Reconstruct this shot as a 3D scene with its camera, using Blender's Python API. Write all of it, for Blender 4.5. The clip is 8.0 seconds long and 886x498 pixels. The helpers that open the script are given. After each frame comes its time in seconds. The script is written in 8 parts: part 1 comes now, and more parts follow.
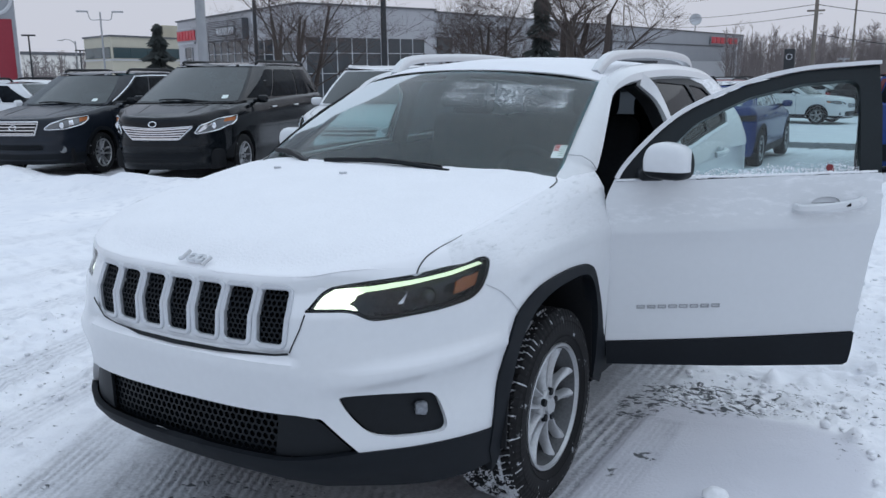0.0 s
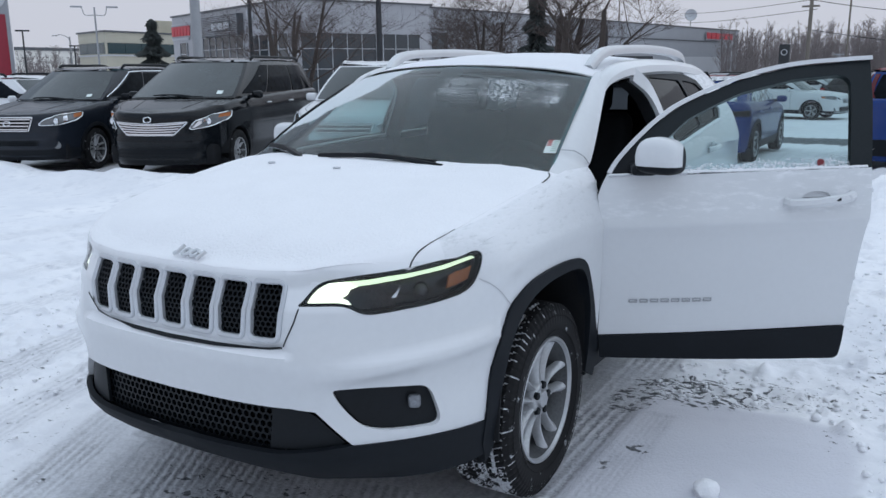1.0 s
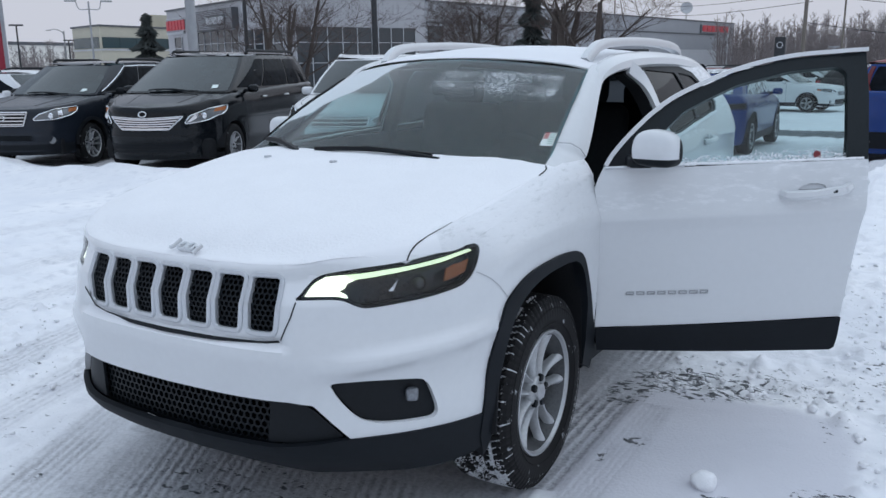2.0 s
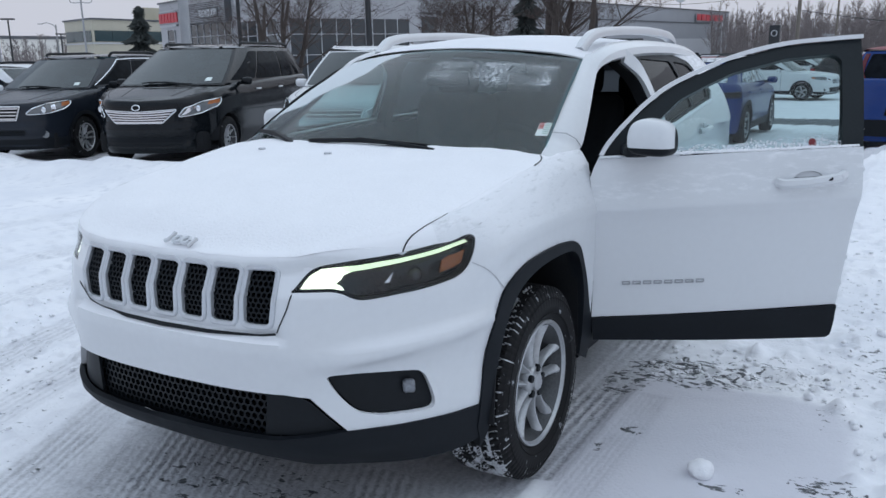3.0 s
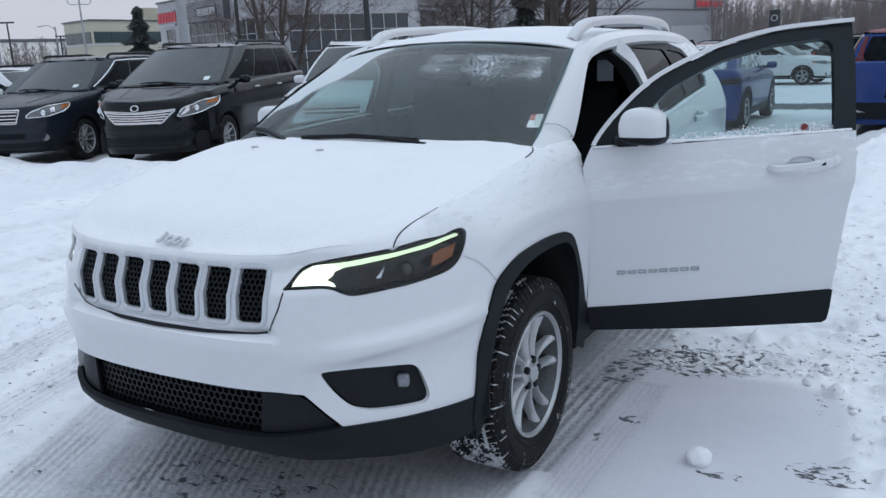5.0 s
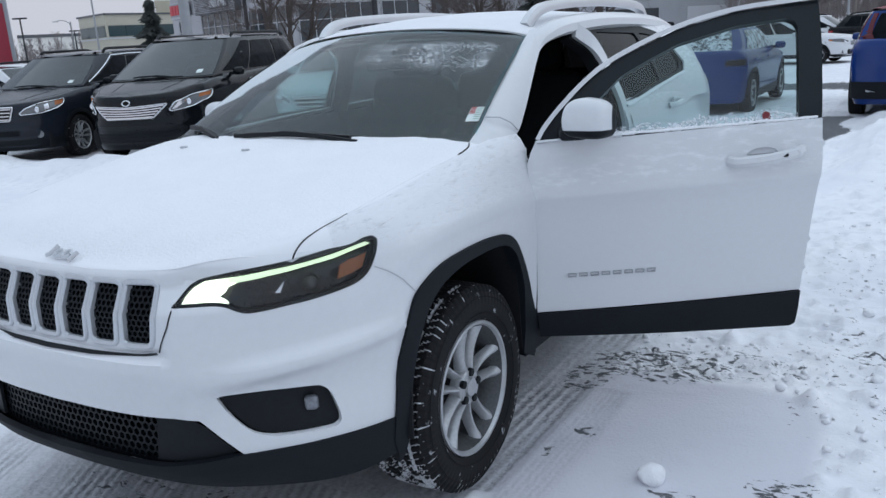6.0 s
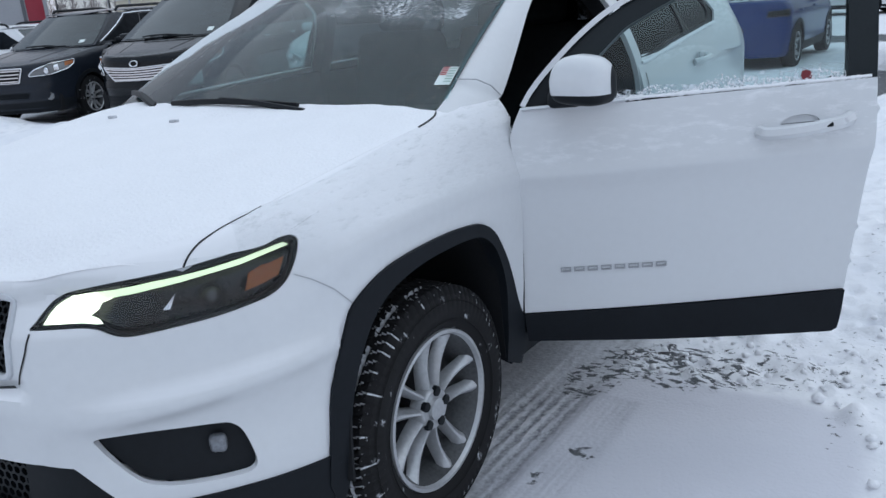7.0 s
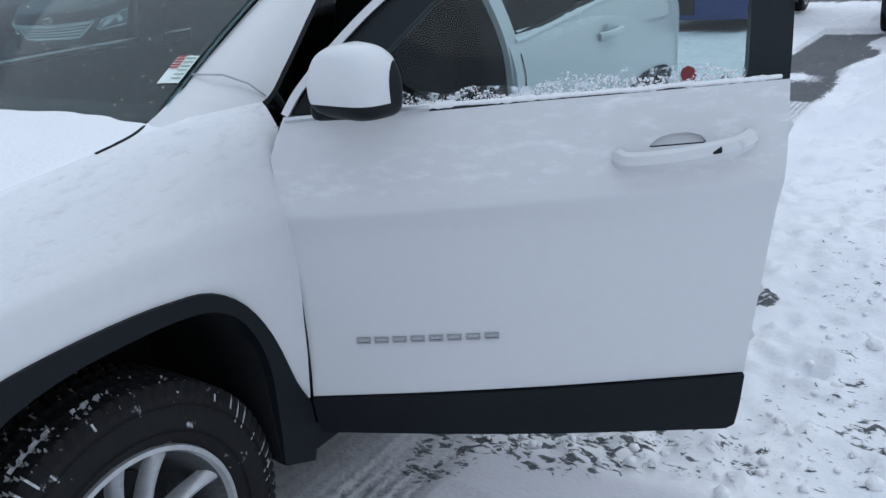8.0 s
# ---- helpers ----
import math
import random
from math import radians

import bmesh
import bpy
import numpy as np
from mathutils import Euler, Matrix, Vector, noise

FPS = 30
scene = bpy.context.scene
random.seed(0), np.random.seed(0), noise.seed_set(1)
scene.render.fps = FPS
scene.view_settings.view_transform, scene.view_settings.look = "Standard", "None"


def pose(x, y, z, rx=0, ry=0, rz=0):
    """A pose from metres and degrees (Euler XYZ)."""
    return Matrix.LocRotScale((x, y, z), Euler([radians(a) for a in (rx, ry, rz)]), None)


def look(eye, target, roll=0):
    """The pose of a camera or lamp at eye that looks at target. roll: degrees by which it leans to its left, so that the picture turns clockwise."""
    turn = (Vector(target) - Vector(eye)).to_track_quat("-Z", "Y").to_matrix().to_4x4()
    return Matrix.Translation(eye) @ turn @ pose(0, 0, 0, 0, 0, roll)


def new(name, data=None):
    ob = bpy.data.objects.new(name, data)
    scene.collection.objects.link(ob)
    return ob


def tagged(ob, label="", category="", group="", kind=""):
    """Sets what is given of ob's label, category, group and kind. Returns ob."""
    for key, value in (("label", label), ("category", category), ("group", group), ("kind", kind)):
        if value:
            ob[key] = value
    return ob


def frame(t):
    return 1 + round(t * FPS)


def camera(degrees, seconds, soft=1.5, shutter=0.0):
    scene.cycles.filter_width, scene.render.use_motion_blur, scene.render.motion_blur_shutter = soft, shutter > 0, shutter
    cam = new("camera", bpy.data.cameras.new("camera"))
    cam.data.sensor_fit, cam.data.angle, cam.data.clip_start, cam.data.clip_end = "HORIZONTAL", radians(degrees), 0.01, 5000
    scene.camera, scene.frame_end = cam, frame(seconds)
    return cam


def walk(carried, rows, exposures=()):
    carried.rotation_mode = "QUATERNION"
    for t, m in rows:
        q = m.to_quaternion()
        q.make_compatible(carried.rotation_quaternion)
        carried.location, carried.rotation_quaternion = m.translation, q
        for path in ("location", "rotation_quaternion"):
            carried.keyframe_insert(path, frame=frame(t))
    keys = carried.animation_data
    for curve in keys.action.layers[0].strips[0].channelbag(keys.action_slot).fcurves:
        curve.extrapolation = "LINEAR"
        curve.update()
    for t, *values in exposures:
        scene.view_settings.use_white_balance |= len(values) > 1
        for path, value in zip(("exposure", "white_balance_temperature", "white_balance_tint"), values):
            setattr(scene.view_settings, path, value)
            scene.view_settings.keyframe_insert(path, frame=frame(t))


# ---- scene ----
cam = camera(56.1, 8.0)
PATH = [
    (0, (2.025, -2.736, 1.569), (1.02, -1.057, 1.155), -0.6),
    (0.5, (2.035, -2.742, 1.568), (1.037, -1.061, 1.142), -0.6),
    (1, (2.042, -2.747, 1.568), (1.047, -1.065, 1.144), -0.6),
    (1.5, (2.041, -2.749, 1.567), (1.049, -1.065, 1.14), -0.6),
    (3, (2.037, -2.742, 1.563), (1.061, -1.057, 1.104), -1.2),
    (3.5, (2.039, -2.749, 1.565), (1.063, -1.063, 1.11), -1.3),
    (4, (2.044, -2.752, 1.565), (1.069, -1.066, 1.109), -1.3),
    (5.3, (2.105, -2.688, 1.564), (1.124, -1.014, 1.079), -3.0),
    (5.5, (2.137, -2.607, 1.55), (1.163, -0.931, 1.057), -3.0),
    (6, (2.235, -2.364, 1.557), (1.212, -0.72, 1.055), -3.9),
    (6.5, (2.214, -2.161, 1.53), (1.133, -0.57, 0.981), -4.3),
    (7, (2.148, -1.794, 1.507), (1.06, -0.224, 0.915), -4.7),
    (7.5, (2.184, -1.319, 1.496), (1.086, 0.221, 0.844), -5.5),
    (8, (2.163, -0.824, 1.471), (1.114, 0.732, 0.779), -4.3),
]
walk(cam, [(t, look(eye, target, roll)) for t, eye, target, roll in PATH])

# ---- light ----
scene.view_settings.exposure = -0.42
world = bpy.data.worlds.new("overcast_sky")
scene.world = world
world.use_nodes = True
wn = world.node_tree.nodes
sky = wn.new("ShaderNodeTexSky")
sky.sky_type, sky.sun_disc = "NISHITA", False
sky.sun_elevation, sky.sun_rotation = radians(72), radians(23)
sky.air_density, sky.dust_density, sky.ozone_density = 1.0, 7.0, 1.0
tex = wn.new("ShaderNodeTexCoord")
sep = wn.new("ShaderNodeSeparateXYZ")
rise = wn.new("ShaderNodeMapRange")
rise.interpolation_type = "SMOOTHSTEP"
rise.inputs["From Min"].default_value, rise.inputs["From Max"].default_value = 0.0, 0.7
cloud = wn.new("ShaderNodeMix")
cloud.data_type = "RGBA"
cloud.inputs["A"].default_value, cloud.inputs["B"].default_value = (11.2, 11.7, 13.4, 1), (8.8, 10.9, 13.9, 1)
grey = wn.new("ShaderNodeMix")
grey.data_type = "RGBA"
grey.inputs["Factor"].default_value = 0.88
for a, b in ((tex.outputs["Generated"], sep.inputs[0]), (sep.outputs["Z"], rise.inputs["Value"]), (rise.outputs["Result"], cloud.inputs["Factor"]), (cloud.outputs["Result"], grey.inputs["B"]), (sky.outputs["Color"], grey.inputs["A"]), (grey.outputs["Result"], wn["Background"].inputs["Color"])):
    world.node_tree.links.new(a, b)
wn["Background"].inputs["Strength"].default_value = 0.078
sun_data = bpy.data.lights.new("sun", "SUN")
sun_data.energy, sun_data.angle, sun_data.color = 1.3, radians(120), (0.86, 0.96, 1.03)
sun = new("sun", sun_data)
sun.matrix_world = look((2.5, 6, 20), (0, 0, 0))


# ---- materials ----
def mat(name, color, rough=0.5, metal=0.0, vary=0.12, scale=6.0, fine=90.0, bump=0.0, coat=0.0, spec=0.5, dist=0.01):
    """A surface with colour variation at two scales and a fine relief."""
    m = bpy.data.materials.new(name)
    m.use_nodes = True
    nt = m.node_tree
    b = nt.nodes["Principled BSDF"]
    b.inputs["Roughness"].default_value, b.inputs["Metallic"].default_value = rough, metal
    b.inputs["Coat Weight"].default_value, b.inputs["Specular IOR Level"].default_value = coat, spec
    b.inputs["Coat Roughness"].default_value = 0.08
    geo = nt.nodes.new("ShaderNodeNewGeometry")
    big, small = nt.nodes.new("ShaderNodeTexNoise"), nt.nodes.new("ShaderNodeTexNoise")
    big.inputs["Scale"].default_value, small.inputs["Scale"].default_value = scale, fine
    big.inputs["Detail"].default_value, small.inputs["Detail"].default_value = 5, 3
    for n in (big, small):
        nt.links.new(geo.outputs["Position"], n.inputs["Vector"])
    add = nt.nodes.new("ShaderNodeMath")
    add.operation = "ADD"
    nt.links.new(big.outputs["Fac"], add.inputs[0])
    nt.links.new(small.outputs["Fac"], add.inputs[1])
    ramp = nt.nodes.new("ShaderNodeMapRange")
    ramp.inputs["From Min"].default_value, ramp.inputs["From Max"].default_value = 0.6, 1.4
    ramp.inputs["To Min"].default_value, ramp.inputs["To Max"].default_value = 1 - vary, 1 + vary
    nt.links.new(add.outputs[0], ramp.inputs["Value"])
    mul = nt.nodes.new("ShaderNodeVectorMath")
    mul.operation = "SCALE"
    mul.inputs[0].default_value = color[:3]
    nt.links.new(ramp.outputs["Result"], mul.inputs["Scale"])
    nt.links.new(mul.outputs[0], b.inputs["Base Color"])
    if bump:
        bp = nt.nodes.new("ShaderNodeBump")
        bp.inputs["Strength"].default_value, bp.inputs["Distance"].default_value = bump, dist
        nt.links.new(add.outputs[0], bp.inputs["Height"])
        nt.links.new(bp.outputs["Normal"], b.inputs["Normal"])
    return m


def patched(m, color, rough, lo, hi, scale, detail=8.0, stretch=(1, 1, 1), up=False, bump=0.0):
    """Lays a second surface over m in irregular patches (snow, salt, frost). up: only where the surface faces upward."""
    nt = m.node_tree
    b, out = nt.nodes["Principled BSDF"], nt.nodes["Material Output"]
    top = nt.nodes.new("ShaderNodeBsdfPrincipled")
    top.inputs["Base Color"].default_value, top.inputs["Roughness"].default_value = (*color, 1), rough
    geo = nt.nodes.new("ShaderNodeNewGeometry")
    mp = nt.nodes.new("ShaderNodeVectorMath")
    mp.operation = "MULTIPLY"
    mp.inputs[1].default_value = stretch
    nt.links.new(geo.outputs["Position"], mp.inputs[0])
    no = nt.nodes.new("ShaderNodeTexNoise")
    no.inputs["Scale"].default_value, no.inputs["Detail"].default_value = scale, detail
    no.inputs["Roughness"].default_value = 0.65
    nt.links.new(mp.outputs[0], no.inputs["Vector"])
    r = nt.nodes.new("ShaderNodeMapRange")
    r.inputs["From Min"].default_value, r.inputs["From Max"].default_value = lo, hi
    nt.links.new(no.outputs["Fac"], r.inputs["Value"])
    fac = r.outputs["Result"]
    if up:
        sep = nt.nodes.new("ShaderNodeSeparateXYZ")
        nt.links.new(geo.outputs["Normal"], sep.inputs[0])
        r2 = nt.nodes.new("ShaderNodeMapRange")
        r2.inputs["From Min"].default_value, r2.inputs["From Max"].default_value = up if isinstance(up, tuple) else (0.25, 0.75)
        nt.links.new(sep.outputs["Z"], r2.inputs["Value"])
        mu = nt.nodes.new("ShaderNodeMath")
        mu.operation = "MULTIPLY"
        nt.links.new(fac, mu.inputs[0])
        nt.links.new(r2.outputs["Result"], mu.inputs[1])
        fac = mu.outputs[0]
    if bump:
        bp = nt.nodes.new("ShaderNodeBump")
        bp.inputs["Strength"].default_value, bp.inputs["Distance"].default_value = min(1.0, bump), 0.006 * max(1.0, bump)
        nt.links.new(no.outputs["Fac"], bp.inputs["Height"])
        nt.links.new(bp.outputs["Normal"], top.inputs["Normal"])
    mix = nt.nodes.new("ShaderNodeMixShader")
    nt.links.new(fac, mix.inputs[0])
    nt.links.new(b.outputs[0], mix.inputs[1])
    nt.links.new(top.outputs[0], mix.inputs[2])
    nt.links.new(mix.outputs[0], out.inputs["Surface"])
    return m


def glass(name, color, rough=0.0, tint=0.35):
    """A clear pane: mostly see-through, with mirror gloss that grows at grazing angles."""
    m = bpy.data.materials.new(name)
    m.use_nodes = True
    nt = m.node_tree
    nt.nodes.remove(nt.nodes["Principled BSDF"])
    tr, gl, mix, fr = (nt.nodes.new(k) for k in ("ShaderNodeBsdfTransparent", "ShaderNodeBsdfGlossy", "ShaderNodeMixShader", "ShaderNodeFresnel"))
    tr.inputs["Color"].default_value = (*color, 1)
    gl.inputs["Roughness"].default_value = rough
    fr.inputs["IOR"].default_value = 1.5
    nt.links.new(fr.outputs[0], mix.inputs[0])
    nt.links.new(tr.outputs[0], mix.inputs[1])
    nt.links.new(gl.outputs[0], mix.inputs[2])
    nt.links.new(mix.outputs[0], nt.nodes["Material Output"].inputs["Surface"])
    return m


def frosted(m, lo, hi, scale, stretch=(1, 1, 1), color=(0.82, 0.86, 0.9)):
    """Puts frost or snow crystals on a pane in patches."""
    nt = m.node_tree
    out = nt.nodes["Material Output"]
    pane = out.inputs["Surface"].links[0].from_socket
    d = nt.nodes.new("ShaderNodeBsdfPrincipled")
    d.inputs["Base Color"].default_value, d.inputs["Roughness"].default_value = (*color, 1), 0.7
    geo, mp, no, r, mix = (nt.nodes.new(k) for k in ("ShaderNodeNewGeometry", "ShaderNodeVectorMath", "ShaderNodeTexNoise", "ShaderNodeMapRange", "ShaderNodeMixShader"))
    mp.operation = "MULTIPLY"
    mp.inputs[1].default_value = stretch
    nt.links.new(geo.outputs["Position"], mp.inputs[0])
    nt.links.new(mp.outputs[0], no.inputs["Vector"])
    no.inputs["Scale"].default_value, no.inputs["Detail"].default_value, no.inputs["Roughness"].default_value = scale, 6, 0.7
    r.inputs["From Min"].default_value, r.inputs["From Max"].default_value = lo, hi
    nt.links.new(no.outputs["Fac"], r.inputs["Value"])
    nt.links.new(r.outputs["Result"], mix.inputs[0])
    nt.links.new(pane, mix.inputs[1])
    nt.links.new(d.outputs[0], mix.inputs[2])
    nt.links.new(mix.outputs[0], out.inputs["Surface"])
    return m


def covered_glass(name, color, scale, stretch):
    """A clear film on which frost crystals gather where the mesh's cover value is high."""
    m = frosted(glass(name, (0.98, 0.985, 0.985)), 0.60, 0.70, scale, stretch, color)
    nt = m.node_tree
    no = next(n for n in nt.nodes if n.type == "TEX_NOISE")
    r = next(n for n in nt.nodes if n.type == "MAP_RANGE")
    at, mul = nt.nodes.new("ShaderNodeAttribute"), nt.nodes.new("ShaderNodeMath")
    at.attribute_name = "cover"
    mul.operation = "MULTIPLY_ADD"
    mul.inputs[1].default_value = 0.6
    nt.links.new(at.outputs["Fac"], mul.inputs[0])
    sub = nt.nodes.new("ShaderNodeMath")
    sub.operation = "SUBTRACT"
    sub.inputs[1].default_value = 0.3
    nt.links.new(no.outputs["Fac"], sub.inputs[0])
    nt.links.new(sub.outputs[0], mul.inputs[2])
    nt.links.new(mul.outputs[0], r.inputs["Value"])
    r.inputs["To Max"].default_value = 0.82
    return m


def glow(name, color, strength):
    m = bpy.data.materials.new(name)
    m.use_nodes = True
    b = m.node_tree.nodes["Principled BSDF"]
    b.inputs["Base Color"].default_value = (*color, 1)
    b.inputs["Emission Color"].default_value, b.inputs["Emission Strength"].default_value = (*color, 1), strength
    return m


SNOW_RGB = (0.86, 0.865, 0.89)
PAINT = mat("white_car_paint", (0.64, 0.655, 0.675), 0.32, vary=0.03, scale=2.0, fine=40, coat=0.6)
PAINT_DUSTED = patched(mat("white_paint_dusted_with_snow", (0.64, 0.655, 0.675), 0.32, vary=0.03, scale=2.0, fine=40, coat=0.6), SNOW_RGB, 0.9, 0.42, 0.60, 34, stretch=(1, 0.45, 1.6), up=True, bump=0.8)
PAINT_FRONT = patched(mat("white_paint_under_thin_snow", (0.64, 0.655, 0.675), 0.32, vary=0.03, scale=2.0, fine=40, coat=0.6), SNOW_RGB, 0.9, 0.0, 0.25, 20, up=True, bump=0.3)
PAINT_FENDER = patched(mat("white_paint_crusted_with_snow", (0.64, 0.655, 0.675), 0.32, vary=0.03, scale=2.0, fine=40, coat=0.6), (0.82, 0.83, 0.855), 0.9, 0.32, 0.46, 30, stretch=(1.4, 0.45, 1.8), up=True, bump=1.5)
SNOW = mat("fresh_snow", SNOW_RGB, 0.9, vary=0.035, scale=5, fine=120, bump=0.35, dist=0.012, spec=0.2)
BLACK = mat("black_trim_plastic", (0.0058, 0.0078, 0.0105), 0.5, vary=0.25, fine=60, spec=0.22)
CLAD = patched(mat("dark_grey_cladding", (0.0060, 0.0082, 0.0115), 0.6, vary=0.2, fine=60, spec=0.2), (0.5, 0.52, 0.55), 0.9, 0.72, 0.8, 120)
DARK = mat("dark_interior", (0.012, 0.013, 0.015), 0.8, vary=0.2)
SEAT = mat("black_seat_cloth", (0.012, 0.013, 0.015), 0.9, vary=0.25, fine=40, spec=0.2)
SILVER = mat("painted_silver", (0.60, 0.61, 0.63), 0.3, 0.75, vary=0.06)
RIM = mat("silver_alloy", (0.46, 0.47, 0.485), 0.3, 0.5, vary=0.15, scale=9)
CHROME = mat("chrome", (0.75, 0.76, 0.78), 0.12, 1.0, vary=0.04)
RUBBER = mat("tyre_rubber", (0.009, 0.009, 0.010), 0.8, spec=0.2, vary=0.25, fine=140, bump=0.2, dist=0.002)
TREAD = patched(mat("snow_packed_tread", (0.009, 0.009, 0.010), 0.8, spec=0.2, vary=0.25), (0.52, 0.54, 0.58), 0.9, 0.64, 0.69, 70, stretch=(0.25, 1, 1))
TREAD_SNOW = mat("snow_in_tread", (0.46, 0.475, 0.50), 0.9, vary=0.5, scale=60, fine=200)
TYRE_SIDE = patched(mat("tyre_sidewall", (0.008, 0.008, 0.009), 0.72, spec=0.25, vary=0.25, fine=160, bump=0.15, dist=0.002), (0.45, 0.47, 0.5), 0.9, 0.62, 0.68, 14, stretch=(1, 1.5, 1))
MESH_BLACK = mat("black_gloss_mesh", (0.005, 0.007, 0.0095), 0.45, vary=0.2, spec=0.2)
# near-black that stands in for the shade inside the front openings
VOID = mat("shade_black_backing", (0.002, 0.0022, 0.003), 0.9, vary=0.2, spec=0.05)
DARK.node_tree.nodes["Principled BSDF"].inputs["Specular IOR Level"].default_value = 0.2
LENS = glass("clear_lens", (0.93, 0.95, 0.96))
AMBER = mat("amber_reflector", (0.42, 0.13, 0.035), 0.2, vary=0.1)
RED = mat("red_lens", (0.35, 0.012, 0.016), 0.15, vary=0.1, coat=0.5)
DRL = glow("daytime_light", (0.90, 1.0, 0.82), 2.4)
DRL_SOFT = glow("daytime_light_strip", (0.80, 1.0, 0.70), 1.1)


def sheen_glass(name, tint, sheen, amount):
    """A pane with the sky's sheen put in as a fixed share of soft tinted gloss, the rest see-through."""
    m = glass(name, tint)
    nt = m.node_tree
    gl = next(n for n in nt.nodes if n.type == "BSDF_GLOSSY")
    mix = next(n for n in nt.nodes if n.type == "MIX_SHADER")
    nt.nodes.remove(next(n for n in nt.nodes if n.type == "FRESNEL"))
    mix.inputs[0].default_value = amount
    gl.inputs["Color"].default_value, gl.inputs["Roughness"].default_value = (*sheen, 1), 0.3
    return m


WINDSCREEN = sheen_glass("windscreen_glass", (0.58, 0.77, 0.76), (0.44, 0.60, 0.64), 0.20)
SIDE_GLASS = glass("door_glass", (0.52, 0.66, 0.665))
TINTED = glass("privacy_glass", (0.05, 0.055, 0.06))
# base colour raised to carry the sky's reflection in sloping windscreens
SCREEN_GLASS = mat("screen_with_sky_tone", (0.028, 0.037, 0.040), 0.06, vary=0.35, scale=1.2, fine=4, spec=0.5)
# strong tone variation stands in for reflected trees
DULL_GLASS = mat("dark_car_glass", (0.010, 0.012, 0.015), 0.05, vary=0.6, scale=2.5, fine=9, spec=0.10)


DULL_GLASS.node_tree.nodes["Principled BSDF"].inputs["IOR"].default_value = 1.16
next(n for n in TINTED.node_tree.nodes if n.type == "FRESNEL").inputs["IOR"].default_value = 1.15


# ---- mesh helpers ----
def part(name, bm, material, parent=None, label="", smooth=True):
    """Links a bmesh as one mesh object under a thing or a part."""
    me = bpy.data.meshes.new(name)
    for f in bm.faces:
        f.smooth = smooth
    bm.to_mesh(me)
    bm.free()
    me.materials.append(material)
    if smooth:
        me.set_sharp_from_angle(angle=radians(38))
    ob = new(name, me)
    if parent:
        ob.parent = parent
    return tagged(ob, label=label)


def thing(name, at, label, category, group="", turn=0.0):
    ob = new(name)
    ob.empty_display_size = 0.2
    ob.matrix_basis = pose(*at, 0, 0, turn)
    return tagged(ob, label, category, group)


def inside(pts, poly):
    """Which points lie in a polygon."""
    x, y = pts[:, 0], pts[:, 1]
    res = np.zeros(len(pts), bool)
    j = len(poly) - 1
    for i in range(len(poly)):
        (xi, yi), (xj, yj) = poly[i], poly[j]
        cond = ((yi > y) != (yj > y)) & (x < (xj - xi) * (y - yi) / ((yj - yi) or 1e-12) + xi)
        res ^= cond
        j = i
    return res


def dense(poly, step, closed=True):
    out = []
    n = len(poly)
    for i in range(n if closed else n - 1):
        a, b = np.array(poly[i], float), np.array(poly[(i + 1) % n], float)
        k = max(1, int(np.ceil(np.linalg.norm(b - a) / step)))
        out += [a + (b - a) * t / k for t in range(k)]
    if not closed:
        out.append(np.array(poly[-1], float))
    return out


def rounded(poly, r, n=4):
    """A polygon with its corners rounded."""
    out = []
    m = len(poly)
    for i in range(m):
        p, a, b = (np.array(poly[k % m], float) for k in (i, i - 1, i + 1))
        da, db = a - p, b - p
        la, lb = np.linalg.norm(da), np.linalg.norm(db)
        k = min(r, la * 0.45, lb * 0.45)
        s, e = p + da / la * k, p + db / lb * k
        for t in np.linspace(0, 1, n + 1):
            out.append(tuple((1 - t) ** 2 * s + 2 * t * (1 - t) * p + t * t * e))
    return out


def smooth_line(pts, n=8):
    """A Catmull-Rom line through points."""
    P = [np.array(p, float) for p in pts]
    P = [2 * P[0] - P[1]] + P + [2 * P[-1] - P[-2]]
    out = []
    for i in range(1, len(P) - 2):
        a, b, c, d = P[i - 1:i + 3]
        for t in np.arange(n) / n:
            out.append(0.5 * (2 * b + (c - a) * t + (2 * a - 5 * b + 4 * c - d) * t * t + (3 * b - a - 3 * c + d) * t ** 3))
    out.append(P[-2])
    return out


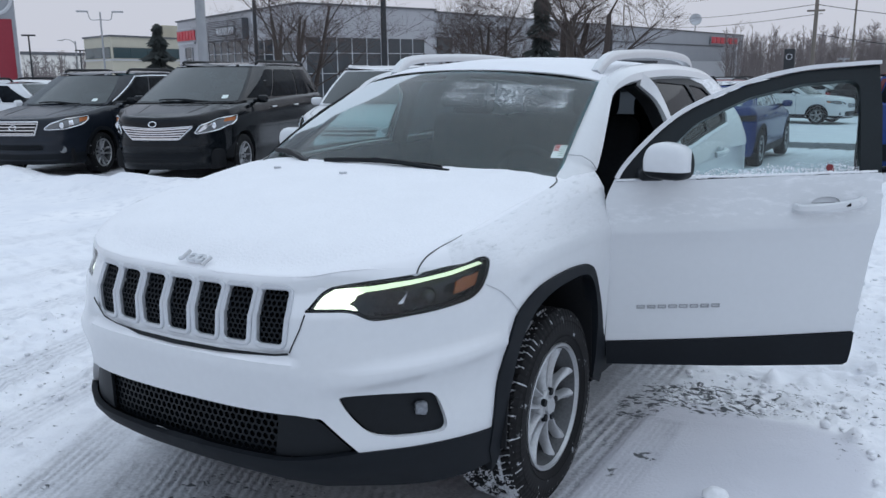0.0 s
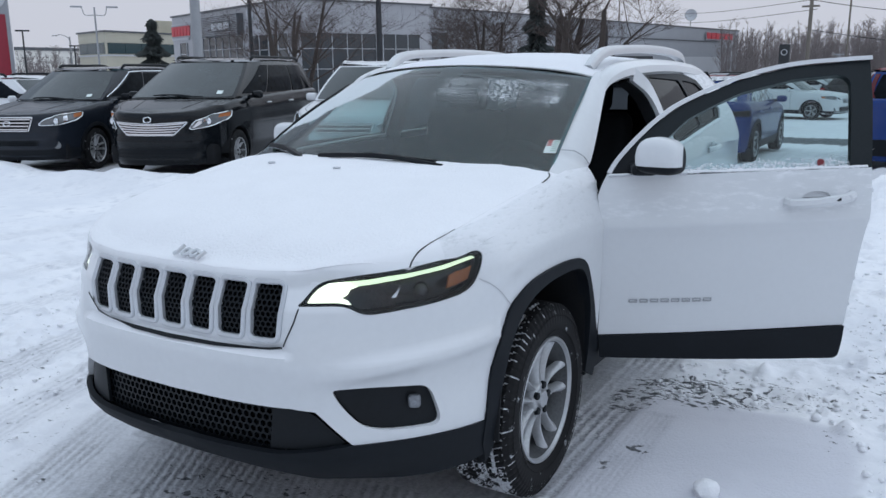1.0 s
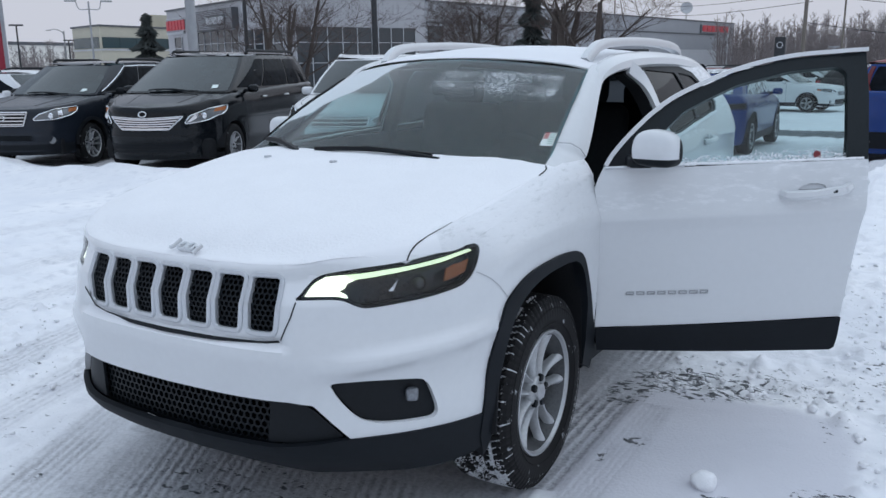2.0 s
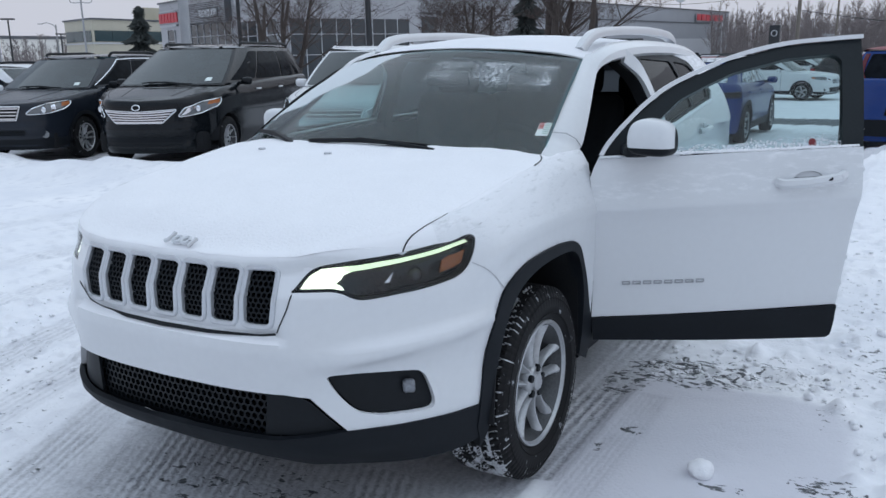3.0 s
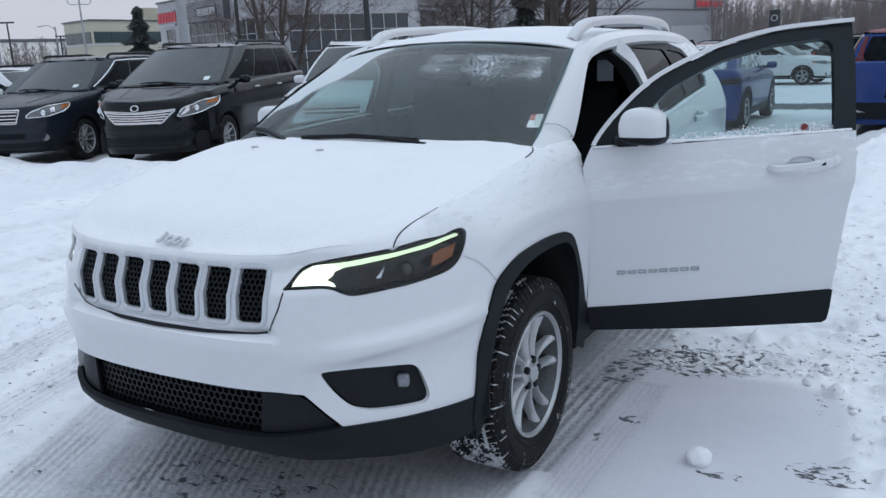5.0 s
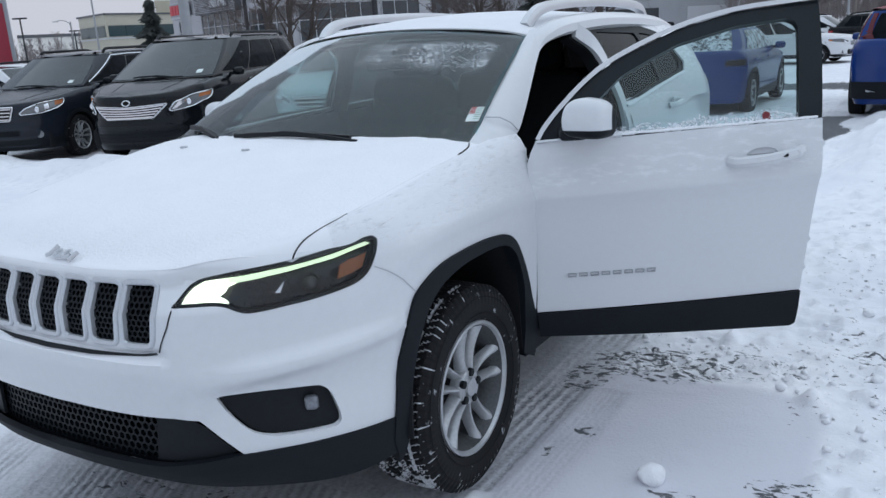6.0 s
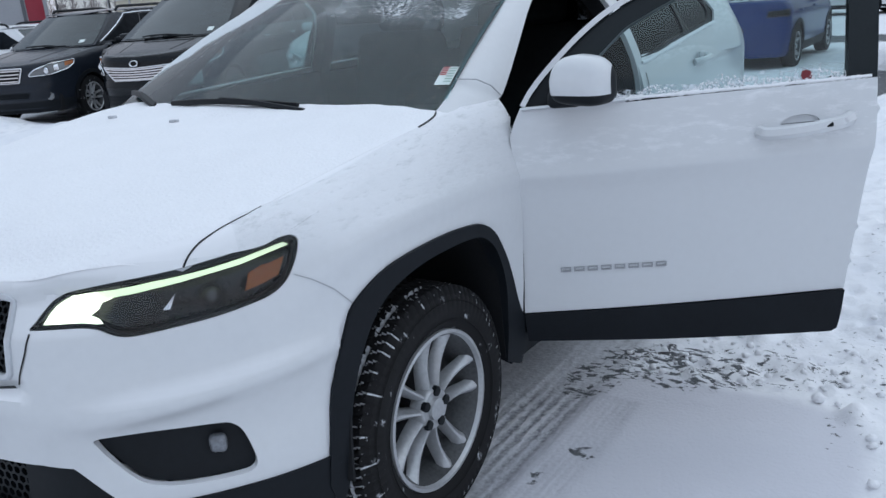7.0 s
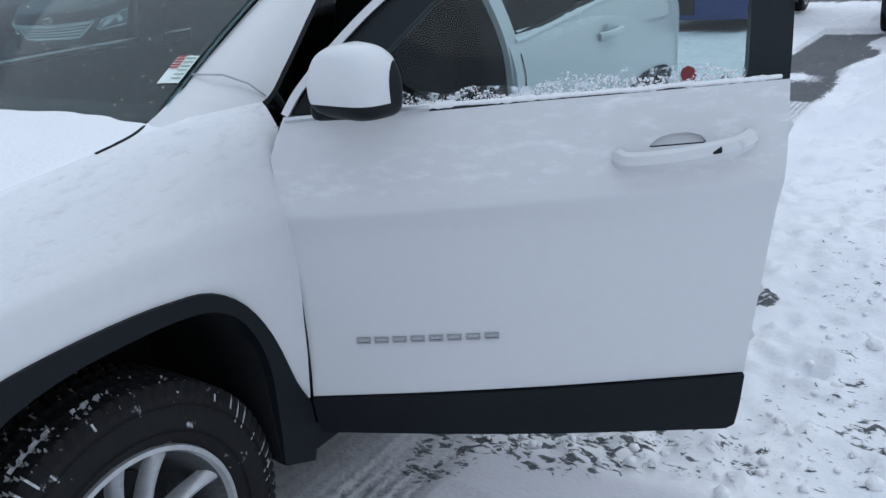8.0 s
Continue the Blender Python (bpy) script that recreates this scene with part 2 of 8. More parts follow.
def from_cdt(outline, holes, fn, step, rows=None):
    """A sheet over a flat outline with holes, bent into space by fn."""
    from mathutils import geometry
    loops = [dense(outline, step)] + [dense(h, step * 0.7) for h in holes]
    verts, edges = [], []
    for lp in loops:
        k = len(verts)
        verts += lp
        edges += [(k + i, k + (i + 1) % len(lp)) for i in range(len(lp))]
    lo, hi = np.min(loops[0], axis=0), np.max(loops[0], axis=0)
    vs = rows if rows is not None else np.arange(lo[1] + step * 0.5, hi[1], step)
    grid = np.array([(u + (0.5 * step if k % 2 else 0), v) for k, v in enumerate(vs) for u in np.arange(lo[0] + step * 0.3, hi[0], step)])
    if len(grid):
        keep = inside(grid, loops[0])
        for h in loops[1:]:
            keep &= ~inside(grid, h)
        edge_pts = np.array(verts)
        grid = grid[keep]
        if len(grid):
            near = np.array([np.min(np.sum((edge_pts - g) ** 2, axis=1)) for g in grid])
            grid = grid[near > (0.45 * step) ** 2]
        verts = verts + [g for g in grid]
    V, _, F, _, _, _ = geometry.delaunay_2d_cdt([Vector((float(a[0]), float(a[1]))) for a in verts], edges, [], 0, 1e-6)
    mids = np.array([(np.mean([V[i][0] for i in f]), np.mean([V[i][1] for i in f])) for f in F])
    ok = inside(mids, loops[0])
    for h in loops[1:]:
        ok &= ~inside(mids, h)
    bm = bmesh.new()
    bv = [bm.verts.new(fn(v[0], v[1])) for v in V]
    for f, o in zip(F, ok):
        if o:
            try:
                bm.faces.new([bv[i] for i in f])
            except ValueError:
                pass
    bmesh.ops.delete(bm, geom=[v for v in bm.verts if not v.link_faces], context="VERTS")
    return bm


def thicken(bm, t):
    """Gives a sheet thickness on its back side."""
    bm.normal_update()
    back = {v: bm.verts.new(v.co - v.normal * t) for v in list(bm.verts)}
    rim = [e for e in bm.edges if len(e.link_faces) == 1]
    faces = list(bm.faces)
    for f in faces:
        bm.faces.new([back[v] for v in reversed(f.verts)])
    for e in rim:
        f = e.link_faces[0] if e.link_faces[0] in faces else None
        loop = next(l for l in e.link_loops)
        a, b = loop.vert, loop.link_loop_next.vert
        try:
            bm.faces.new([b, a, back[a], back[b]])
        except ValueError:
            pass
    return bm


def sweep(path, section, closed=False, up=(0, 0, 1), scales=None, caps=True):
    """A section (list of (a, b)) drawn along a path."""
    P = [Vector(p) for p in path]
    n = len(P)
    bm = bmesh.new()
    rings = []
    for i, p in enumerate(P):
        t = (P[(i + 1) % n] - P[i - 1]) if closed else (P[min(i + 1, n - 1)] - P[max(i - 1, 0)])
        t.normalize()
        side = t.cross(Vector(up))
        if side.length < 1e-4:
            side = Vector((1, 0, 0))
        side.normalize()
        nor = side.cross(t)
        k = scales[i] if scales else 1.0
        rings.append([bm.verts.new(p + side * a * k + nor * b * k) for a, b in section])
    m = len(section)
    for i in range(n if closed else n - 1):
        r0, r1 = rings[i], rings[(i + 1) % n]
        for j in range(m):
            bm.faces.new([r0[j], r0[(j + 1) % m], r1[(j + 1) % m], r1[j]])
    if caps and not closed:
        bm.faces.new(list(reversed(rings[0])))
        bm.faces.new(rings[-1])
    bmesh.ops.recalc_face_normals(bm, faces=bm.faces)
    return bm


def circle(r, n=10, ry=None):
    return [(r * math.cos(2 * math.pi * i / n), (ry or r) * math.sin(2 * math.pi * i / n)) for i in range(n)]


def revolve(profile, n=48, axis="x"):
    """A profile of (along, radius) turned about the x axis."""
    bm = bmesh.new()
    rings = []
    for i in range(n):
        a = 2 * math.pi * i / n
        rings.append([bm.verts.new((u, r * math.cos(a), r * math.sin(a))) for u, r in profile])
    for i in range(n):
        r0, r1 = rings[i], rings[(i + 1) % n]
        for j in range(len(profile) - 1):
            bm.faces.new([r0[j], r1[j], r1[j + 1], r0[j + 1]])
    bmesh.ops.remove_doubles(bm, verts=bm.verts, dist=1e-5)
    bmesh.ops.recalc_face_normals(bm, faces=bm.faces)
    return bm


def rbox(size, at=(0, 0, 0), bevel=0.01, seg=2, m=None):
    """A box with rounded edges."""
    bm = bmesh.new()
    bmesh.ops.create_cube(bm, size=1)
    bmesh.ops.scale(bm, vec=size, verts=bm.verts)
    if bevel:
        bmesh.ops.bevel(bm, geom=list(bm.edges), offset=min(bevel, min(size) * 0.45), segments=seg, affect="EDGES", profile=0.5)
    bmesh.ops.transform(bm, matrix=(m or Matrix()), verts=bm.verts)
    bmesh.ops.translate(bm, vec=at, verts=bm.verts)
    return bm


def prism(poly, fn, depth):
    """A flat outline with thickness: fn(u, v, w) places it."""
    bm = bmesh.new()
    a = [bm.verts.new(fn(u, v, 0.0)) for u, v in poly]
    b = [bm.verts.new(fn(u, v, depth)) for u, v in poly]
    n = len(poly)
    bm.faces.new(a)
    bm.faces.new(list(reversed(b)))
    for i in range(n):
        bm.faces.new([a[i], b[i], b[(i + 1) % n], a[(i + 1) % n]])
    bmesh.ops.recalc_face_normals(bm, faces=bm.faces)
    return bm


def grid_sheet(nu, nv, fn):
    bm = bmesh.new()
    vs = [[bm.verts.new(fn(i / nu, j / nv)) for j in range(nv + 1)] for i in range(nu + 1)]
    for i in range(nu):
        for j in range(nv):
            bm.faces.new([vs[i][j], vs[i + 1][j], vs[i + 1][j + 1], vs[i][j + 1]])
    return bm


def merge(*bms):
    """Several pieces of one part in one bmesh."""
    out = bmesh.new()
    for b in bms:
        me = bpy.data.meshes.new("joining")
        b.to_mesh(me)
        b.free()
        out.from_mesh(me)
        bpy.data.meshes.remove(me)
    return out


def lerp_table(table):
    xs, ys = [p[0] for p in table], [p[1] for p in table]
    return lambda v: float(np.interp(v, xs, ys))


def mixed(a, b, k):
    return a + (b - a) * min(1.0, max(0.0, k))


def ease(k):
    k = min(1.0, max(0.0, k))
    return k * k * (3 - 2 * k)


# ---- car shapes ----
class Shape:
    """The lower body of a car: a plan line swept up the sides and rounded over into a deck (hood and beltline)."""

    def __init__(self, plan, deck, front=(0.05, 0.07), side=(0.25, 0.12), rear=(0.2, 0.12), offset=None, corner=(0.55, 1.0), rim_fn=None, flat_fn=None):
        pts = np.array(smooth_line(plan, 40))
        d = np.concatenate([[0], np.cumsum(np.linalg.norm(np.diff(pts, axis=0), axis=1))])
        self.s = np.linspace(0, d[-1], 3000)
        self.x, self.y = np.interp(self.s, d, pts[:, 0]), np.interp(self.s, d, pts[:, 1])
        self.rim_fn, self.flat_fn = rim_fn, flat_fn
        self.S, self.deck, self.front, self.side, self.rear, self.offset, self.corner = d[-1], deck, front, side, rear, offset, corner

    def at(self, s):
        a = abs(s)
        x, y = float(np.interp(a, self.s, self.x)), float(np.interp(a, self.s, self.y))
        e = 0.02
        tx = float(np.interp(a + e, self.s, self.x) - np.interp(a - e, self.s, self.x))
        ty = float(np.interp(a + e, self.s, self.y) - np.interp(a - e, self.s, self.y))
        if a < e:
            tx, ty = 1.0, 0.0
        if a > self.S - e:
            tx, ty = -1.0, 0.0
        l = math.hypot(tx, ty)
        return x, y, ty / l, -tx / l

    def blend(self, s):
        a = abs(s)
        k = ease((a - self.corner[0]) / (self.corner[1] - self.corner[0]))
        q = ease((a - (self.S - self.corner[1])) / (self.corner[1] - self.corner[0]))
        return k, q

    def rim(self, s):
        """Deck height, drop of the rounding and its width at s."""
        k, q = self.blend(s)
        V = mixed(mixed(self.front[0], self.side[0], k), self.rear[0], q)
        r = mixed(mixed(self.front[1], self.side[1], k), self.rear[1], q)
        x, y, nx, ny = self.at(s)
        if self.rim_fn:
            V, r = self.rim_fn(y, V, r)
        return self.deck(x - nx * r, y - ny * r), V, r

    def on(self, s, z, out=0.0):
        """The place on the body at plan length s and height z, pushed out by some metres."""
        x, y, nx, ny = self.at(s)
        H, V, r = self.rim(s)
        zt = H - V
        if z <= zt:
            d = -(self.offset(s, z, self.blend(s)[0]) if self.offset else 0.0)
            lift = 0.0
        else:
            k = min(1.0, (z - zt) / V)
            o = self.offset(s, zt, self.blend(s)[0]) if self.offset else 0.0
            fl = self.flat_fn(y) if self.flat_fn else 0.0
            d = r * (fl * k + (1 - fl) * (1 - math.sqrt(max(0.0, 1 - k * k)))) - o * (1 - k)
            lift = out * k
        d -= out
        x, y = x - nx * d, y - ny * d
        return Vector((x if s >= 0 else -x, y, z + lift))

    def sx(self, x):
        """Plan length at which the front has this x."""
        m = self.y < np.mean(self.y)
        v = float(np.interp(abs(x), self.x[m], self.s[m]))
        return v if x >= 0 else -v

    def sy(self, y, left=True):
        """Plan length at which the side has this y."""
        i = int(np.argmax(self.x > 0.8 * self.x.max()))
        m = slice(i, int(len(self.s) * 0.97))
        v = float(np.interp(y, self.y[m], self.s[m]))
        return v if left else -v

    def patch(self, outline, out=0.0, step=0.03, holes=(), thick=0.0):
        bm = from_cdt(outline, list(holes), lambda u, v: self.on(u, v, out), step)
        return thicken(bm, thick) if thick else bm

    def ribbon(self, line, width, out=0.002):
        """A narrow band on the body along a line of (s, z)."""
        L = dense(line, 0.03, closed=False)
        bm = bmesh.new()
        prev = None
        for i, p in enumerate(L):
            t = L[min(i + 1, len(L) - 1)] - L[max(i - 1, 0)]
            t = t / (np.linalg.norm(t) or 1)
            n = np.array((-t[1], t[0])) * width / 2
            row = [bm.verts.new(self.on(*(p + n), out)), bm.verts.new(self.on(*(p - n), out))]
            if prev:
                bm.faces.new([prev[0], prev[1], row[1], row[0]])
            prev = row
        return bm


def alloy_wheel(parent, at, r, width, rim_r, spokes=5, twin=True, tread=True, material=RIM, outside=1):
    """A wheel: tyre, rim barrel, spokes, hub cap. It stands at `at`, its face toward outside * x."""
    w = new("wheel")
    w.parent = parent
    w.matrix_basis = pose(*at) @ Matrix.Diagonal((outside, 1, 1, 1))
    h = width / 2
    if tread:
        n, bm, rng = 480, bmesh.new(), random.Random(6)
        prof = [(-h * 0.86, rim_r + 0.008), (-h * 0.99, rim_r + 0.035), (-h * 1.03, r - 0.075), (-h * 1.0, r - 0.045), (-h * 0.95, r - 0.026), (-h * 0.89, r - 0.012)]
        us = np.linspace(-h * 0.84, h * 0.84, 33)
        full = prof + [(float(u), None) for u in us] + [(-a, b) for a, b in reversed(prof)]
        rings = []
        for i in range(n):
            a = 2 * math.pi * i / n
            ring = []
            for u, rr in full:
                if rr is None:
                    q = u / (h * 0.84)
                    groove = min(abs(abs(q) - 0.22), abs(abs(q) - 0.60)) < 0.035
                    cut = (i + int(abs(q) * 9.0)) % 6 < 2
                    rr = r - 0.003 * q * q - (0.010 if groove else 0.006 if cut else 0.0)
                elif rr > r - 0.05 and i % 6 > 3:
                    rr -= 0.006
                ring.append(bm.verts.new((u, rr * math.cos(a), rr * math.sin(a))))
            rings.append(ring)
        for i in range(n):
            r0, r1 = rings[i], rings[(i + 1) % n]
            a = 2 * math.pi * i / n
            # snow stays packed in the grooves and sipes, most of all low down at the front
            packed = 0.22 - 0.10 * max(0.0, math.sin(a)) + 0.22 * max(0.0, -math.cos(a)) + 0.45 * max(0.0, -math.sin(a)) * max(0.0, -math.cos(a) + 0.4)
            for j in range(len(full) - 1):
                f = bm.faces.new([r0[j], r0[j + 1], r1[j + 1], r1[j]])
                f.material_index = 1 if 4 <= j <= len(full) - 6 else 0
                low = min(v.co.y ** 2 + v.co.z ** 2 for v in f.verts) ** 0.5
                patch = 0.5 + noise.noise(Vector((full[j][0] * 22, math.cos(a) * 9, math.sin(a) * 9)))
                tread = abs(full[j][0]) < h * 0.83
                q = abs(full[j][0] + full[j + 1][0]) / (h * 1.68)
                groove = min(abs(q - 0.22), abs(q - 0.60)) < 0.04
                deep = (groove or (i + int(q * 9.0)) % 6 == 0) if tread else (i + 1) % 6 == 5 and low > r - 0.06 and patch > 0.62
                low_front = max(0.0, -math.sin(a) - 0.15) * max(0.0, 0.75 - math.cos(a))
                if (deep and packed * 2.1 * patch > 0.13 + 0.22 * rng.random()) or (tread and low_front * patch > 0.14 + 0.45 * rng.random()):
                    f.material_index = 2
        bmesh.ops.recalc_face_normals(bm, faces=bm.faces)
        tyre = part("tyre", bm, TYRE_SIDE, w, "black winter tyre with packed snow")
        tyre.data.materials.append(TREAD)
        tyre.data.materials.append(TREAD_SNOW)
        for k in (0.262, 0.318):
            part("sidewall_ring", revolve([(h * 1.022, k), (h * 1.036, k + 0.002), (h * 1.022, k + 0.004)], 72), RUBBER, w)
    else:
        prof = [(-h * 0.86, rim_r), (-h, rim_r + 0.04), (-h * 0.98, r - 0.04), (-h * 0.8, r - 0.006), (0, r), (h * 0.8, r - 0.006), (h * 0.98, r - 0.04), (h, rim_r + 0.04), (h * 0.86, rim_r)]
        part("tyre", revolve(prof, 40), TYRE_SIDE, w, "black tyre")
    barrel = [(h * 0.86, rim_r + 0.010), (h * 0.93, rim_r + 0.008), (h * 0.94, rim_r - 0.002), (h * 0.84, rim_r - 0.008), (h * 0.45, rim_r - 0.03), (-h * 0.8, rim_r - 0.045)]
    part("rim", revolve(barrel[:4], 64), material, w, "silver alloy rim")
    # barrel and disc carry the shade between the spokes in their colour
    part("rim_barrel", revolve(barrel[3:], 48), mat_barrel, w, "silver inner rim, darkened for the shade behind the spokes")
    part("brake_disc", revolve([(-0.005, 0.0), (-0.005, 0.15), (-0.02, 0.15), (-0.02, 0.0)], 40), mat_disc, w)
    sec = [(-0.5, -0.5), (-0.40, 0.05), (-0.14, 0.46), (0.06, 0.5), (0.40, 0.12), (0.5, -0.5)]
    for i in range(spokes):
        base = 2 * math.pi * (i + 1 / 12) / spokes
        for side in ((-1, 1) if twin else (0,)):
            bm = bmesh.new()
            rings = []
            for t in np.linspace(0, 1, 9):
                rad = mixed(0.05, rim_r - 0.003, t)
                ang = base + side * mixed(0.021, 0.050, t) / rad * (5 / spokes)
                wid = 0.025 + 0.015 * t + 0.07 * max(0.0, t - 0.8) if twin else (0.05 + 0.02 * t if spokes < 8 else 0.03)
                dep = 0.045 - 0.018 * t
                x0 = h * 0.78 - 0.016 + 0.016 * t - 0.014 * math.sin(math.pi * t)
                c, s_ = math.cos(ang), math.sin(ang)
                rings.append([bm.verts.new((x0 + b * dep - dep * 0.3, rad * c - a * wid * s_, rad * s_ + a * wid * c)) for a, b in sec])
            for k in range(8):
                for j in range(6):
                    bm.faces.new([rings[k][j], rings[k][(j + 1) % 6], rings[k + 1][(j + 1) % 6], rings[k + 1][j]])
            bmesh.ops.recalc_face_normals(bm, faces=bm.faces)
            part("spoke", bm, material, w)
    x1 = h * 0.78
    part("hub", revolve([(x1 - 0.05, 0.066), (x1 - 0.012, 0.064), (x1 - 0.004, 0.058), (x1 - 0.006, 0.034), (x1 + 0.004, 0.031), (x1 + 0.006, 0.0)], 40), material, w, "silver hub with centre cap")
    for i in range(5):
        a = 2 * math.pi * (i + 1 / 12) / 5
        b = revolve([(x1 - 0.012, 0.0165), (x1 + 0.002, 0.0145), (x1 + 0.004, 0.0)], 8)
        bmesh.ops.translate(b, vec=(0, 0.052 * math.cos(a), 0.052 * math.sin(a)), verts=b.verts)
        part("wheel_nut", b, BLACK, w)
    return w


# silver and steel darkened: shade behind the spokes is put into the colour
mat_barrel = mat("shaded_inner_rim", (0.085, 0.088, 0.092), 0.5, 0.3, vary=0.4, spec=0.3)
mat_disc = mat("shaded_brake_steel", (0.022, 0.023, 0.025), 0.5, 0.3, vary=0.3, spec=0.2)


# ---- ground ----
def bump_noise(x, y, f, seed=0.0):
    return noise.noise(Vector((x * f, y * f, seed)))


def ground_z(x, y):
    """Snow-covered lot: nearly level, falling away gently behind, with low banks of cleared snow."""
    z = -0.45 * ease((y - 9.0) / 22.0)
    edge = 5.25 + 0.16 * (x + 9.0) * 0.5 + 0.35 * bump_noise(x, y, 0.6, 3.0)
    if x < -2.5:
        k = math.exp(-((y - edge + 0.35) / 0.5) ** 2) * ease((-x - 2.5) / 2.5)
        z += 0.17 * k * (1 + 0.6 * bump_noise(x, y, 1.6, 7.0) + 0.35 * bump_noise(x, y, 5.0, 8.0))
    if x > 0.6:
        k = math.exp(-((y - 8.6) / 2.6) ** 4) * ease((x - 1.12 - 0.15 * bump_noise(x, y, 0.9, 4.0)) / 0.5)
        z += 0.22 * k * (1 + 0.5 * bump_noise(x, y, 1.3, 2.0) + 0.3 * bump_noise(x, y, 4.0, 9.0))
        k = math.exp(-((x - 2.6 - 0.06 * y) / 0.75) ** 2) * ease((y - 1.5) / 3)
        z += 0.12 * k * (1 + 0.7 * bump_noise(x, y, 1.5, 5.0))
    return z


TRACKS = ((0.825, 0.0, 0.125, -0.1, 9.0, 1.0), (-1.29, -0.435, 0.125, -4.0, 0.4, 0.9), (-0.82, -0.56, 0.12, -4.0, 0.0, 0.9), (-0.48, -0.48, 0.11, -4.5, -0.1, 0.9), (0.25, -0.40, 0.12, -4.5, -0.4, 0.7), (-2.26, -0.28, 0.14, -4.0, 3.0, 0.6), (-1.75, -0.30, 0.13, -4.0, 1.2, 0.45), (-3.3, 0.02, 0.14, -2.0, 4.6, 0.3), (-4.2, 0.02, 0.14, -2.0, 4.6, 0.25), (-5.95, 0.12, 0.15, -2.0, 4.6, 0.2), (1.05, 0.02, 0.075, -0.3, 0.85, 0.30))


# patches where boots and tyres scraped the snow down to the tar: centre, half sizes, how much
SCRAPES = ((1.16, 1.20, 0.32, 0.20, 0.62), (1.48, 1.32, 0.34, 0.16, 0.50), (0.90, 0.98, 0.12, 0.18, 0.60), (1.09, 0.445, 0.05, 0.045, 0.62), (1.015, 0.27, 0.03, 0.07, 0.58),
           (-1.3, -0.9, 0.5, 0.4, 0.36), (1.53, 0.13, 0.11, 0.035, 0.56), (1.87, 0.30, 0.15, 0.09, 0.56), (1.90, 1.65, 0.30, 0.32, 0.40), (2.02, 1.61, 0.09, 0.09, 0.62),
           (1.515, 2.48, 0.055, 0.07, 0.85), (1.886, 2.09, 0.07, 0.06, 0.58), (1.80, 2.9, 0.3, 0.5, 0.36), (1.95, 1.0, 0.22, 0.4, 0.36), (-2.6, 0.5, 1.0, 0.9, 0.30), (-1.9, -0.4, 0.5, 0.5, 0.36))


def smooth_spot(x, y):
    """Where the snow was swept flat beside the SUV."""
    e = ((x - 1.40) / 0.50) ** 4 + ((y - 0.42) / 0.66) ** 4
    return ease(1.9 - e * 1.2)


def track_shade_mask(x, y):
    """How far the snow is packed by tyres, and how far it is scraped off, at a place; shadow under the SUV's nose is
    painted in too.
    """
    packed, bare = 0.0, 0.0
    for c, slope, wid, y0, y1, deep in TRACKS:
        if y0 < y < y1:
            d = abs(x - c - slope * y - 0.02 * bump_noise(0, y, 0.8, c)) / wid
            if d < 1.25:
                k = 1.0 if d < 0.9 else (1.25 - d) / 0.35
                packed = max(packed, k * deep * (0.80 + 0.45 * bump_noise(x, y, 2.2, c)))
    rough = bump_noise(x, y * 1.8, 7.5, 1.0) * 0.5 + bump_noise(x, y * 1.6, 19.0, 4.0) * 0.55
    for cx, cy, rx, ry, amount in SCRAPES:
        e = ((x - cx) / rx) ** 2 + ((y - cy) / ry) ** 2
        if e < 1.6:
            bare = max(bare, amount * ease((1.6 - e) * 1.1) * (1.0 + 0.5 * rough))
    # bumper's shadow painted as packed and bare tone, over real tracks
    e = ((x + 0.05) / 0.85) ** 2 + ((y + 0.75) / 0.75) ** 2
    if e < 1.3:
        packed = max(packed, min(0.9, (1.3 - e) * 1.0))
        bare = max(bare, ease((1.0 - e) * 0.9) * 0.50 * (1 + 0.8 * rough))
    # packed tone over the SUV's whole footprint
    if -0.9 < x < 0.88 and -0.5 < y < 3.6:
        packed = max(packed, 0.75)
    if 0.2 < x < 1.25 and 6.2 < y < 11.6:
        w = min(x - 0.2, 1.10 - x + 0.2 * bump_noise(x, y, 0.9, 4.0), y - 6.6, 11.4 - y)
        bare = max(bare, ease(w * 7 + 0.25 * rough) * 1.1 * (1 - 0.8 * ease((bump_noise(x, y, 1.1, 9.0) - 0.25) * 6)))
    if 16.6 < y < 20.6 and x > -9:
        w = min(y - 16.6, 20.6 - y) + 0.5 * rough
        bare = max(bare, ease(w * 1.3))
    if 9.6 < y < 12.2 and x > 0.2:
        packed = max(packed, 0.6)
    if x < -5.5 and 5.6 < y < 12:
        packed = max(packed, 0.8)
        bare = max(bare, ease((rough + 0.05) * 3) * 0.8)
    return min(1.0, packed), min(1.0, bare)


def axis_lines(a, b, fine, far, grow=1.16):
    core = list(np.arange(a, b + 1e-6, fine))
    step, lo, hi = fine, a, b
    while lo > -far or hi < far:
        step *= 1.045 if hi < 24 else grow
        lo, hi = lo - step, hi + step
        core = [lo] + core + [hi]
    return core


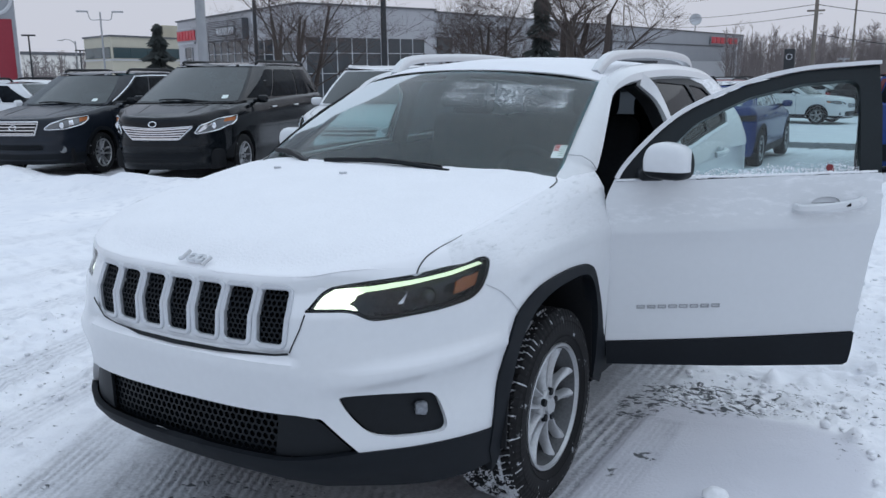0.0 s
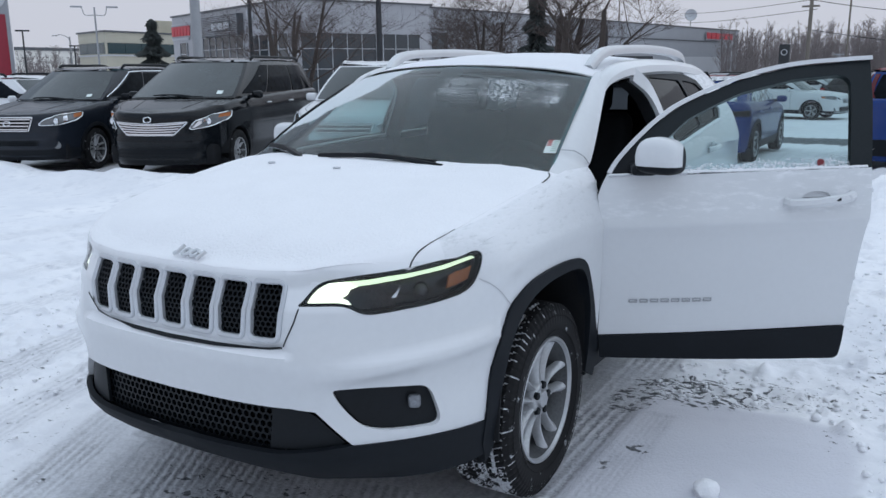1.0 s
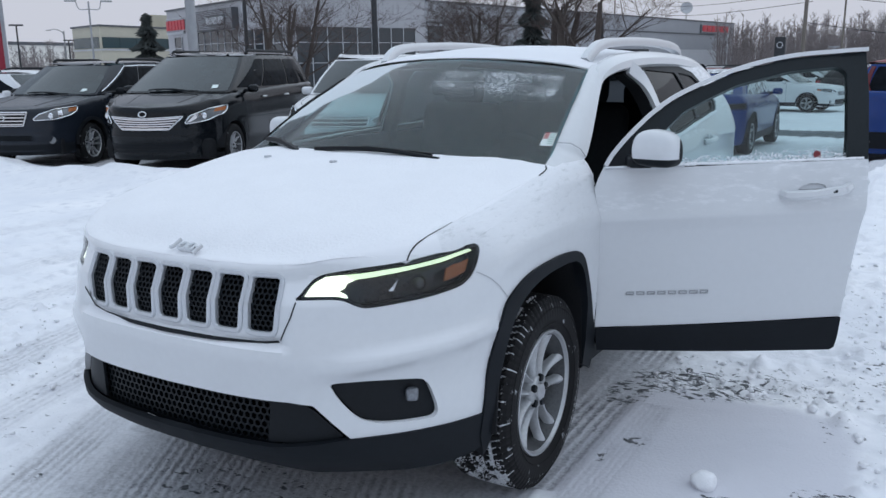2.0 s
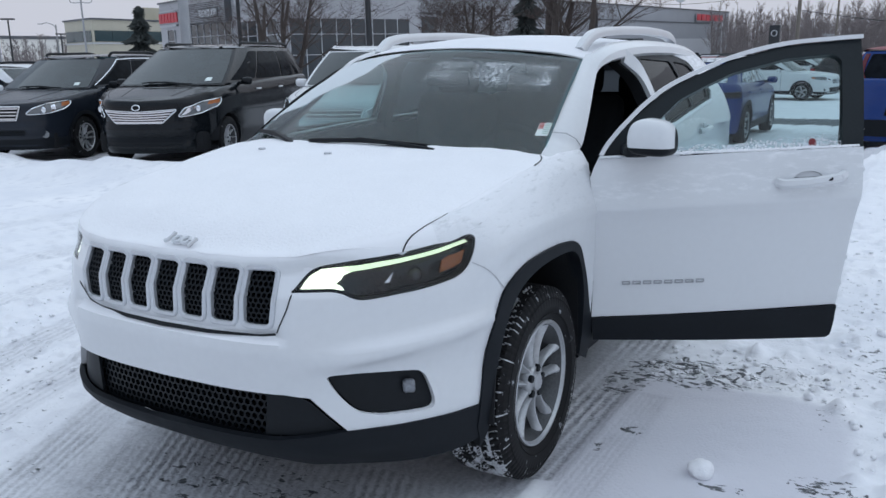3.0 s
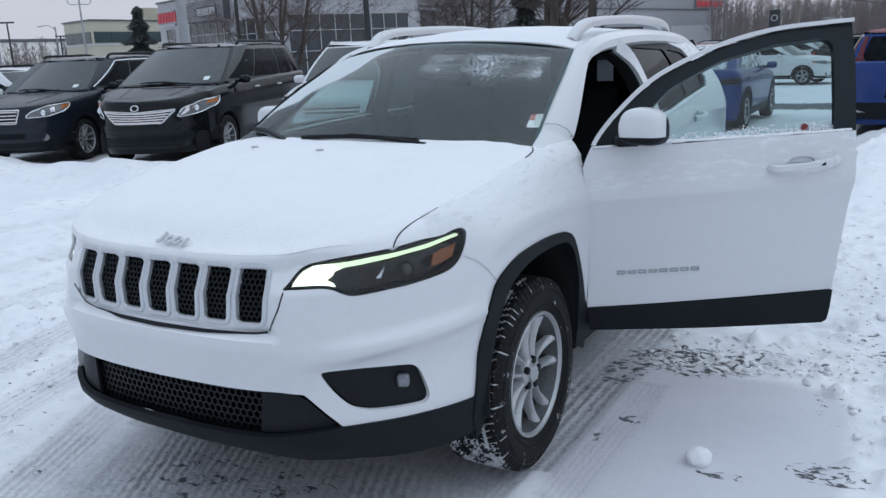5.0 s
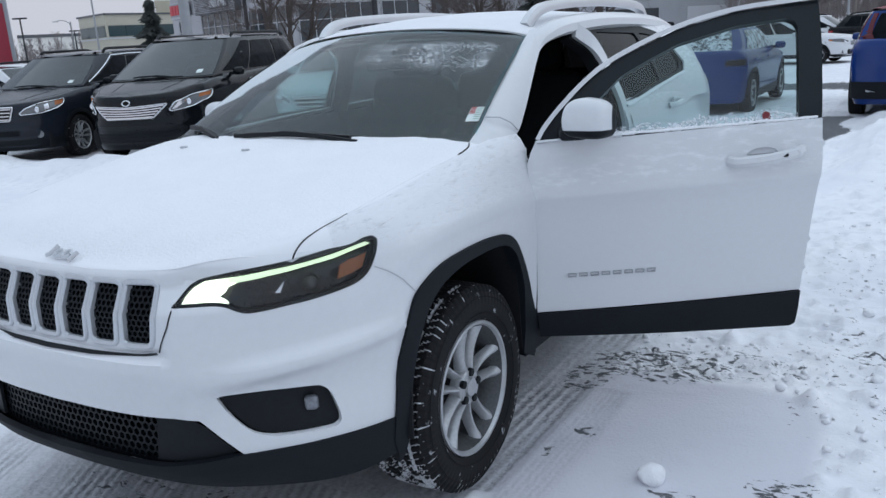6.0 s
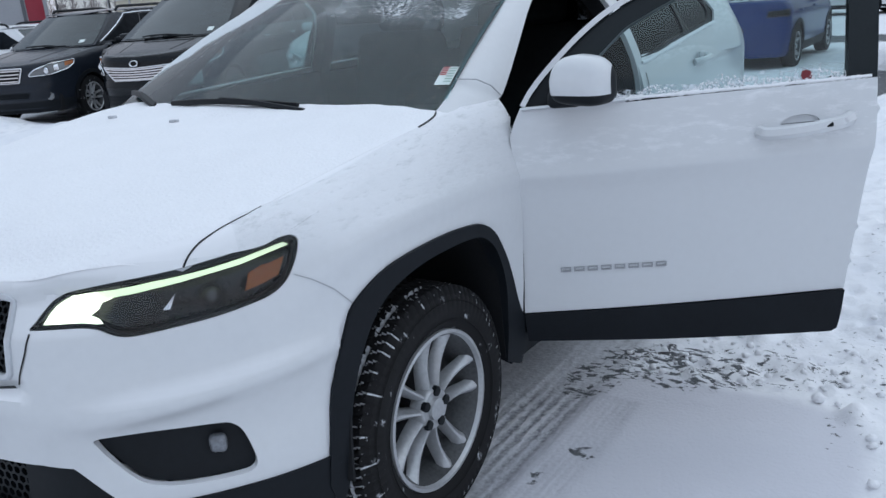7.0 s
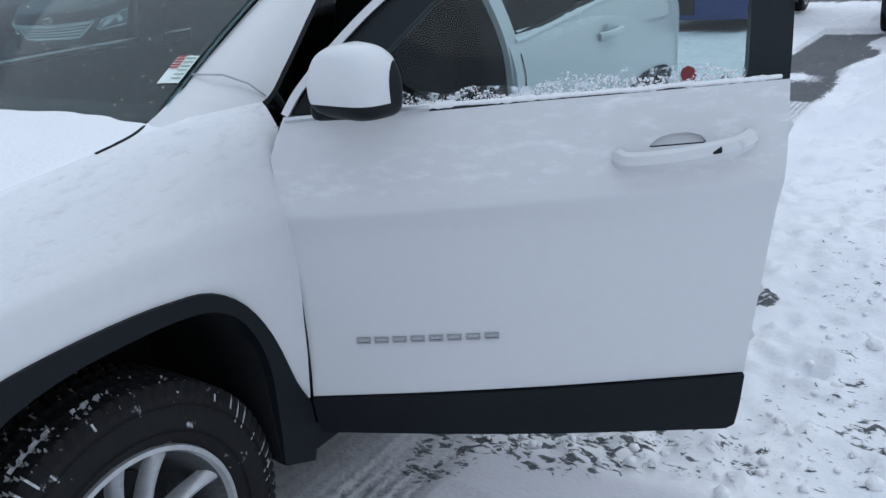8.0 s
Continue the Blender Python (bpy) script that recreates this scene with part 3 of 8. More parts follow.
def build_ground():
    xs, ys = axis_lines(-3.2, 3.0, 0.022, 620), axis_lines(-2.2, 4.2, 0.022, 620)
    co, pk, br, ln, al, sw = [], [], [], [], [], []
    prints = []
    rng = random.Random(4)
    for k in range(46):
        px, py = rng.uniform(1.35, 2.9), rng.uniform(1.5, 6.0)
        prints.append((px, py, rng.uniform(0, 3.1), rng.uniform(0.5, 1.0)))
    for k in range(60):
        px, py = rng.uniform(-3.4, -1.3), rng.uniform(-0.9, 4.2)
        prints.append((px, py, rng.uniform(0, 3.1), rng.uniform(0.3, 0.8)))
    near = {}
    for p in prints:
        near.setdefault((int(p[0] * 2), int(p[1] * 2)), []).append(p)
    for x in xs:
        for y in ys:
            close = -6 < x < 6 and -4 < y < 20
            z = ground_z(x, y)
            p = b = 0.0
            if -14 < x < 14 and -6 < y < 22:
                p, b = track_shade_mask(x, y)
            if close:
                still = smooth_spot(x, y)
                calm = (1 - p) * (1 - 0.92 * still)
                z += 0.010 * bump_noise(x, y, 1.7) * (1 - 0.7 * still)
                wild = ease((abs(x + 0.3) - 1.1) / 0.8) if y < 1.2 else 1.0
                z += (0.012 * bump_noise(x, y, 4.5, 2.0) + 0.008 * bump_noise(x, y, 11.0, 3.0)) * calm * (0.5 + 0.9 * wild)
                lump = max(0.0, bump_noise(x, y, 9.0, 5.0) - 0.30) + 0.6 * max(0.0, bump_noise(x, y, 21.0, 15.0) - 0.34)
                z += 0.075 * lump * calm * (0.35 + wild)
                dent = max(0.0, bump_noise(x, y, 7.0, 25.0) - 0.38)
                z -= 0.09 * dent * calm * wild
                z -= 0.014 * p + 0.006 * b
                if p > 0.25:
                    for c, slope, wid, ya, yb, deep in TRACKS:
                        q = x - c - slope * y
                        if ya < y < yb and abs(q) < wid:
                            z += 0.006 * ease((abs(q / wid) - 0.7) * 3.3)
                for i in (-1, 0, 1):
                    for j in (-1, 0, 1):
                        for fx, fy, fa, fd in near.get((int(x * 2) + i, int(y * 2) + j), ()):
                            dx, dy = x - fx, y - fy
                            u, v = dx * math.cos(fa) + dy * math.sin(fa), -dx * math.sin(fa) + dy * math.cos(fa)
                            q = (u / 0.055) ** 2 + (v / 0.13) ** 2
                            if q < 2.2:
                                z += fd * (-0.022 * math.exp(-q * 2.0) + 0.012 * math.exp(-((q - 1.3) / 0.5) ** 2))
            lane, run, best = 0.0, 0.0, 9.0
            if -14 < x < 14 and -6 < y < 10:
                for c, slope, wid, ya, yb, deep in TRACKS:
                    q = (x - c - slope * y) / wid
                    if ya - 0.1 < y < yb + 0.1 and abs(q) < best:
                        best, lane, run = abs(q), q, y * math.hypot(1, slope)
            ln.append(lane)
            al.append(run)
            sw.append(smooth_spot(x, y) if close else 0.0)
            co.append((x, y, z))
            pk.append(p)
            br.append(b)
    n, m = len(xs), len(ys)
    idx = np.arange(n * m).reshape(n, m)
    faces = np.stack([idx[:-1, :-1], idx[1:, :-1], idx[1:, 1:], idx[:-1, 1:]], axis=-1).reshape(-1, 4)
    me = bpy.data.meshes.new("ground")
    me.from_pydata(co, [], faces.tolist())
    for name, vals in (("packed", pk), ("bare", br), ("lane", ln), ("run", al), ("swept", sw)):
        at = me.attributes.new(name, "FLOAT", "POINT")
        at.data.foreach_set("value", np.array(vals, np.float32))
    me.polygons.foreach_set("use_smooth", np.ones(len(me.polygons), bool))
    me.materials.append(GROUND)
    return tagged(new("ground", me), "snow-covered parking lot with tyre tracks and footprints", "ground", kind="structure")


def ground_material():
    m = bpy.data.materials.new("trodden_snow")
    m.use_nodes = True
    nt = m.node_tree
    b = nt.nodes["Principled BSDF"]
    b.inputs["Roughness"].default_value, b.inputs["Specular IOR Level"].default_value = 0.85, 0.25
    geo = nt.nodes.new("ShaderNodeNewGeometry")

    def noise_node(scale, detail=6):
        no = nt.nodes.new("ShaderNodeTexNoise")
        no.inputs["Scale"].default_value, no.inputs["Detail"].default_value = scale, detail
        nt.links.new(geo.outputs["Position"], no.inputs["Vector"])
        return no.outputs["Fac"]

    def ramp(v, a, c, lo=0.0, hi=1.0):
        r = nt.nodes.new("ShaderNodeMapRange")
        for k, q in (("From Min", a), ("From Max", c), ("To Min", lo), ("To Max", hi)):
            r.inputs[k].default_value = q
        nt.links.new(v, r.inputs["Value"])
        return r.outputs["Result"]

    def math_node(op, a, c):
        q = nt.nodes.new("ShaderNodeMath")
        q.operation = op
        for i, v in enumerate((a, c)):
            if isinstance(v, float):
                q.inputs[i].default_value = v
            else:
                nt.links.new(v, q.inputs[i])
        return q.outputs[0]

    def mix(f, a, c):
        q = nt.nodes.new("ShaderNodeMix")
        q.data_type = "RGBA"
        nt.links.new(f, q.inputs["Factor"])
        for k, v in (("A", a), ("B", c)):
            if isinstance(v, tuple):
                q.inputs[k].default_value = (*v, 1)
            else:
                nt.links.new(v, q.inputs[k])
        return q.outputs["Result"]

    att = {}
    for k in ("packed", "bare", "lane", "run", "swept"):
        a = nt.nodes.new("ShaderNodeAttribute")
        a.attribute_name = k
        att[k] = a.outputs["Fac"]
    n1, n2, n3 = noise_node(1.3), noise_node(14.0), noise_node(70.0, 8)
    snow = mix(ramp(n1, 0.35, 0.7), (0.80, 0.81, 0.85), (0.90, 0.90, 0.92))
    thin = math_node("MULTIPLY", ramp(noise_node(7.0, 8), 0.52, 0.68), ramp(n1, 0.40, 0.60, 0.15, 0.75))
    snow = mix(thin, snow, (0.66, 0.67, 0.715))
    # packed tone, darkened also for the shadow painted under the nose
    grit = mix(ramp(n3, 0.35, 0.65), (0.22, 0.22, 0.24), (0.46, 0.465, 0.50))
    ribs = math_node("SINE", math_node("MULTIPLY", att["lane"], 17.0), 0.0)
    lane_run = nt.nodes.new("ShaderNodeCombineXYZ")
    nt.links.new(math_node("MULTIPLY", att["lane"], 6.0), lane_run.inputs[0])
    nt.links.new(math_node("MULTIPLY", att["run"], 26.0), lane_run.inputs[1])
    chop = nt.nodes.new("ShaderNodeTexNoise")
    chop.inputs["Scale"].default_value, chop.inputs["Detail"].default_value = 1.0, 4
    nt.links.new(lane_run.outputs[0], chop.inputs["Vector"])
    tread = math_node("ADD", math_node("ADD", math_node("MULTIPLY", ribs, 1.15), ramp(chop.outputs["Fac"], 0.3, 0.7, -1.1, 1.1)), ramp(n2, 0.3, 0.7, -0.7, 0.7))
    in_lane = ramp(math_node("ABSOLUTE", att["lane"], 0.0), 0.85, 1.25, 1.0, 0.0)
    worn = ramp(n1, 0.38, 0.62, 0.25, 1.0)
    tread = math_node("MULTIPLY", tread, math_node("MULTIPLY", ramp(in_lane, 0.0, 1.0, 0.3, 1.0), worn))
    print_ = ramp(tread, -0.9, 1.1, 0.36, 1.0)
    snow = mix(att["swept"], snow, (0.66, 0.66, 0.71))
    pk = math_node("MULTIPLY", att["packed"], print_)
    col = mix(pk, snow, grit)
    tar = mix(ramp(n3, 0.3, 0.7), (0.065, 0.070, 0.078), (0.16, 0.165, 0.175))
    flat = nt.nodes.new("ShaderNodeVectorMath")
    flat.operation = "MULTIPLY"
    flat.inputs[1].default_value = (1.0, 1.7, 1.0)
    nt.links.new(geo.outputs["Position"], flat.inputs[0])
    crumb = nt.nodes.new("ShaderNodeTexNoise")
    crumb.inputs["Scale"].default_value, crumb.inputs["Detail"].default_value = 21.0, 7
    crumb.inputs["Roughness"].default_value, crumb.inputs["Distortion"].default_value = 0.62, 0.5
    nt.links.new(flat.outputs[0], crumb.inputs["Vector"])
    scraped = ramp(math_node("ADD", crumb.outputs["Fac"], math_node("MULTIPLY", att["bare"], 0.48)), 0.80, 0.85)
    col = mix(scraped, col, tar)
    nt.links.new(col, b.inputs["Base Color"])
    bp = nt.nodes.new("ShaderNodeBump")
    bp.inputs["Strength"].default_value, bp.inputs["Distance"].default_value = 0.5, 0.02
    relief = math_node("ADD", math_node("MULTIPLY", n2, ramp(att["swept"], 0.0, 1.0, 1.0, 0.25)), math_node("MULTIPLY", n3, 0.35))
    relief = math_node("SUBTRACT", relief, math_node("MULTIPLY", att["packed"], math_node("MULTIPLY", print_, 0.75)))
    relief = math_node("SUBTRACT", relief, math_node("MULTIPLY", scraped, 0.6))
    nt.links.new(relief, bp.inputs["Height"])
    nt.links.new(bp.outputs["Normal"], b.inputs["Normal"])
    return m


GROUND = ground_material()
build_ground()


def snow_lump(at, r, seed):
    bm = bmesh.new()
    bmesh.ops.create_icosphere(bm, subdivisions=3, radius=r)
    for v in bm.verts:
        v.co *= 1 + 0.16 * noise.noise(v.co * (1.6 / r) + Vector((seed, 0, 0))) + 0.06 * noise.noise(v.co * (5 / r))
        v.co.z *= 0.8
    ob = part("snow_lump", bm, SNOW)
    ob.location = at
    tagged(ob, "rounded lump of white snow lying on the lot", "snow lump", "snow lumps")


for i, (x, y, r) in enumerate(((1.436, 0.195, 0.050), (1.70, 1.13, 0.022), (1.90, 0.92, 0.018), (2.05, 1.35, 0.025), (-2.6, 1.4, 0.04), (-2.2, 0.7, 0.03), (-3.0, 2.3, 0.05), (1.95, 2.2, 0.03), (2.3, 3.1, 0.05))):
    snow_lump((x, y, ground_z(x, y) + r * 0.45), r, i * 3.7)


def snow_clods():
    """Crumbs of kicked-up snow strewn over the lot, as one mass."""
    rng = random.Random(19)
    ico = bmesh.new()
    bmesh.ops.create_icosphere(ico, subdivisions=1, radius=1.0)
    base = [v.co.copy() for v in ico.verts]
    tris = [tuple(v.index for v in f.verts) for f in ico.faces]
    ico.free()
    co, fa = [], []
    areas = ((0.95, 1.9, 0.95, 1.6, 260), (1.75, 2.6, 0.0, 3.2, 420), (-3.4, -1.3, -0.8, 3.6, 260), (1.6, 2.6, 3.2, 6.0, 120))
    for x0, x1, y0, y1, n in areas:
        for _ in range(n):
            x, y = rng.uniform(x0, x1), rng.uniform(y0, y1)
            if smooth_spot(x, y) > 0.3:
                continue
            r = 0.004 + 0.016 * rng.random() ** 3
            c = Vector((x, y, ground_z(x, y) + 0.004 + r * 0.2))
            k, sh = len(co), rng.uniform(0, 50)
            co += [c + Vector((v.x * rng.uniform(0.9, 1.3), v.y, v.z * 0.7)) * r * (1 + 0.4 * noise.noise(v * 1.5 + Vector((sh, 0, 0)))) for v in base]
            fa += [tuple(k + i for i in t) for t in tris]
    me = bpy.data.meshes.new("snow_clods")
    me.from_pydata(co, [], fa)
    me.polygons.foreach_set("use_smooth", np.ones(len(me.polygons), bool))
    me.materials.append(SNOW)
    tagged(new("snow_clods", me), "crumbs of loose snow strewn over the lot", "snow", kind="stuff")


snow_clods()


# ---- the white SUV ----
hood_mid_line = smooth_line([(-1.02, 0.92), (-0.95, 0.968), (-0.88, 1.016), (-0.75, 1.068), (-0.5, 1.115), (-0.2, 1.152), (0.1, 1.187), (0.35, 1.205)], 12)


def suv_deck(x, y):
    if y > 0.3:
        return 1.172 + 0.012 * (y - 0.3)
    h = float(np.interp(y, [p[0] for p in hood_mid_line], [p[1] for p in hood_mid_line]))
    return h - mixed(0.055, 0.028, (y + 0.9) / 1.1) * (x / 0.75) ** 2 + 0.006 * math.exp(-((abs(x) - 0.55) / 0.09) ** 2) * ease((y + 0.8) / 0.4)


side_out = lerp_table([(0.18, -0.09), (0.3, -0.035), (0.45, -0.015), (0.6, -0.006), (0.85, 0.0), (1.3, 0.0)])
front_out = lerp_table([(0.18, -0.30), (0.25, -0.18), (0.30, -0.10), (0.35, -0.03), (0.39, 0.012), (0.42, 0.026), (0.45, 0.026), (0.56, 0.022), (0.66, 0.030), (0.71, 0.036), (0.738, 0.030), (0.754, 0.002), (0.772, 0.012), (0.80, 0.014), (0.87, 0.010), (0.93, -0.022), (0.97, -0.045), (1.1, -0.06)])
front_flush = lerp_table([(0.18, -0.30), (0.25, -0.18), (0.30, -0.10), (0.35, -0.03), (0.39, 0.012), (0.42, 0.026), (0.45, 0.026), (0.56, 0.022), (0.66, 0.030), (0.71, 0.034), (0.76, 0.026), (0.80, 0.018), (0.87, 0.010), (0.93, -0.022), (0.97, -0.045), (1.1, -0.06)])
FRONT_ARCH = [(-0.505, 0.36), (-0.498, 0.46), (-0.472, 0.62), (-0.428, 0.755), (-0.394, 0.815), (-0.30, 0.862), (-0.20, 0.878), (-0.05, 0.882), (0.08, 0.874), (0.18, 0.852), (0.265, 0.79), (0.332, 0.69), (0.385, 0.55), (0.425, 0.475)]
FRONT_OPEN = [(-0.45, 0.28), (-0.44, 0.45), (-0.415, 0.59), (-0.36, 0.71), (-0.285, 0.792), (-0.165, 0.83), (-0.03, 0.838), (0.09, 0.833), (0.18, 0.812), (0.26, 0.748), (0.31, 0.63), (0.322, 0.47), (0.335, 0.28)]


def suv_offset(s, z, k):
    a = abs(s)
    o = mixed(mixed(front_out(z), front_flush(z), ease((a - 0.43) / 0.06)), side_out(z), k)
    y = float(np.interp(a, SUV_S, SUV_Y))
    if k > 0.3:
        # flare round the front wheel arch
        dz = z - (0.86 - 0.10 * ((y - 0.0) / 0.45) ** 4)
        o += 0.014 * math.exp(-(dz / 0.07) ** 2) * math.exp(-((y + 0.02) / 0.42) ** 4) * ease((k - 0.3) / 0.7)
        # shoulder ridge running on from the door's crease
        if y < 0.5:
            o += 0.016 * math.exp(-max(0.0, fender_line(y) - z) / 0.045) * ease((y + 0.60) / 0.2) * ease((k - 0.3) / 0.7)
    if 0.3 < a < 1.15:
        # hollow round the fog lamp and the crease above it
        o -= 0.026 * math.exp(-((z - 0.60) / 0.075) ** 2) * math.exp(-((a - 0.84) / 0.28) ** 4)
        o += 0.028 * math.exp(-((z - 0.70 - 0.10 * (a - 0.8)) / (0.040 if z > 0.70 + 0.10 * (a - 0.8) else 0.030)) ** 2) * math.exp(-((a - 0.85) / 0.3) ** 4)
    return o


SUV_PLAN = [(0, -1.0), (0.25, -0.99), (0.43, -0.960), (0.55, -0.902), (0.66, -0.812), (0.75, -0.722), (0.83, -0.61), (0.878, -0.49), (0.900, -0.36), (0.908, -0.15), (0.912, 0.15), (0.915, 0.5), (0.922, 1.0), (0.922, 1.7), (0.915, 2.4), (0.90, 2.95), (0.86, 3.3), (0.76, 3.52), (0.5, 3.62), (0.25, 3.655), (0, 3.66)]
SUV_S, SUV_Y = [0.0], [0.0]


fender_line = lerp_table([(-0.60, 0.86), (-0.474, 0.897), (-0.423, 0.922), (-0.346, 0.945), (-0.244, 0.958), (-0.09, 0.966), (0.10, 0.962), (0.30, 0.945), (0.44, 0.931)])


def suv_rim(y, V, r):
    if -0.60 < y <= 0.5:
        k = ease((y + 0.60) / 0.15)
        V = mixed(V, suv_deck(0.80, y) - fender_line(y), k)
    if y > 0.35:
        k = ease((y - 0.45) / 0.8)
        return mixed(V, 0.13, k), mixed(r, 0.05, k)
    return V, r


SUV = Shape(SUV_PLAN, suv_deck, front=(0.055, 0.085), side=(0.27, 0.115), rear=(0.1, 0.06), offset=suv_offset, corner=(0.52, 1.05), rim_fn=suv_rim, flat_fn=lambda y: 0.5 * ease((y + 0.50) / 0.25))
SUV_S, SUV_Y = SUV.s, SUV.y


def fx(*pts):
    return [(SUV.sx(x), z) for x, z in pts]


def fy(*pts, left=True):
    return [(SUV.sy(y, left), z) for y, z in pts]


def flip(poly):
    return [(-s, z) for s, z in reversed(poly)]


def top_of(s):
    H, V, r = SUV.rim(s)
    return H - 1e-6


KS = np.linspace(0, 1, 60)


def suv_top(x, y):
    """Height of the hood, rounding included, at a place in plan."""
    i = int(np.argmin((SUV.x - abs(x)) ** 2 + (SUV.y - y) ** 2))
    d = math.hypot(SUV.x[i] - abs(x), SUV.y[i] - y)
    H, V, r = SUV.rim(float(SUV.s[i]))
    if d >= r:
        return suv_deck(x, y)
    fl = SUV.flat_fn(float(SUV.y[i]))
    return H - V * (1 - float(np.interp(d / r, fl * KS + (1 - fl) * (1 - np.sqrt(1 - KS * KS)), KS)))


def smooth_loop(pts, n=4):
    """A closed Catmull-Rom line through points."""
    m = len(pts)
    line = smooth_line([pts[-1], *pts, pts[0]], n)
    return [(float(p[0]), float(p[1])) for p in line[n:n + m * n]]


def inset(poly, d):
    """A closed outline drawn in by d."""
    P = np.array(poly)
    nxt, prv = np.roll(P, -1, 0), np.roll(P, 1, 0)
    t = nxt - prv
    n = np.stack([-t[:, 1], t[:, 0]], 1) / (np.linalg.norm(t, axis=1)[:, None] + 1e-9)
    area = np.sum(P[:, 0] * nxt[:, 1] - nxt[:, 0] * P[:, 1])
    return [tuple(q) for q in P + n * d * (1 if area > 0 else -1)]


def honeycomb(outline, pitch, wall, out, depth):
    """A plate pierced by staggered rows of six-sided cells, laid on the body inside an outline."""
    P = np.array(outline)
    lo, hi = P.min(0), P.max(0)
    holes, r = [], (pitch - wall) / math.sqrt(3)
    edge = dense(inset(outline, wall), 0.01)
    for j, z in enumerate(np.arange(lo[1], hi[1], pitch * 0.866)):
        for x in np.arange(lo[0] + (0.5 * pitch if j % 2 else 0.0), hi[0], pitch):
            hexa = [(x + r * math.sin(k * math.pi / 3), z + r * math.cos(k * math.pi / 3)) for k in range(6)]
            if inside(np.array(hexa), edge).all():
                holes.append(hexa)
    return thicken(from_cdt(outline, holes, lambda u, v: SUV.on(u, v, out), 0.06), depth)


def build_suv():
    car = thing("parked_suv", (0, 0, 0), "white five-door SUV dusted with snow, driver door open, daytime lights on", "car")
    B = lambda name, bm, m, label="", parent=car: part(name, bm, m, parent, label)

    # headlight, fog and grille outlines on the body
    lamp = [(0.486, 0.889), (0.4975, 0.905), (0.517, 0.927), (0.537, 0.945), (0.568, 0.958), (0.607, 0.966), (0.672, 0.975), (0.756, 0.982), (0.824, 0.987), (0.906, 0.995), (0.995, 1.004), (1.064, 1.011), (1.083, 1.010), (1.092, 0.999), (1.083, 0.975), (1.064, 0.943), (1.039, 0.913), (1.002, 0.893), (0.949, 0.883), (0.872, 0.873), (0.80, 0.867), (0.749, 0.862), (0.690, 0.859), (0.657, 0.869), (0.633, 0.881), (0.601, 0.888), (0.552, 0.889)]
    lamp = smooth_loop(lamp, 3)
    fog = [(0.578, 0.622), (0.586, 0.633), (0.625, 0.633), (0.745, 0.623), (0.846, 0.612), (0.876, 0.599), (0.895, 0.573), (0.911, 0.521), (0.911, 0.494), (0.898, 0.482), (0.869, 0.480), (0.776, 0.486), (0.723, 0.492), (0.672, 0.508), (0.639, 0.533), (0.599, 0.580)]
    fog = smooth_loop(fog, 3)
    slots, openings = [], []
    for i in range(7):
        u = i - 3
        top, mid, low = 0.012 + 0.1227 * u, 0.018 + 0.1205 * u, 0.020 + 0.1175 * u
        pts = fx((low - 0.0385, 0.794), (low + 0.0385, 0.794), (mid + 0.0425, 0.884), (top + 0.044, 0.946), (top - 0.044, 0.946), (mid - 0.0425, 0.884))
        openings.append(rounded(pts, 0.011, 3))
        slots.append(inset(rounded(pts, 0.013, 3), -0.007))

    # bumper cover with grille: between the seams on either side
    edge = fy((-0.50, 0.443), (-0.472, 0.62), (-0.428, 0.755), (-0.394, 0.815), (-0.441, 0.866), (-0.497, 0.908), (-0.532, 0.927), (-0.58, 0.95)) + [(0.824, 0.96), (0.824, 0.987)]
    sn = 0.824
    hi = [(s, top_of(s) - 0.25 * SUV.rim(s)[1]) for s in np.linspace(sn, -sn, 50)]
    low = fx((-0.60, 0.456), (-0.513, 0.566), (-0.45, 0.577), (0, 0.577), (0.45, 0.577), (0.513, 0.566), (0.60, 0.456))
    fascia = edge + hi + flip(edge) + low
    holes = slots + [lamp, flip(lamp), fog, flip(fog)]
    B("bumper_cover", SUV.patch(fascia, 0, 0.013, holes, 0.022), PAINT_FRONT, "white bumper and grille surround")

    # fenders
    def wing(sign):
        e = fy((-0.394, 0.815), (-0.441, 0.866), (-0.497, 0.908), (-0.532, 0.927), (-0.58, 0.95)) + [(0.824, 0.96), (0.824, 0.987)]
        top = [(s, top_of(s) - 0.25 * SUV.rim(s)[1]) for s in np.linspace(sn, SUV.sy(0.50), 40)]
        back = fy((0.475, 1.09), (0.458, 1.03), (0.445, 0.94), (0.440, 0.8), (0.440, 0.6), (0.436, 0.475), (0.425, 0.475))
        poly = e + top + back + list(reversed(fy(*FRONT_ARCH[5:])))
        hol = [lamp]
        if sign < 0:
            poly, hol = flip(poly), [flip(lamp)]
        B("fender", SUV.patch(poly, 0, 0.025, hol, 0.012), PAINT_FENDER, "white front fender with a dusting of snow")

    wing(1)
    wing(-1)

    # rounded upper edge of nose and fenders
    def rounding(s, a):
        H, V, r = SUV.rim(s)
        k = math.sin(math.asin(0.75) + (math.pi / 2 - math.asin(0.75)) * a)
        return SUV.on(s, H - V * (1 - k) - 1e-6, 0.0)

    se = SUV.sy(0.50)
    sm = 0.95
    B("nose_edge", grid_sheet(150, 10, lambda a, b: rounding(mixed(-sm, sm, a), b)), PAINT_FRONT, "white hood edge under thin snow")
    for sg in (1, -1):
        B("fender_edge", grid_sheet(70, 10, lambda a, b: rounding(sg * mixed(sm, se, a if sg > 0 else 1 - a), b)), PAINT_FENDER, "white fender edge with a dusting of snow")

    # hood inside the rounded edge
    rimline = []
    s1 = SUV.sy(0.235)
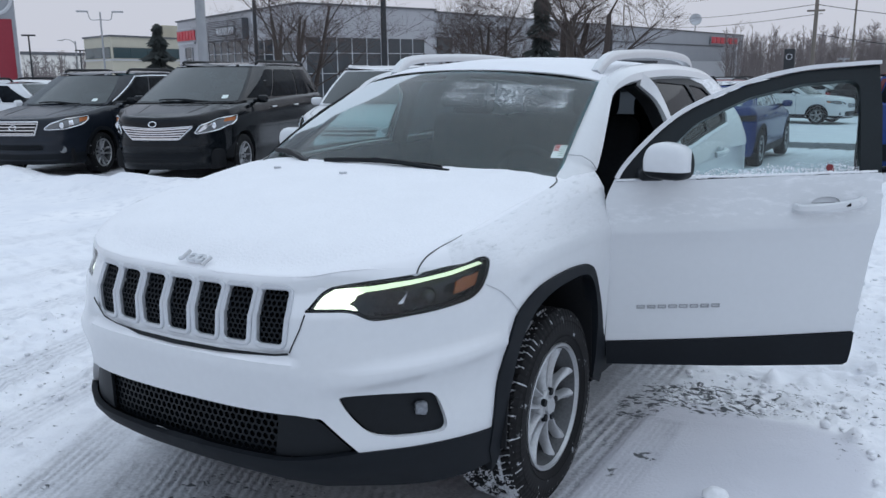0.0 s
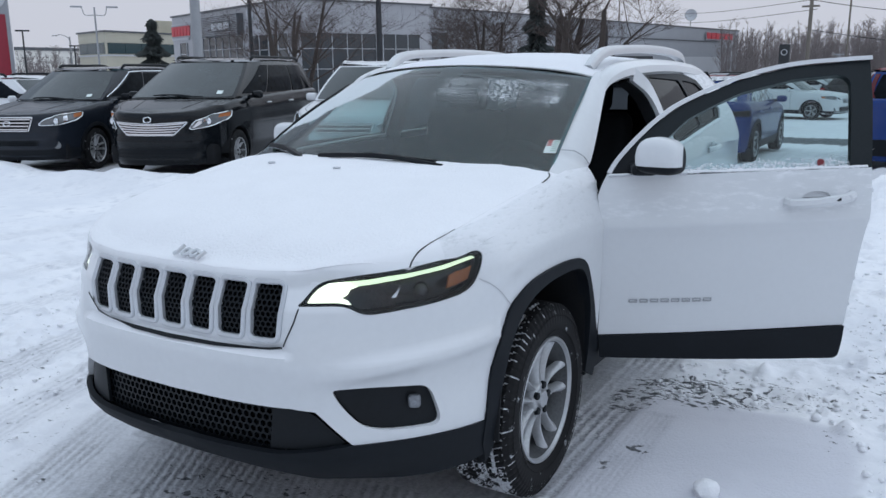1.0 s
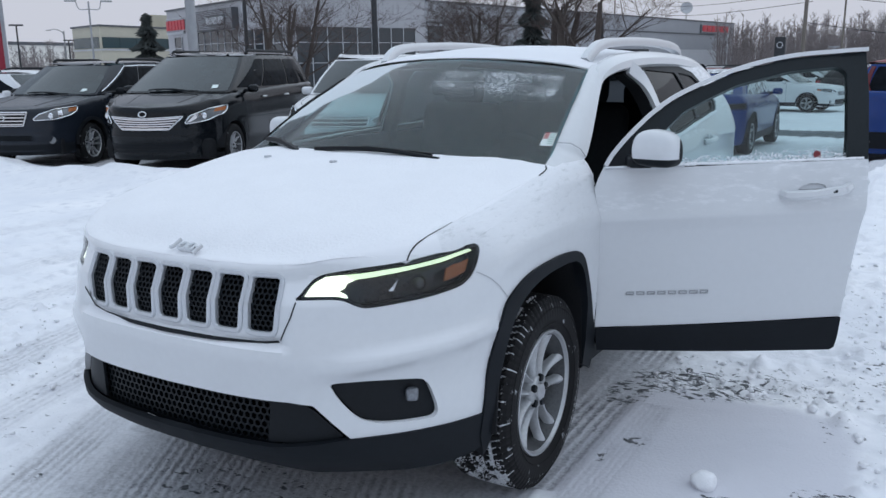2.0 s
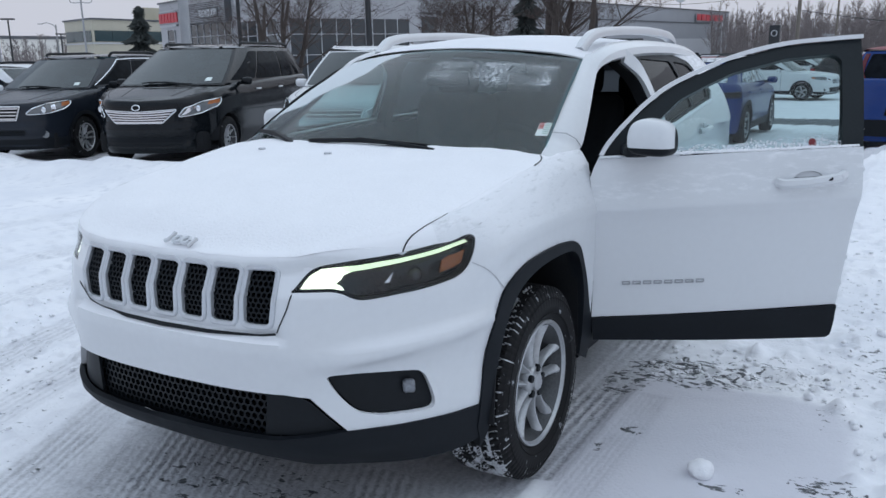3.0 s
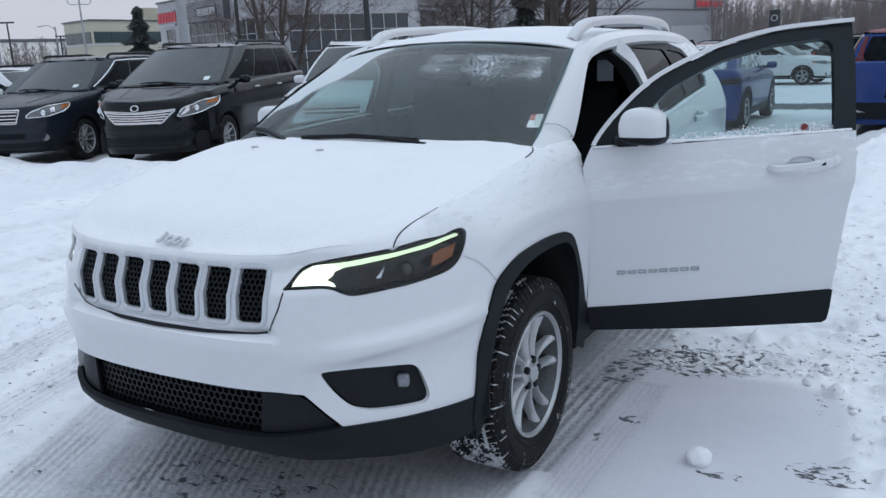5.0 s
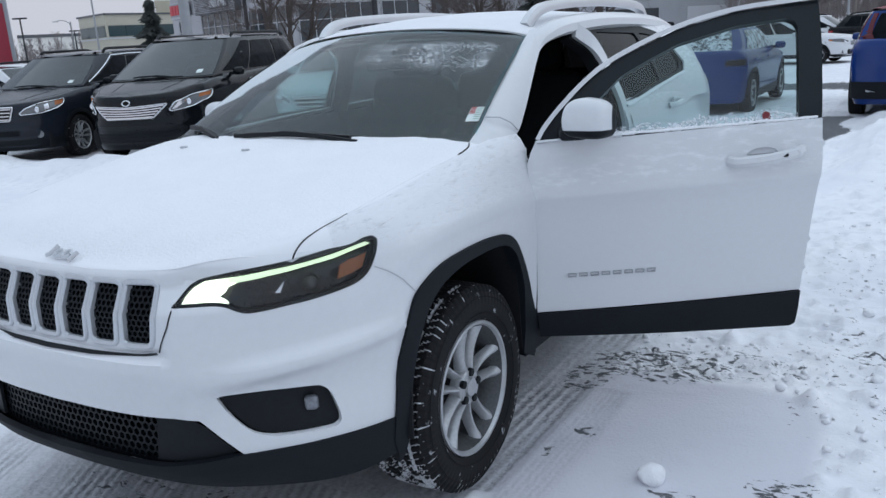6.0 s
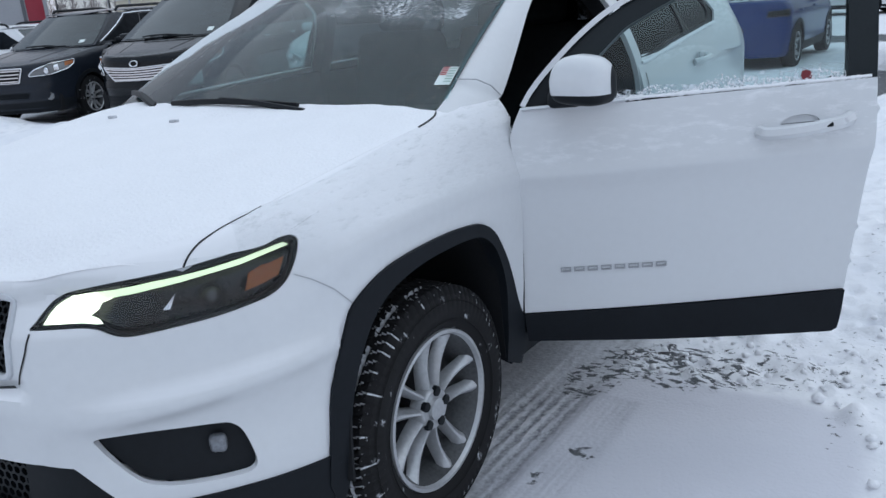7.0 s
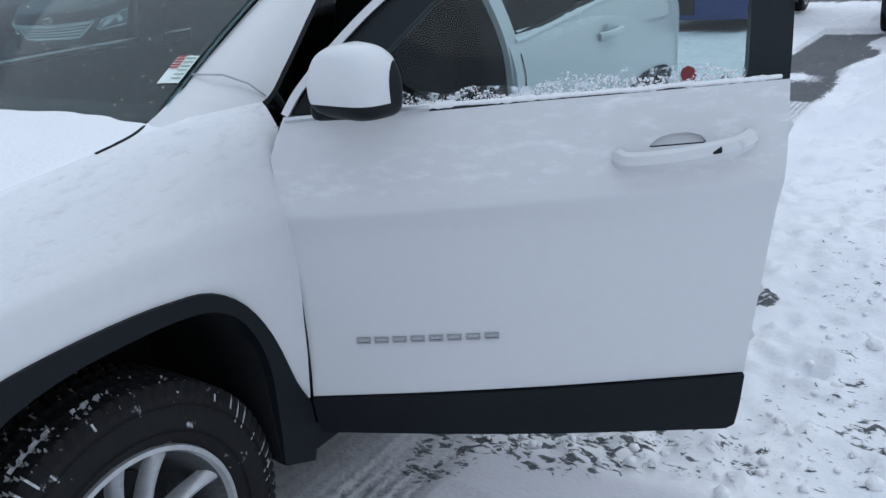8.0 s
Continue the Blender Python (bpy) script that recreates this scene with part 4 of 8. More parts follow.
    for s in np.linspace(-s1, s1, 120):
        x, y, nx, ny = SUV.at(s)
        r = SUV.rim(s)[2]
        x, y = x - nx * r, y - ny * r
        rimline.append((x if s >= 0 else -x, y))
    back = [(x, 0.145 + 0.09 * (x / 0.78) ** 2) for x in np.linspace(rimline[-1][0], rimline[0][0], 24)][1:-1]
    hood_poly = rimline + back
    B("hood", from_cdt(hood_poly, [], lambda x, y: Vector((x, y, suv_deck(x, y))), 0.035), PAINT_FRONT, "white hood under thin snow")
    # seam lines
    B("panel_gap", SUV.ribbon(fy((-0.532, 0.927), (-0.497, 0.908), (-0.441, 0.866), (-0.394, 0.815)), 0.0025), SEAM_GREY, "fine bumper seam")
    for line, rad in (([(0.7228, -0.714), (0.7228, -0.692), (0.7261, -0.665), (0.7317, -0.641), (0.7373, -0.617), (0.7516, -0.556), (0.757, -0.50)], 0.0026), ([(0.757, -0.50), (0.762, -0.45), (0.772, -0.2), (0.792, 0.0), (0.800, 0.08)], 0.0019), ([(0.800, 0.08), (0.797, 0.13), (0.786, 0.18), (0.764, 0.225)], 0.003)):
        pts = smooth_line([(x, y, 0) for x, y in line], 6)
        B("panel_gap", sweep([(q[0], q[1], suv_top(q[0], q[1]) + (0.001 if rad > 0.002 else 0.0)) for q in pts], circle(rad, 6), scales=[1 - 0.6 * ease(i / len(pts)) if rad == 0.0026 else 1.0 for i in range(len(pts))]), BLACK if rad > 0.002 else SNOW, "hood seam" if rad > 0.002 else "hood seam filled with snow")
    B("panel_gap", SUV.ribbon(fx((-0.41, 0.83), (-0.367, 0.797), (-0.35, 0.778), (-0.29, 0.762), (-0.16, 0.752), (0.014, 0.750), (0.20, 0.752), (0.305, 0.756), (0.389, 0.759), (0.434, 0.767)), 0.009, 0.011), BLACK, "dark gap below the grille")
    B("panel_gap", SUV.ribbon(fx((0.434, 0.767), (0.467, 0.841), (0.480, 0.884)), 0.004, 0.002), BLACK, "dark grille seam")
    for sg in (1, -1):
        inner = smooth_line([(sg * x, y, z) for x, y, z in ((0.758, 0.215, 1.162), (0.752, 0.30, 1.198), (0.740, 0.38, 1.237), (0.727, 0.46, 1.277), (0.702, 0.62, 1.355), (0.677, 0.78, 1.430), (0.654, 0.93, 1.500), (0.640, 1.03, 1.545))], 6)
        outer = smooth_line([(sg * x, y, z) for x, y, z in ((0.806, 0.215, 1.158), (0.810, 0.38, 1.168), (0.817, 0.505, 1.168), (0.806, 0.60, 1.232), (0.776, 0.74, 1.335), (0.742, 0.88, 1.428), (0.712, 1.02, 1.500), (0.700, 1.15, 1.530))], 6)
        nn = len(inner) - 1

        def skin(a, b):
            k = b * nn
            i0 = min(nn - 1, int(k))
            pi = inner[i0] + (inner[i0 + 1] - inner[i0]) * (k - i0)
            po = outer[i0] + (outer[i0 + 1] - outer[i0]) * (k - i0)
            v = pi + (po - pi) * a
            o = 0.013 * math.sin(math.pi * a) * ease(b * 5)
            return Vector((v[0] + sg * o * 0.6, v[1] - o * 0.3, v[2] + o * 0.7))

        B("screen_pillar", grid_sheet(8, 42, lambda a, b: skin(a if sg > 0 else 1 - a, b)), PAINT, "white windscreen pillar")
        B("pillar_lining", grid_sheet(3, 20, lambda a, b: skin(a * 0.96 + 0.02, b) + Vector((-sg * 0.02, 0.03, -0.02))), BLACK)
    foot = [(0.741, 0.385, 1.243, 0.0), (0.775, 0.435, 1.222, 0.9), (0.800, 0.48, 1.198, 0.8), (0.818, 0.515, 1.176, 0.0)]
    B("panel_gap", sweep([(x + 0.013 * k, y - 0.0066 * k - 0.001, z + 0.0154 * k + 0.002) for x, y, z, k in foot], circle(0.0022, 5)), SEAM_GREY)

    # lower bumper: black lip and mesh intake
    lipp = fy((-0.50, 0.443)) + fx((0.60, 0.456), (0.56, 0.452), (0.40, 0.43), (0, 0.425), (-0.40, 0.43), (-0.56, 0.452), (-0.60, 0.456)) + fy((-0.50, 0.443), left=False) + fy((-0.48, 0.318), left=False) + fx((-0.62, 0.272), (-0.35, 0.218), (0.35, 0.218), (0.62, 0.272)) + fy((-0.48, 0.318))
    B("bumper_lip", SUV.patch(list(reversed(lipp)), 0.006, 0.035, (), 0.02), CLAD, "dark plastic lower bumper")
    intake = fx((0.62, 0.40), (0.53, 0.575), (0.45, 0.59), (-0.45, 0.59), (-0.53, 0.575), (-0.62, 0.40), (-0.4, 0.34), (0.4, 0.34))
    # dark sheet added for the shade deep in the intake
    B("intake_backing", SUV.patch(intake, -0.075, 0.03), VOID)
    B("intake_mesh", honeycomb(fx((0.41, 0.415), (0.41, 0.588), (-0.41, 0.588), (-0.41, 0.415)), 0.025, 0.007, -0.038, 0.012), MESH_BLACK, "black honeycomb air intake")
    for sg in (1, -1):
        cheek = [(sg * SUV.sx(x), z) for x, z in ((0.372, 0.435), (0.386, 0.572), (0.48, 0.566), (0.515, 0.542), (0.585, 0.458), (0.56, 0.445))]
        B("intake_cheek", SUV.patch(cheek if sg < 0 else list(reversed(cheek)), -0.02, 0.03, (), 0.01), BLACK)

    # grille: ring and mesh in each slot
    for sl in openings:
        pts = [SUV.on(s, z, 0.002) for s, z in dense(inset(sl, -0.0095), 0.012)]
        g = B("grille_slot", honeycomb(inset(sl, -0.010), 0.0178, 0.0052, -0.010, 0.008), MESH_BLACK, "black honeycomb grille insert")
        # dark sheet added for the shade behind each slot
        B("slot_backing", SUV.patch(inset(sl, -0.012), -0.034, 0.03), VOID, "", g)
        B("grille_ring", sweep(pts, [(-0.0085, -0.016), (-0.0085, 0.0), (-0.005, 0.004), (0.005, 0.004), (0.0085, 0.0), (0.0085, -0.016)], True, up=(0, -1, 0.35)), GRILLE_SILVER, "silver grille frame", g)
    # raised badge above the grille, as plain strokes
    oval = lambda u: tuple((u + 0.013 * math.cos(a) + 0.004 * math.sin(a), 0.016 + 0.012 * math.sin(a)) for a in np.linspace(0, 2 * math.pi, 9))
    word = [((-0.054, 0.004), (-0.044, 0.012), (-0.036, 0.042)), oval(-0.010), oval(0.022), ((0.044, -0.006), (0.050, 0.012), (0.056, 0.028))]
    strokes = []
    for w in word:
        pts = []
        for u, v in smooth_line(w, 4):
            pts.append((u * 1.12 + 0.040, -0.955 + 0.82 * v, suv_top(0.04, -0.955) + 0.010 + 0.60 * v))
        strokes.append(sweep(pts, circle(0.0065, 6), up=(0, -0.7, 0.7)))
    B("badge", merge(*strokes), SILVER, "raised silver maker's badge strokes")

    # headlamps
    for sg in (1, -1):
        L = lamp if sg > 0 else flip(lamp)
        hl = B("headlamp", SUV.patch(L, -0.001, 0.03), LENS, "clear headlamp with lit daytime strip")
        f = (lambda p: p) if sg > 0 else (lambda p: flip(p))
        B("housing", SUV.patch(L, -0.055, 0.03), LAMP_STEP, "black lamp housing", hl)
        B("bezel", SUV.patch(L, -0.003, 0.02, (inset(L, 0.009),), 0.03), BLACK, "black lamp rim", hl)
        strip = f([(0.63, 0.9525), (0.7565, 0.9706), (0.868, 0.979), (0.952, 0.988), (1.063, 1.003), (1.074, 0.996), (0.949, 0.976), (0.866, 0.968), (0.755, 0.955), (0.65, 0.936)])
        B("light_strip", SUV.patch(strip, -0.012, 0.03), DRL_SOFT, "glowing daytime strip", hl)
        blob = f([(0.508, 0.895), (0.525, 0.920), (0.542, 0.938), (0.570, 0.947), (0.621, 0.951), (0.660, 0.957), (0.664, 0.936), (0.641, 0.929), (0.633, 0.917), (0.615, 0.907), (0.632, 0.899), (0.641, 0.888), (0.584, 0.892)])
        B("light_guide", SUV.patch(blob, -0.014, 0.02), DRL, "bright daytime light", hl)
        amb = f([(0.965, 0.955), (0.950, 0.917), (1.0, 0.926), (1.035, 0.936), (1.058, 0.975)])
        B("side_reflector", SUV.patch(amb, -0.018, 0.02, (), 0.006), AMBER, "amber reflector", hl)
        c = SUV.on(sg * 0.874, 0.925, -0.058)
        bm = bmesh.new()
        bmesh.ops.create_uvsphere(bm, u_segments=24, v_segments=14, radius=0.030)
        bmesh.ops.translate(bm, vec=c, verts=bm.verts)
        B("projector", bm, LAMP_DARK, "round projector lens", hl)
        tr = f([(0.764, 0.897), (0.780, 0.898), (0.796, 0.940)])
        B("bracket", SUV.patch(tr, -0.03, 0.02, (), 0.006), CHROME, "", hl)
        for q in range(3):
            shelf = f([(0.70 + 0.03 * q, 0.880 + 0.018 * q), (0.93 + 0.02 * q, 0.893 + 0.018 * q), (0.93 + 0.02 * q, 0.897 + 0.018 * q), (0.70 + 0.03 * q, 0.884 + 0.018 * q)])
            B("reflector_step", SUV.patch(shelf, -0.03 - 0.006 * q, 0.03, (), 0.01), LAMP_STEP, "", hl)
        # fog lamp pocket
        F = fog if sg > 0 else flip(fog)
        fg = B("fog_pocket", SUV.patch(F, -0.022, 0.03, (), 0.01), BLACK, "black fog lamp pocket")
        c = SUV.on(sg * 0.832, 0.560, -0.012)
        n = Vector((sg * 0.55, -0.83, 0))
        rot = n.to_track_quat("X", "Z").to_matrix().to_4x4()
        b = rbox((0.03, 0.042, 0.046), (0, 0, 0), 0.013, 3)
        bmesh.ops.transform(b, matrix=Matrix.Translation(c) @ rot, verts=b.verts)
        B("fog_lamp", b, FOG_GLASS, "round clear fog lamp", fg)

    # wheel arch cladding and liners
    for sg in (1, -1):
        for dy, hole in ((0.0, FRONT_OPEN), (2.71, FRONT_OPEN)):
            outer = FRONT_ARCH if dy == 0 else [(-0.43, 0.36)] + [(-y, z) for y, z in reversed(FRONT_ARCH)][1:-1] + [(0.53, 0.36)]
            inner = hole if dy == 0 else [(-y, z) for y, z in reversed(hole)]
            o = smooth_line([(a, b) for a, b in outer], 3)
            i = smooth_line([(a, b) for a, b in inner], 3)
            i = [p for p in i if p[1] >= 0.30]
            o2 = [(o[0][0] + 0.03, 0.27)] + [tuple(p) for p in o] + ([(0.44, 0.40), (0.44, 0.29)] if dy == 0 else [(0.52, 0.27)])
            poly = [(SUV.sy(a + dy), b) for a, b in o2] + [(SUV.sy(a + dy), b) for a, b in reversed(i)]
            if sg > 0:
                poly = list(reversed(poly))
            else:
                poly = [(-s, z) for s, z in poly]
            B("arch_trim", SUV.patch(poly, 0.010, 0.03, (), 0.05), CLAD, "dark plastic wheel arch trim")
            liner = sweep([(sg * 0.70, a + dy, b + 0.015) for a, b in i], [(-0.24, -0.004), (-0.24, 0.004), (0.19, 0.004), (0.19, -0.004)])
            B("arch_liner", liner, DARK, "black wheel arch liner")
    B("engine_shield", rbox((1.0, 1.15, 0.5), (0, -0.12, 0.62), 0.02), DARK)
    B("floor_pan", rbox((1.5, 3.4, 0.10), (0, 1.95, 0.33), 0.03), DARK, "black floor pan")

    # rear side panels and tail: behind the door on the left, behind the fender on the right
    rear_arch = [(2.71 + a, b) for a, b in ([(-0.43, 0.1), (-0.43, 0.36)] + [(-y, z) for y, z in reversed(FRONT_ARCH)][1:-1] + [(0.53, 0.36), (0.53, 0.1)])]
    ye = SUV.S
    for sg, y0 in ((1, 1.505), (-1, 0.455)):
        ss = np.linspace(SUV.sy(y0), ye, 40)
        poly = [(s, 0.43) for s in ss] + [(s, top_of(s)) for s in reversed(ss)]
        hole = [(SUV.sy(y), z) for y, z in rear_arch]
        if sg < 0:
            poly, hole = [(-s, z) for s, z in reversed(poly)], [(-s, z) for s, z in reversed(hole)]
        B("side_panel", SUV.patch(poly, 0, 0.04, (hole,), 0.012), PAINT_DUSTED, "white rear door and quarter panel with snow")
        sill = [(sg * SUV.sy(y), z) for y, z in ((0.42, 0.29), (2.25, 0.29), (2.25, 0.44), (0.42, 0.44))]
        B("sill", SUV.patch(sill if sg > 0 else list(reversed(sill)), 0.004 if sg < 0 else -0.02, 0.05, (), 0.05), CLAD, "dark plastic sill")
    B("panel_gap", SUV.ribbon([(SUV.sy(1.56), 0.45), (SUV.sy(1.56), 1.12)], 0.006), BLACK)
    h = SUV.on(SUV.sy(2.28), 1.092, 0.028)
    hb = smooth_line([(h.x - 0.02, h.y - 0.10, h.z - 0.004), (h.x + 0.006, h.y - 0.07, h.z), (h.x + 0.012, h.y, h.z + 0.004), (h.x + 0.006, h.y + 0.05, h.z + 0.006), (h.x - 0.02, h.y + 0.08, h.z + 0.006)], 5)
    B("rear_door_handle", sweep(hb, circle(0.017, 8)), PAINT, "white pull handle")
    B("handle_cup", rbox((0.012, 0.07, 0.028), (h.x - 0.020, h.y, h.z + 0.024), 0.005), PAINT_SHADE)

    # greenhouse
    def screen(p, q, out=0.0):
        b = Vector((0.765 * p, 0.085 + 0.155 * p * p, 1.162))
        t = Vector((0.645 * p, 0.855 + 0.135 * p * p, 1.578 - 0.056 * p * p))
        v = b.lerp(t, q)
        n = Vector((0.25 * p, -0.5, 0.85)).normalized()
        return v + n * (out + 0.022 * math.sin(math.pi * q))

    B("windscreen", grid_sheet(28, 14, lambda a, b: screen(2 * a - 1, b)), WINDSCREEN, "wide windscreen with frost and stickers").visible_shadow = False
    ws = car.children[-1]
    band = merge(grid_sheet(28, 2, lambda a, b: screen(2 * a - 1, 0.980 + 0.025 * b, -0.004)), grid_sheet(28, 2, lambda a, b: screen(2 * a - 1, -0.03 + 0.09 * b, -0.004)), grid_sheet(2, 14, lambda a, b: screen(-1.0 + 0.025 * a, b, -0.004)), grid_sheet(2, 14, lambda a, b: screen(0.975 + 0.025 * a, b, -0.004)))
    B("screen_border", band, BLACK, "black border print", ws)
    fr = B("frost", grid_sheet(150, 90, lambda a, b: screen(-0.985 + 1.97 * a, 0.02 + 0.96 * b, 0.003)), SCREEN_FROST, "frost and snow crystals on the glass", ws)
    fr.visible_shadow = False
    cover = []
    for i in range(len(fr.data.vertices)):
        v = fr.data.vertices[i].co
        q = (v.z - 1.162) / (0.40 - 0.05 * (v.x / 0.7) ** 2)
        p = v.x / mixed(0.765, 0.645, q)
        c = 0.40 + 0.07 * noise.noise(Vector((p * 3, q * 3, 1)))
        edge = -0.95 + 0.54 * (q - 0.28) / 0.66 + 0.09 * noise.noise(Vector((p * 7, q * 7, 5)))
        c = max(c, 0.50 + 7.0 * (edge - p)) if q > 0.28 else c
        low = 0.63 - 0.03 * p + 0.05 * noise.noise(Vector((p * 6, 7, 2)))
        if -0.15 < p < 0.95 and q > low - 0.1:
            c = max(c, min(0.68, 0.40 + 1.6 * (q - low + 0.05)) * ease((p + 0.15) * 4) * ease((0.96 - p) * 12) * ease((1.0 - q) * 9) + 0.12 * noise.noise(Vector((p * 5, q * 8, 9))))
        c = max(c, 0.52 - 8 * (1.0 - p)) if q < 0.8 else c
        cover.append(min(1.05, c))
    fr.data.attributes.new("cover", "FLOAT", "POINT").data.foreach_set("value", np.array(cover, np.float32))
    # loose snow grains stuck to the glass, thicker towards the wipers and the driver's side
    rnd = random.Random(23)
    verts, faces = [], []
    while len(verts) < 6 * 900:
        p, q = rnd.uniform(-0.93, 0.97), rnd.uniform(0.04, 0.93)
        if rnd.random() > 0.12 + 0.75 * (1 - q) ** 2 * (0.45 + 0.55 * ease((p + 0.5) * 1.2)) + 0.25 * max(0, noise.noise(Vector((p * 6, q * 5, 3)))):
            continue
        c, r, ang = screen(p, q, 0.004), 0.0007 + 0.0028 * rnd.random() ** 4, rnd.uniform(0, 3.14)
        ux = Vector((math.cos(ang), 0.6 * math.sin(ang), 0.8 * math.sin(ang)))
        uy = Vector((-math.sin(ang), 0.6 * math.cos(ang), 0.8 * math.cos(ang))) * rnd.uniform(0.25, 0.9)
        un = Vector((0, -0.6, 0.8)) * 0.7
        k = len(verts)
        verts += [c + ux * r, c + uy * r, c - ux * r, c - uy * r, c + un * r, c - un * r * 0.5]
        faces += [(k + i, k + (i + 1) % 4, k + 4) for i in range(4)] + [(k + (i + 1) % 4, k + i, k + 5) for i in range(4)]
    me = bpy.data.meshes.new("snow_grains")
    me.from_pydata([tuple(v) for v in verts], [], faces)
    gb = bmesh.new()
    gb.from_mesh(me)
    bpy.data.meshes.remove(me)
    tagged(B("snow_grains", gb, SNOW, "", ws), "scattered grains of snow on the glass", kind="stuff")
    tag = lambda p0, p1, q0, q1, o: grid_sheet(4, 4, lambda a, b: screen(p0 + (p1 - p0) * a, q0 + (q1 - q0) * b, o))
    st = B("sticker", tag(0.922, 0.985, 0.160, 0.270, 0.005), STICKER_PALE, "pale pricing sticker with red corner", ws)
    B("sticker_print", merge(*[tag(0.925, 0.950, 0.217 + 0.011 * k, 0.224 + 0.011 * k, 0.007) for k in range(5)]), RED, "", ws)
    B("sticker_print", merge(*[tag(0.954, 0.982, 0.175 + 0.016 * k, 0.180 + 0.016 * k, 0.007) for k in range(6)]), STICKER_GREEN, "", ws)
    B("mirror_pod", grid_sheet(6, 5, lambda a, b: screen(-0.10 + 0.2 * a, 0.84 + 0.13 * b, -0.006)), BLACK, "black sensor pod", ws)
    B("cowl", from_cdt([(-0.76, 0.20), (-0.4, 0.10), (0.4, 0.10), (0.76, 0.20), (0.775, 0.30), (0, 0.14), (-0.775, 0.30)], [], lambda x, y: Vector((x, y, 1.155)), 0.05), BLACK)
    B("cowl", rbox((1.5, 0.35, 0.03), (0, 0.36, 1.125), 0.01), BLACK)
    for px, q in ((-0.30, 0), (0.62, 0)):
        a, bq = ((-0.92, 0.10), (-0.52, 0.03)) if px < 0 else ((-0.38, 0.05), (0.40, 0.045))
        pts = [screen(mixed(a[0], bq[0], t), mixed(a[1], bq[1], t) + 0.012 * math.sin(math.pi * t), 0.02 + 0.008 * math.sin(math.pi * t)) for t in np.linspace(0, 1, 12)]
        wp = B("wiper", sweep(pts, [(-0.009, -0.010), (-0.007, 0.008), (0.007, 0.008), (0.009, -0.010)]), BLACK, "black windscreen wiper")
        mid = pts[5]
        B("wiper_arm", sweep([mid + Vector((0, -0.004, 0.006)), pts[8] + Vector((0, -0.016, 0.002)), pts[-1] + Vector((0.05, -0.03, -0.012))], circle(0.009, 6)), BLACK, "", wp)

    roof_mid = lerp_table([(0.84, 1.578), (1.1, 1.605), (1.5, 1.628), (2.0, 1.630), (2.5, 1.612), (2.9, 1.58), (3.2, 1.535), (3.3, 1.50)])

    def roof(a, b, out=0.0):
        p = 2 * a - 1
        y = mixed(0.855 + 0.135 * p * p, 3.22, b)
        return Vector((0.655 * p, y, roof_mid(y) - 0.058 * p * p - 0.02 * p ** 8 + out))

    B("roof", grid_sheet(30, 40, roof), PAINT, "white roof under snow")
    for sg in (1, -1):
        path = smooth_line([(sg * 0.722, 0.84, 1.410), (sg * 0.700, 0.95, 1.474), (sg * 0.684, 1.06, 1.520), (sg * 0.676, 1.3, 1.556), (sg * 0.674, 1.8, 1.572), (sg * 0.668, 2.4, 1.558), (sg * 0.664, 2.85, 1.515), (sg * 0.69, 3.2, 1.40), (sg * 0.74, 3.42, 1.20)], 6)
        B("roof_pillar", sweep(path, [(sg * a, b) for a, b in ((-0.052, -0.02), (-0.052, 0.018), (-0.02, 0.036), (0.02, 0.030), (0.048, 0.004), (0.052, -0.03), (0.03, -0.045), (-0.03, -0.04))], scales=[0.30 + 0.70 * ease(i / 20) for i in range(len(path))]), PAINT, "white roof edge")
        rail = smooth_line([(sg * 0.575, 1.12, 1.560), (sg * 0.582, 1.18, 1.604), (sg * 0.587, 1.28, 1.637), (sg * 0.592, 1.5, 1.654), (sg * 0.596, 2.0, 1.662), (sg * 0.592, 2.45, 1.650), (sg * 0.586, 2.68, 1.625), (sg * 0.580, 2.76, 1.590), (sg * 0.576, 2.80, 1.545)], 6)
        B("roof_rail", sweep(rail, [(-0.024, -0.022), (-0.026, 0.004), (-0.016, 0.022), (0.016, 0.022), (0.026, 0.004), (0.024, -0.022)]), SILVER, "satin silver roof rail")
        wide = lambda y, z: mixed(0.895, 0.688, ((z - 1.14) / 0.41)) + 0.018 * math.sin(math.pi * min(1, max(0, (z - 1.14) / 0.41)))
        side_fn = lambda o: (lambda y, z: Vector((sg * (wide(y, z) + o), y, z)))
        frame_poly = [(1.53, 1.155), (2.1, 1.205), (2.66, 1.245), (2.72, 1.30), (2.68, 1.38), (2.54, 1.49), (2.3, 1.535), (1.60, 1.545), (1.50, 1.52)]
        g1 = rounded([(1.58, 1.180), (2.20, 1.232), (2.17, 1.49), (1.63, 1.515)], 0.03)
        g2 = rounded([(2.245, 1.235), (2.62, 1.262), (2.665, 1.31), (2.62, 1.385), (2.50, 1.465), (2.22, 1.49)], 0.04)
        B("window_frame", thicken(from_cdt(frame_poly, [g1, g2], side_fn(0.0), 0.05), 0.01), BLACK, "black rear window frame")
        quarter = [(1.50, 1.10), (3.46, 1.10), (3.36, 1.30), (3.18, 1.43), (2.9, 1.505), (2.4, 1.555), (1.52, 1.56)]
        haunch = lambda y, z: Vector((sg * (wide(y, z) + 0.004 + 0.045 * ease((y - 2.55) / 0.4) * ease((1.46 - z) / 0.2) - 0.20 * ease((y - 2.85) / 0.7)), y, z))
        q = thicken(from_cdt(quarter if sg < 0 else list(reversed(quarter)), [inset(frame_poly, 0.006)], haunch, 0.05), 0.01)
        bmesh.ops.recalc_face_normals(q, faces=q.faces)
        B("quarter_panel", q, PAINT_DUSTED, "white panel round the rear windows")
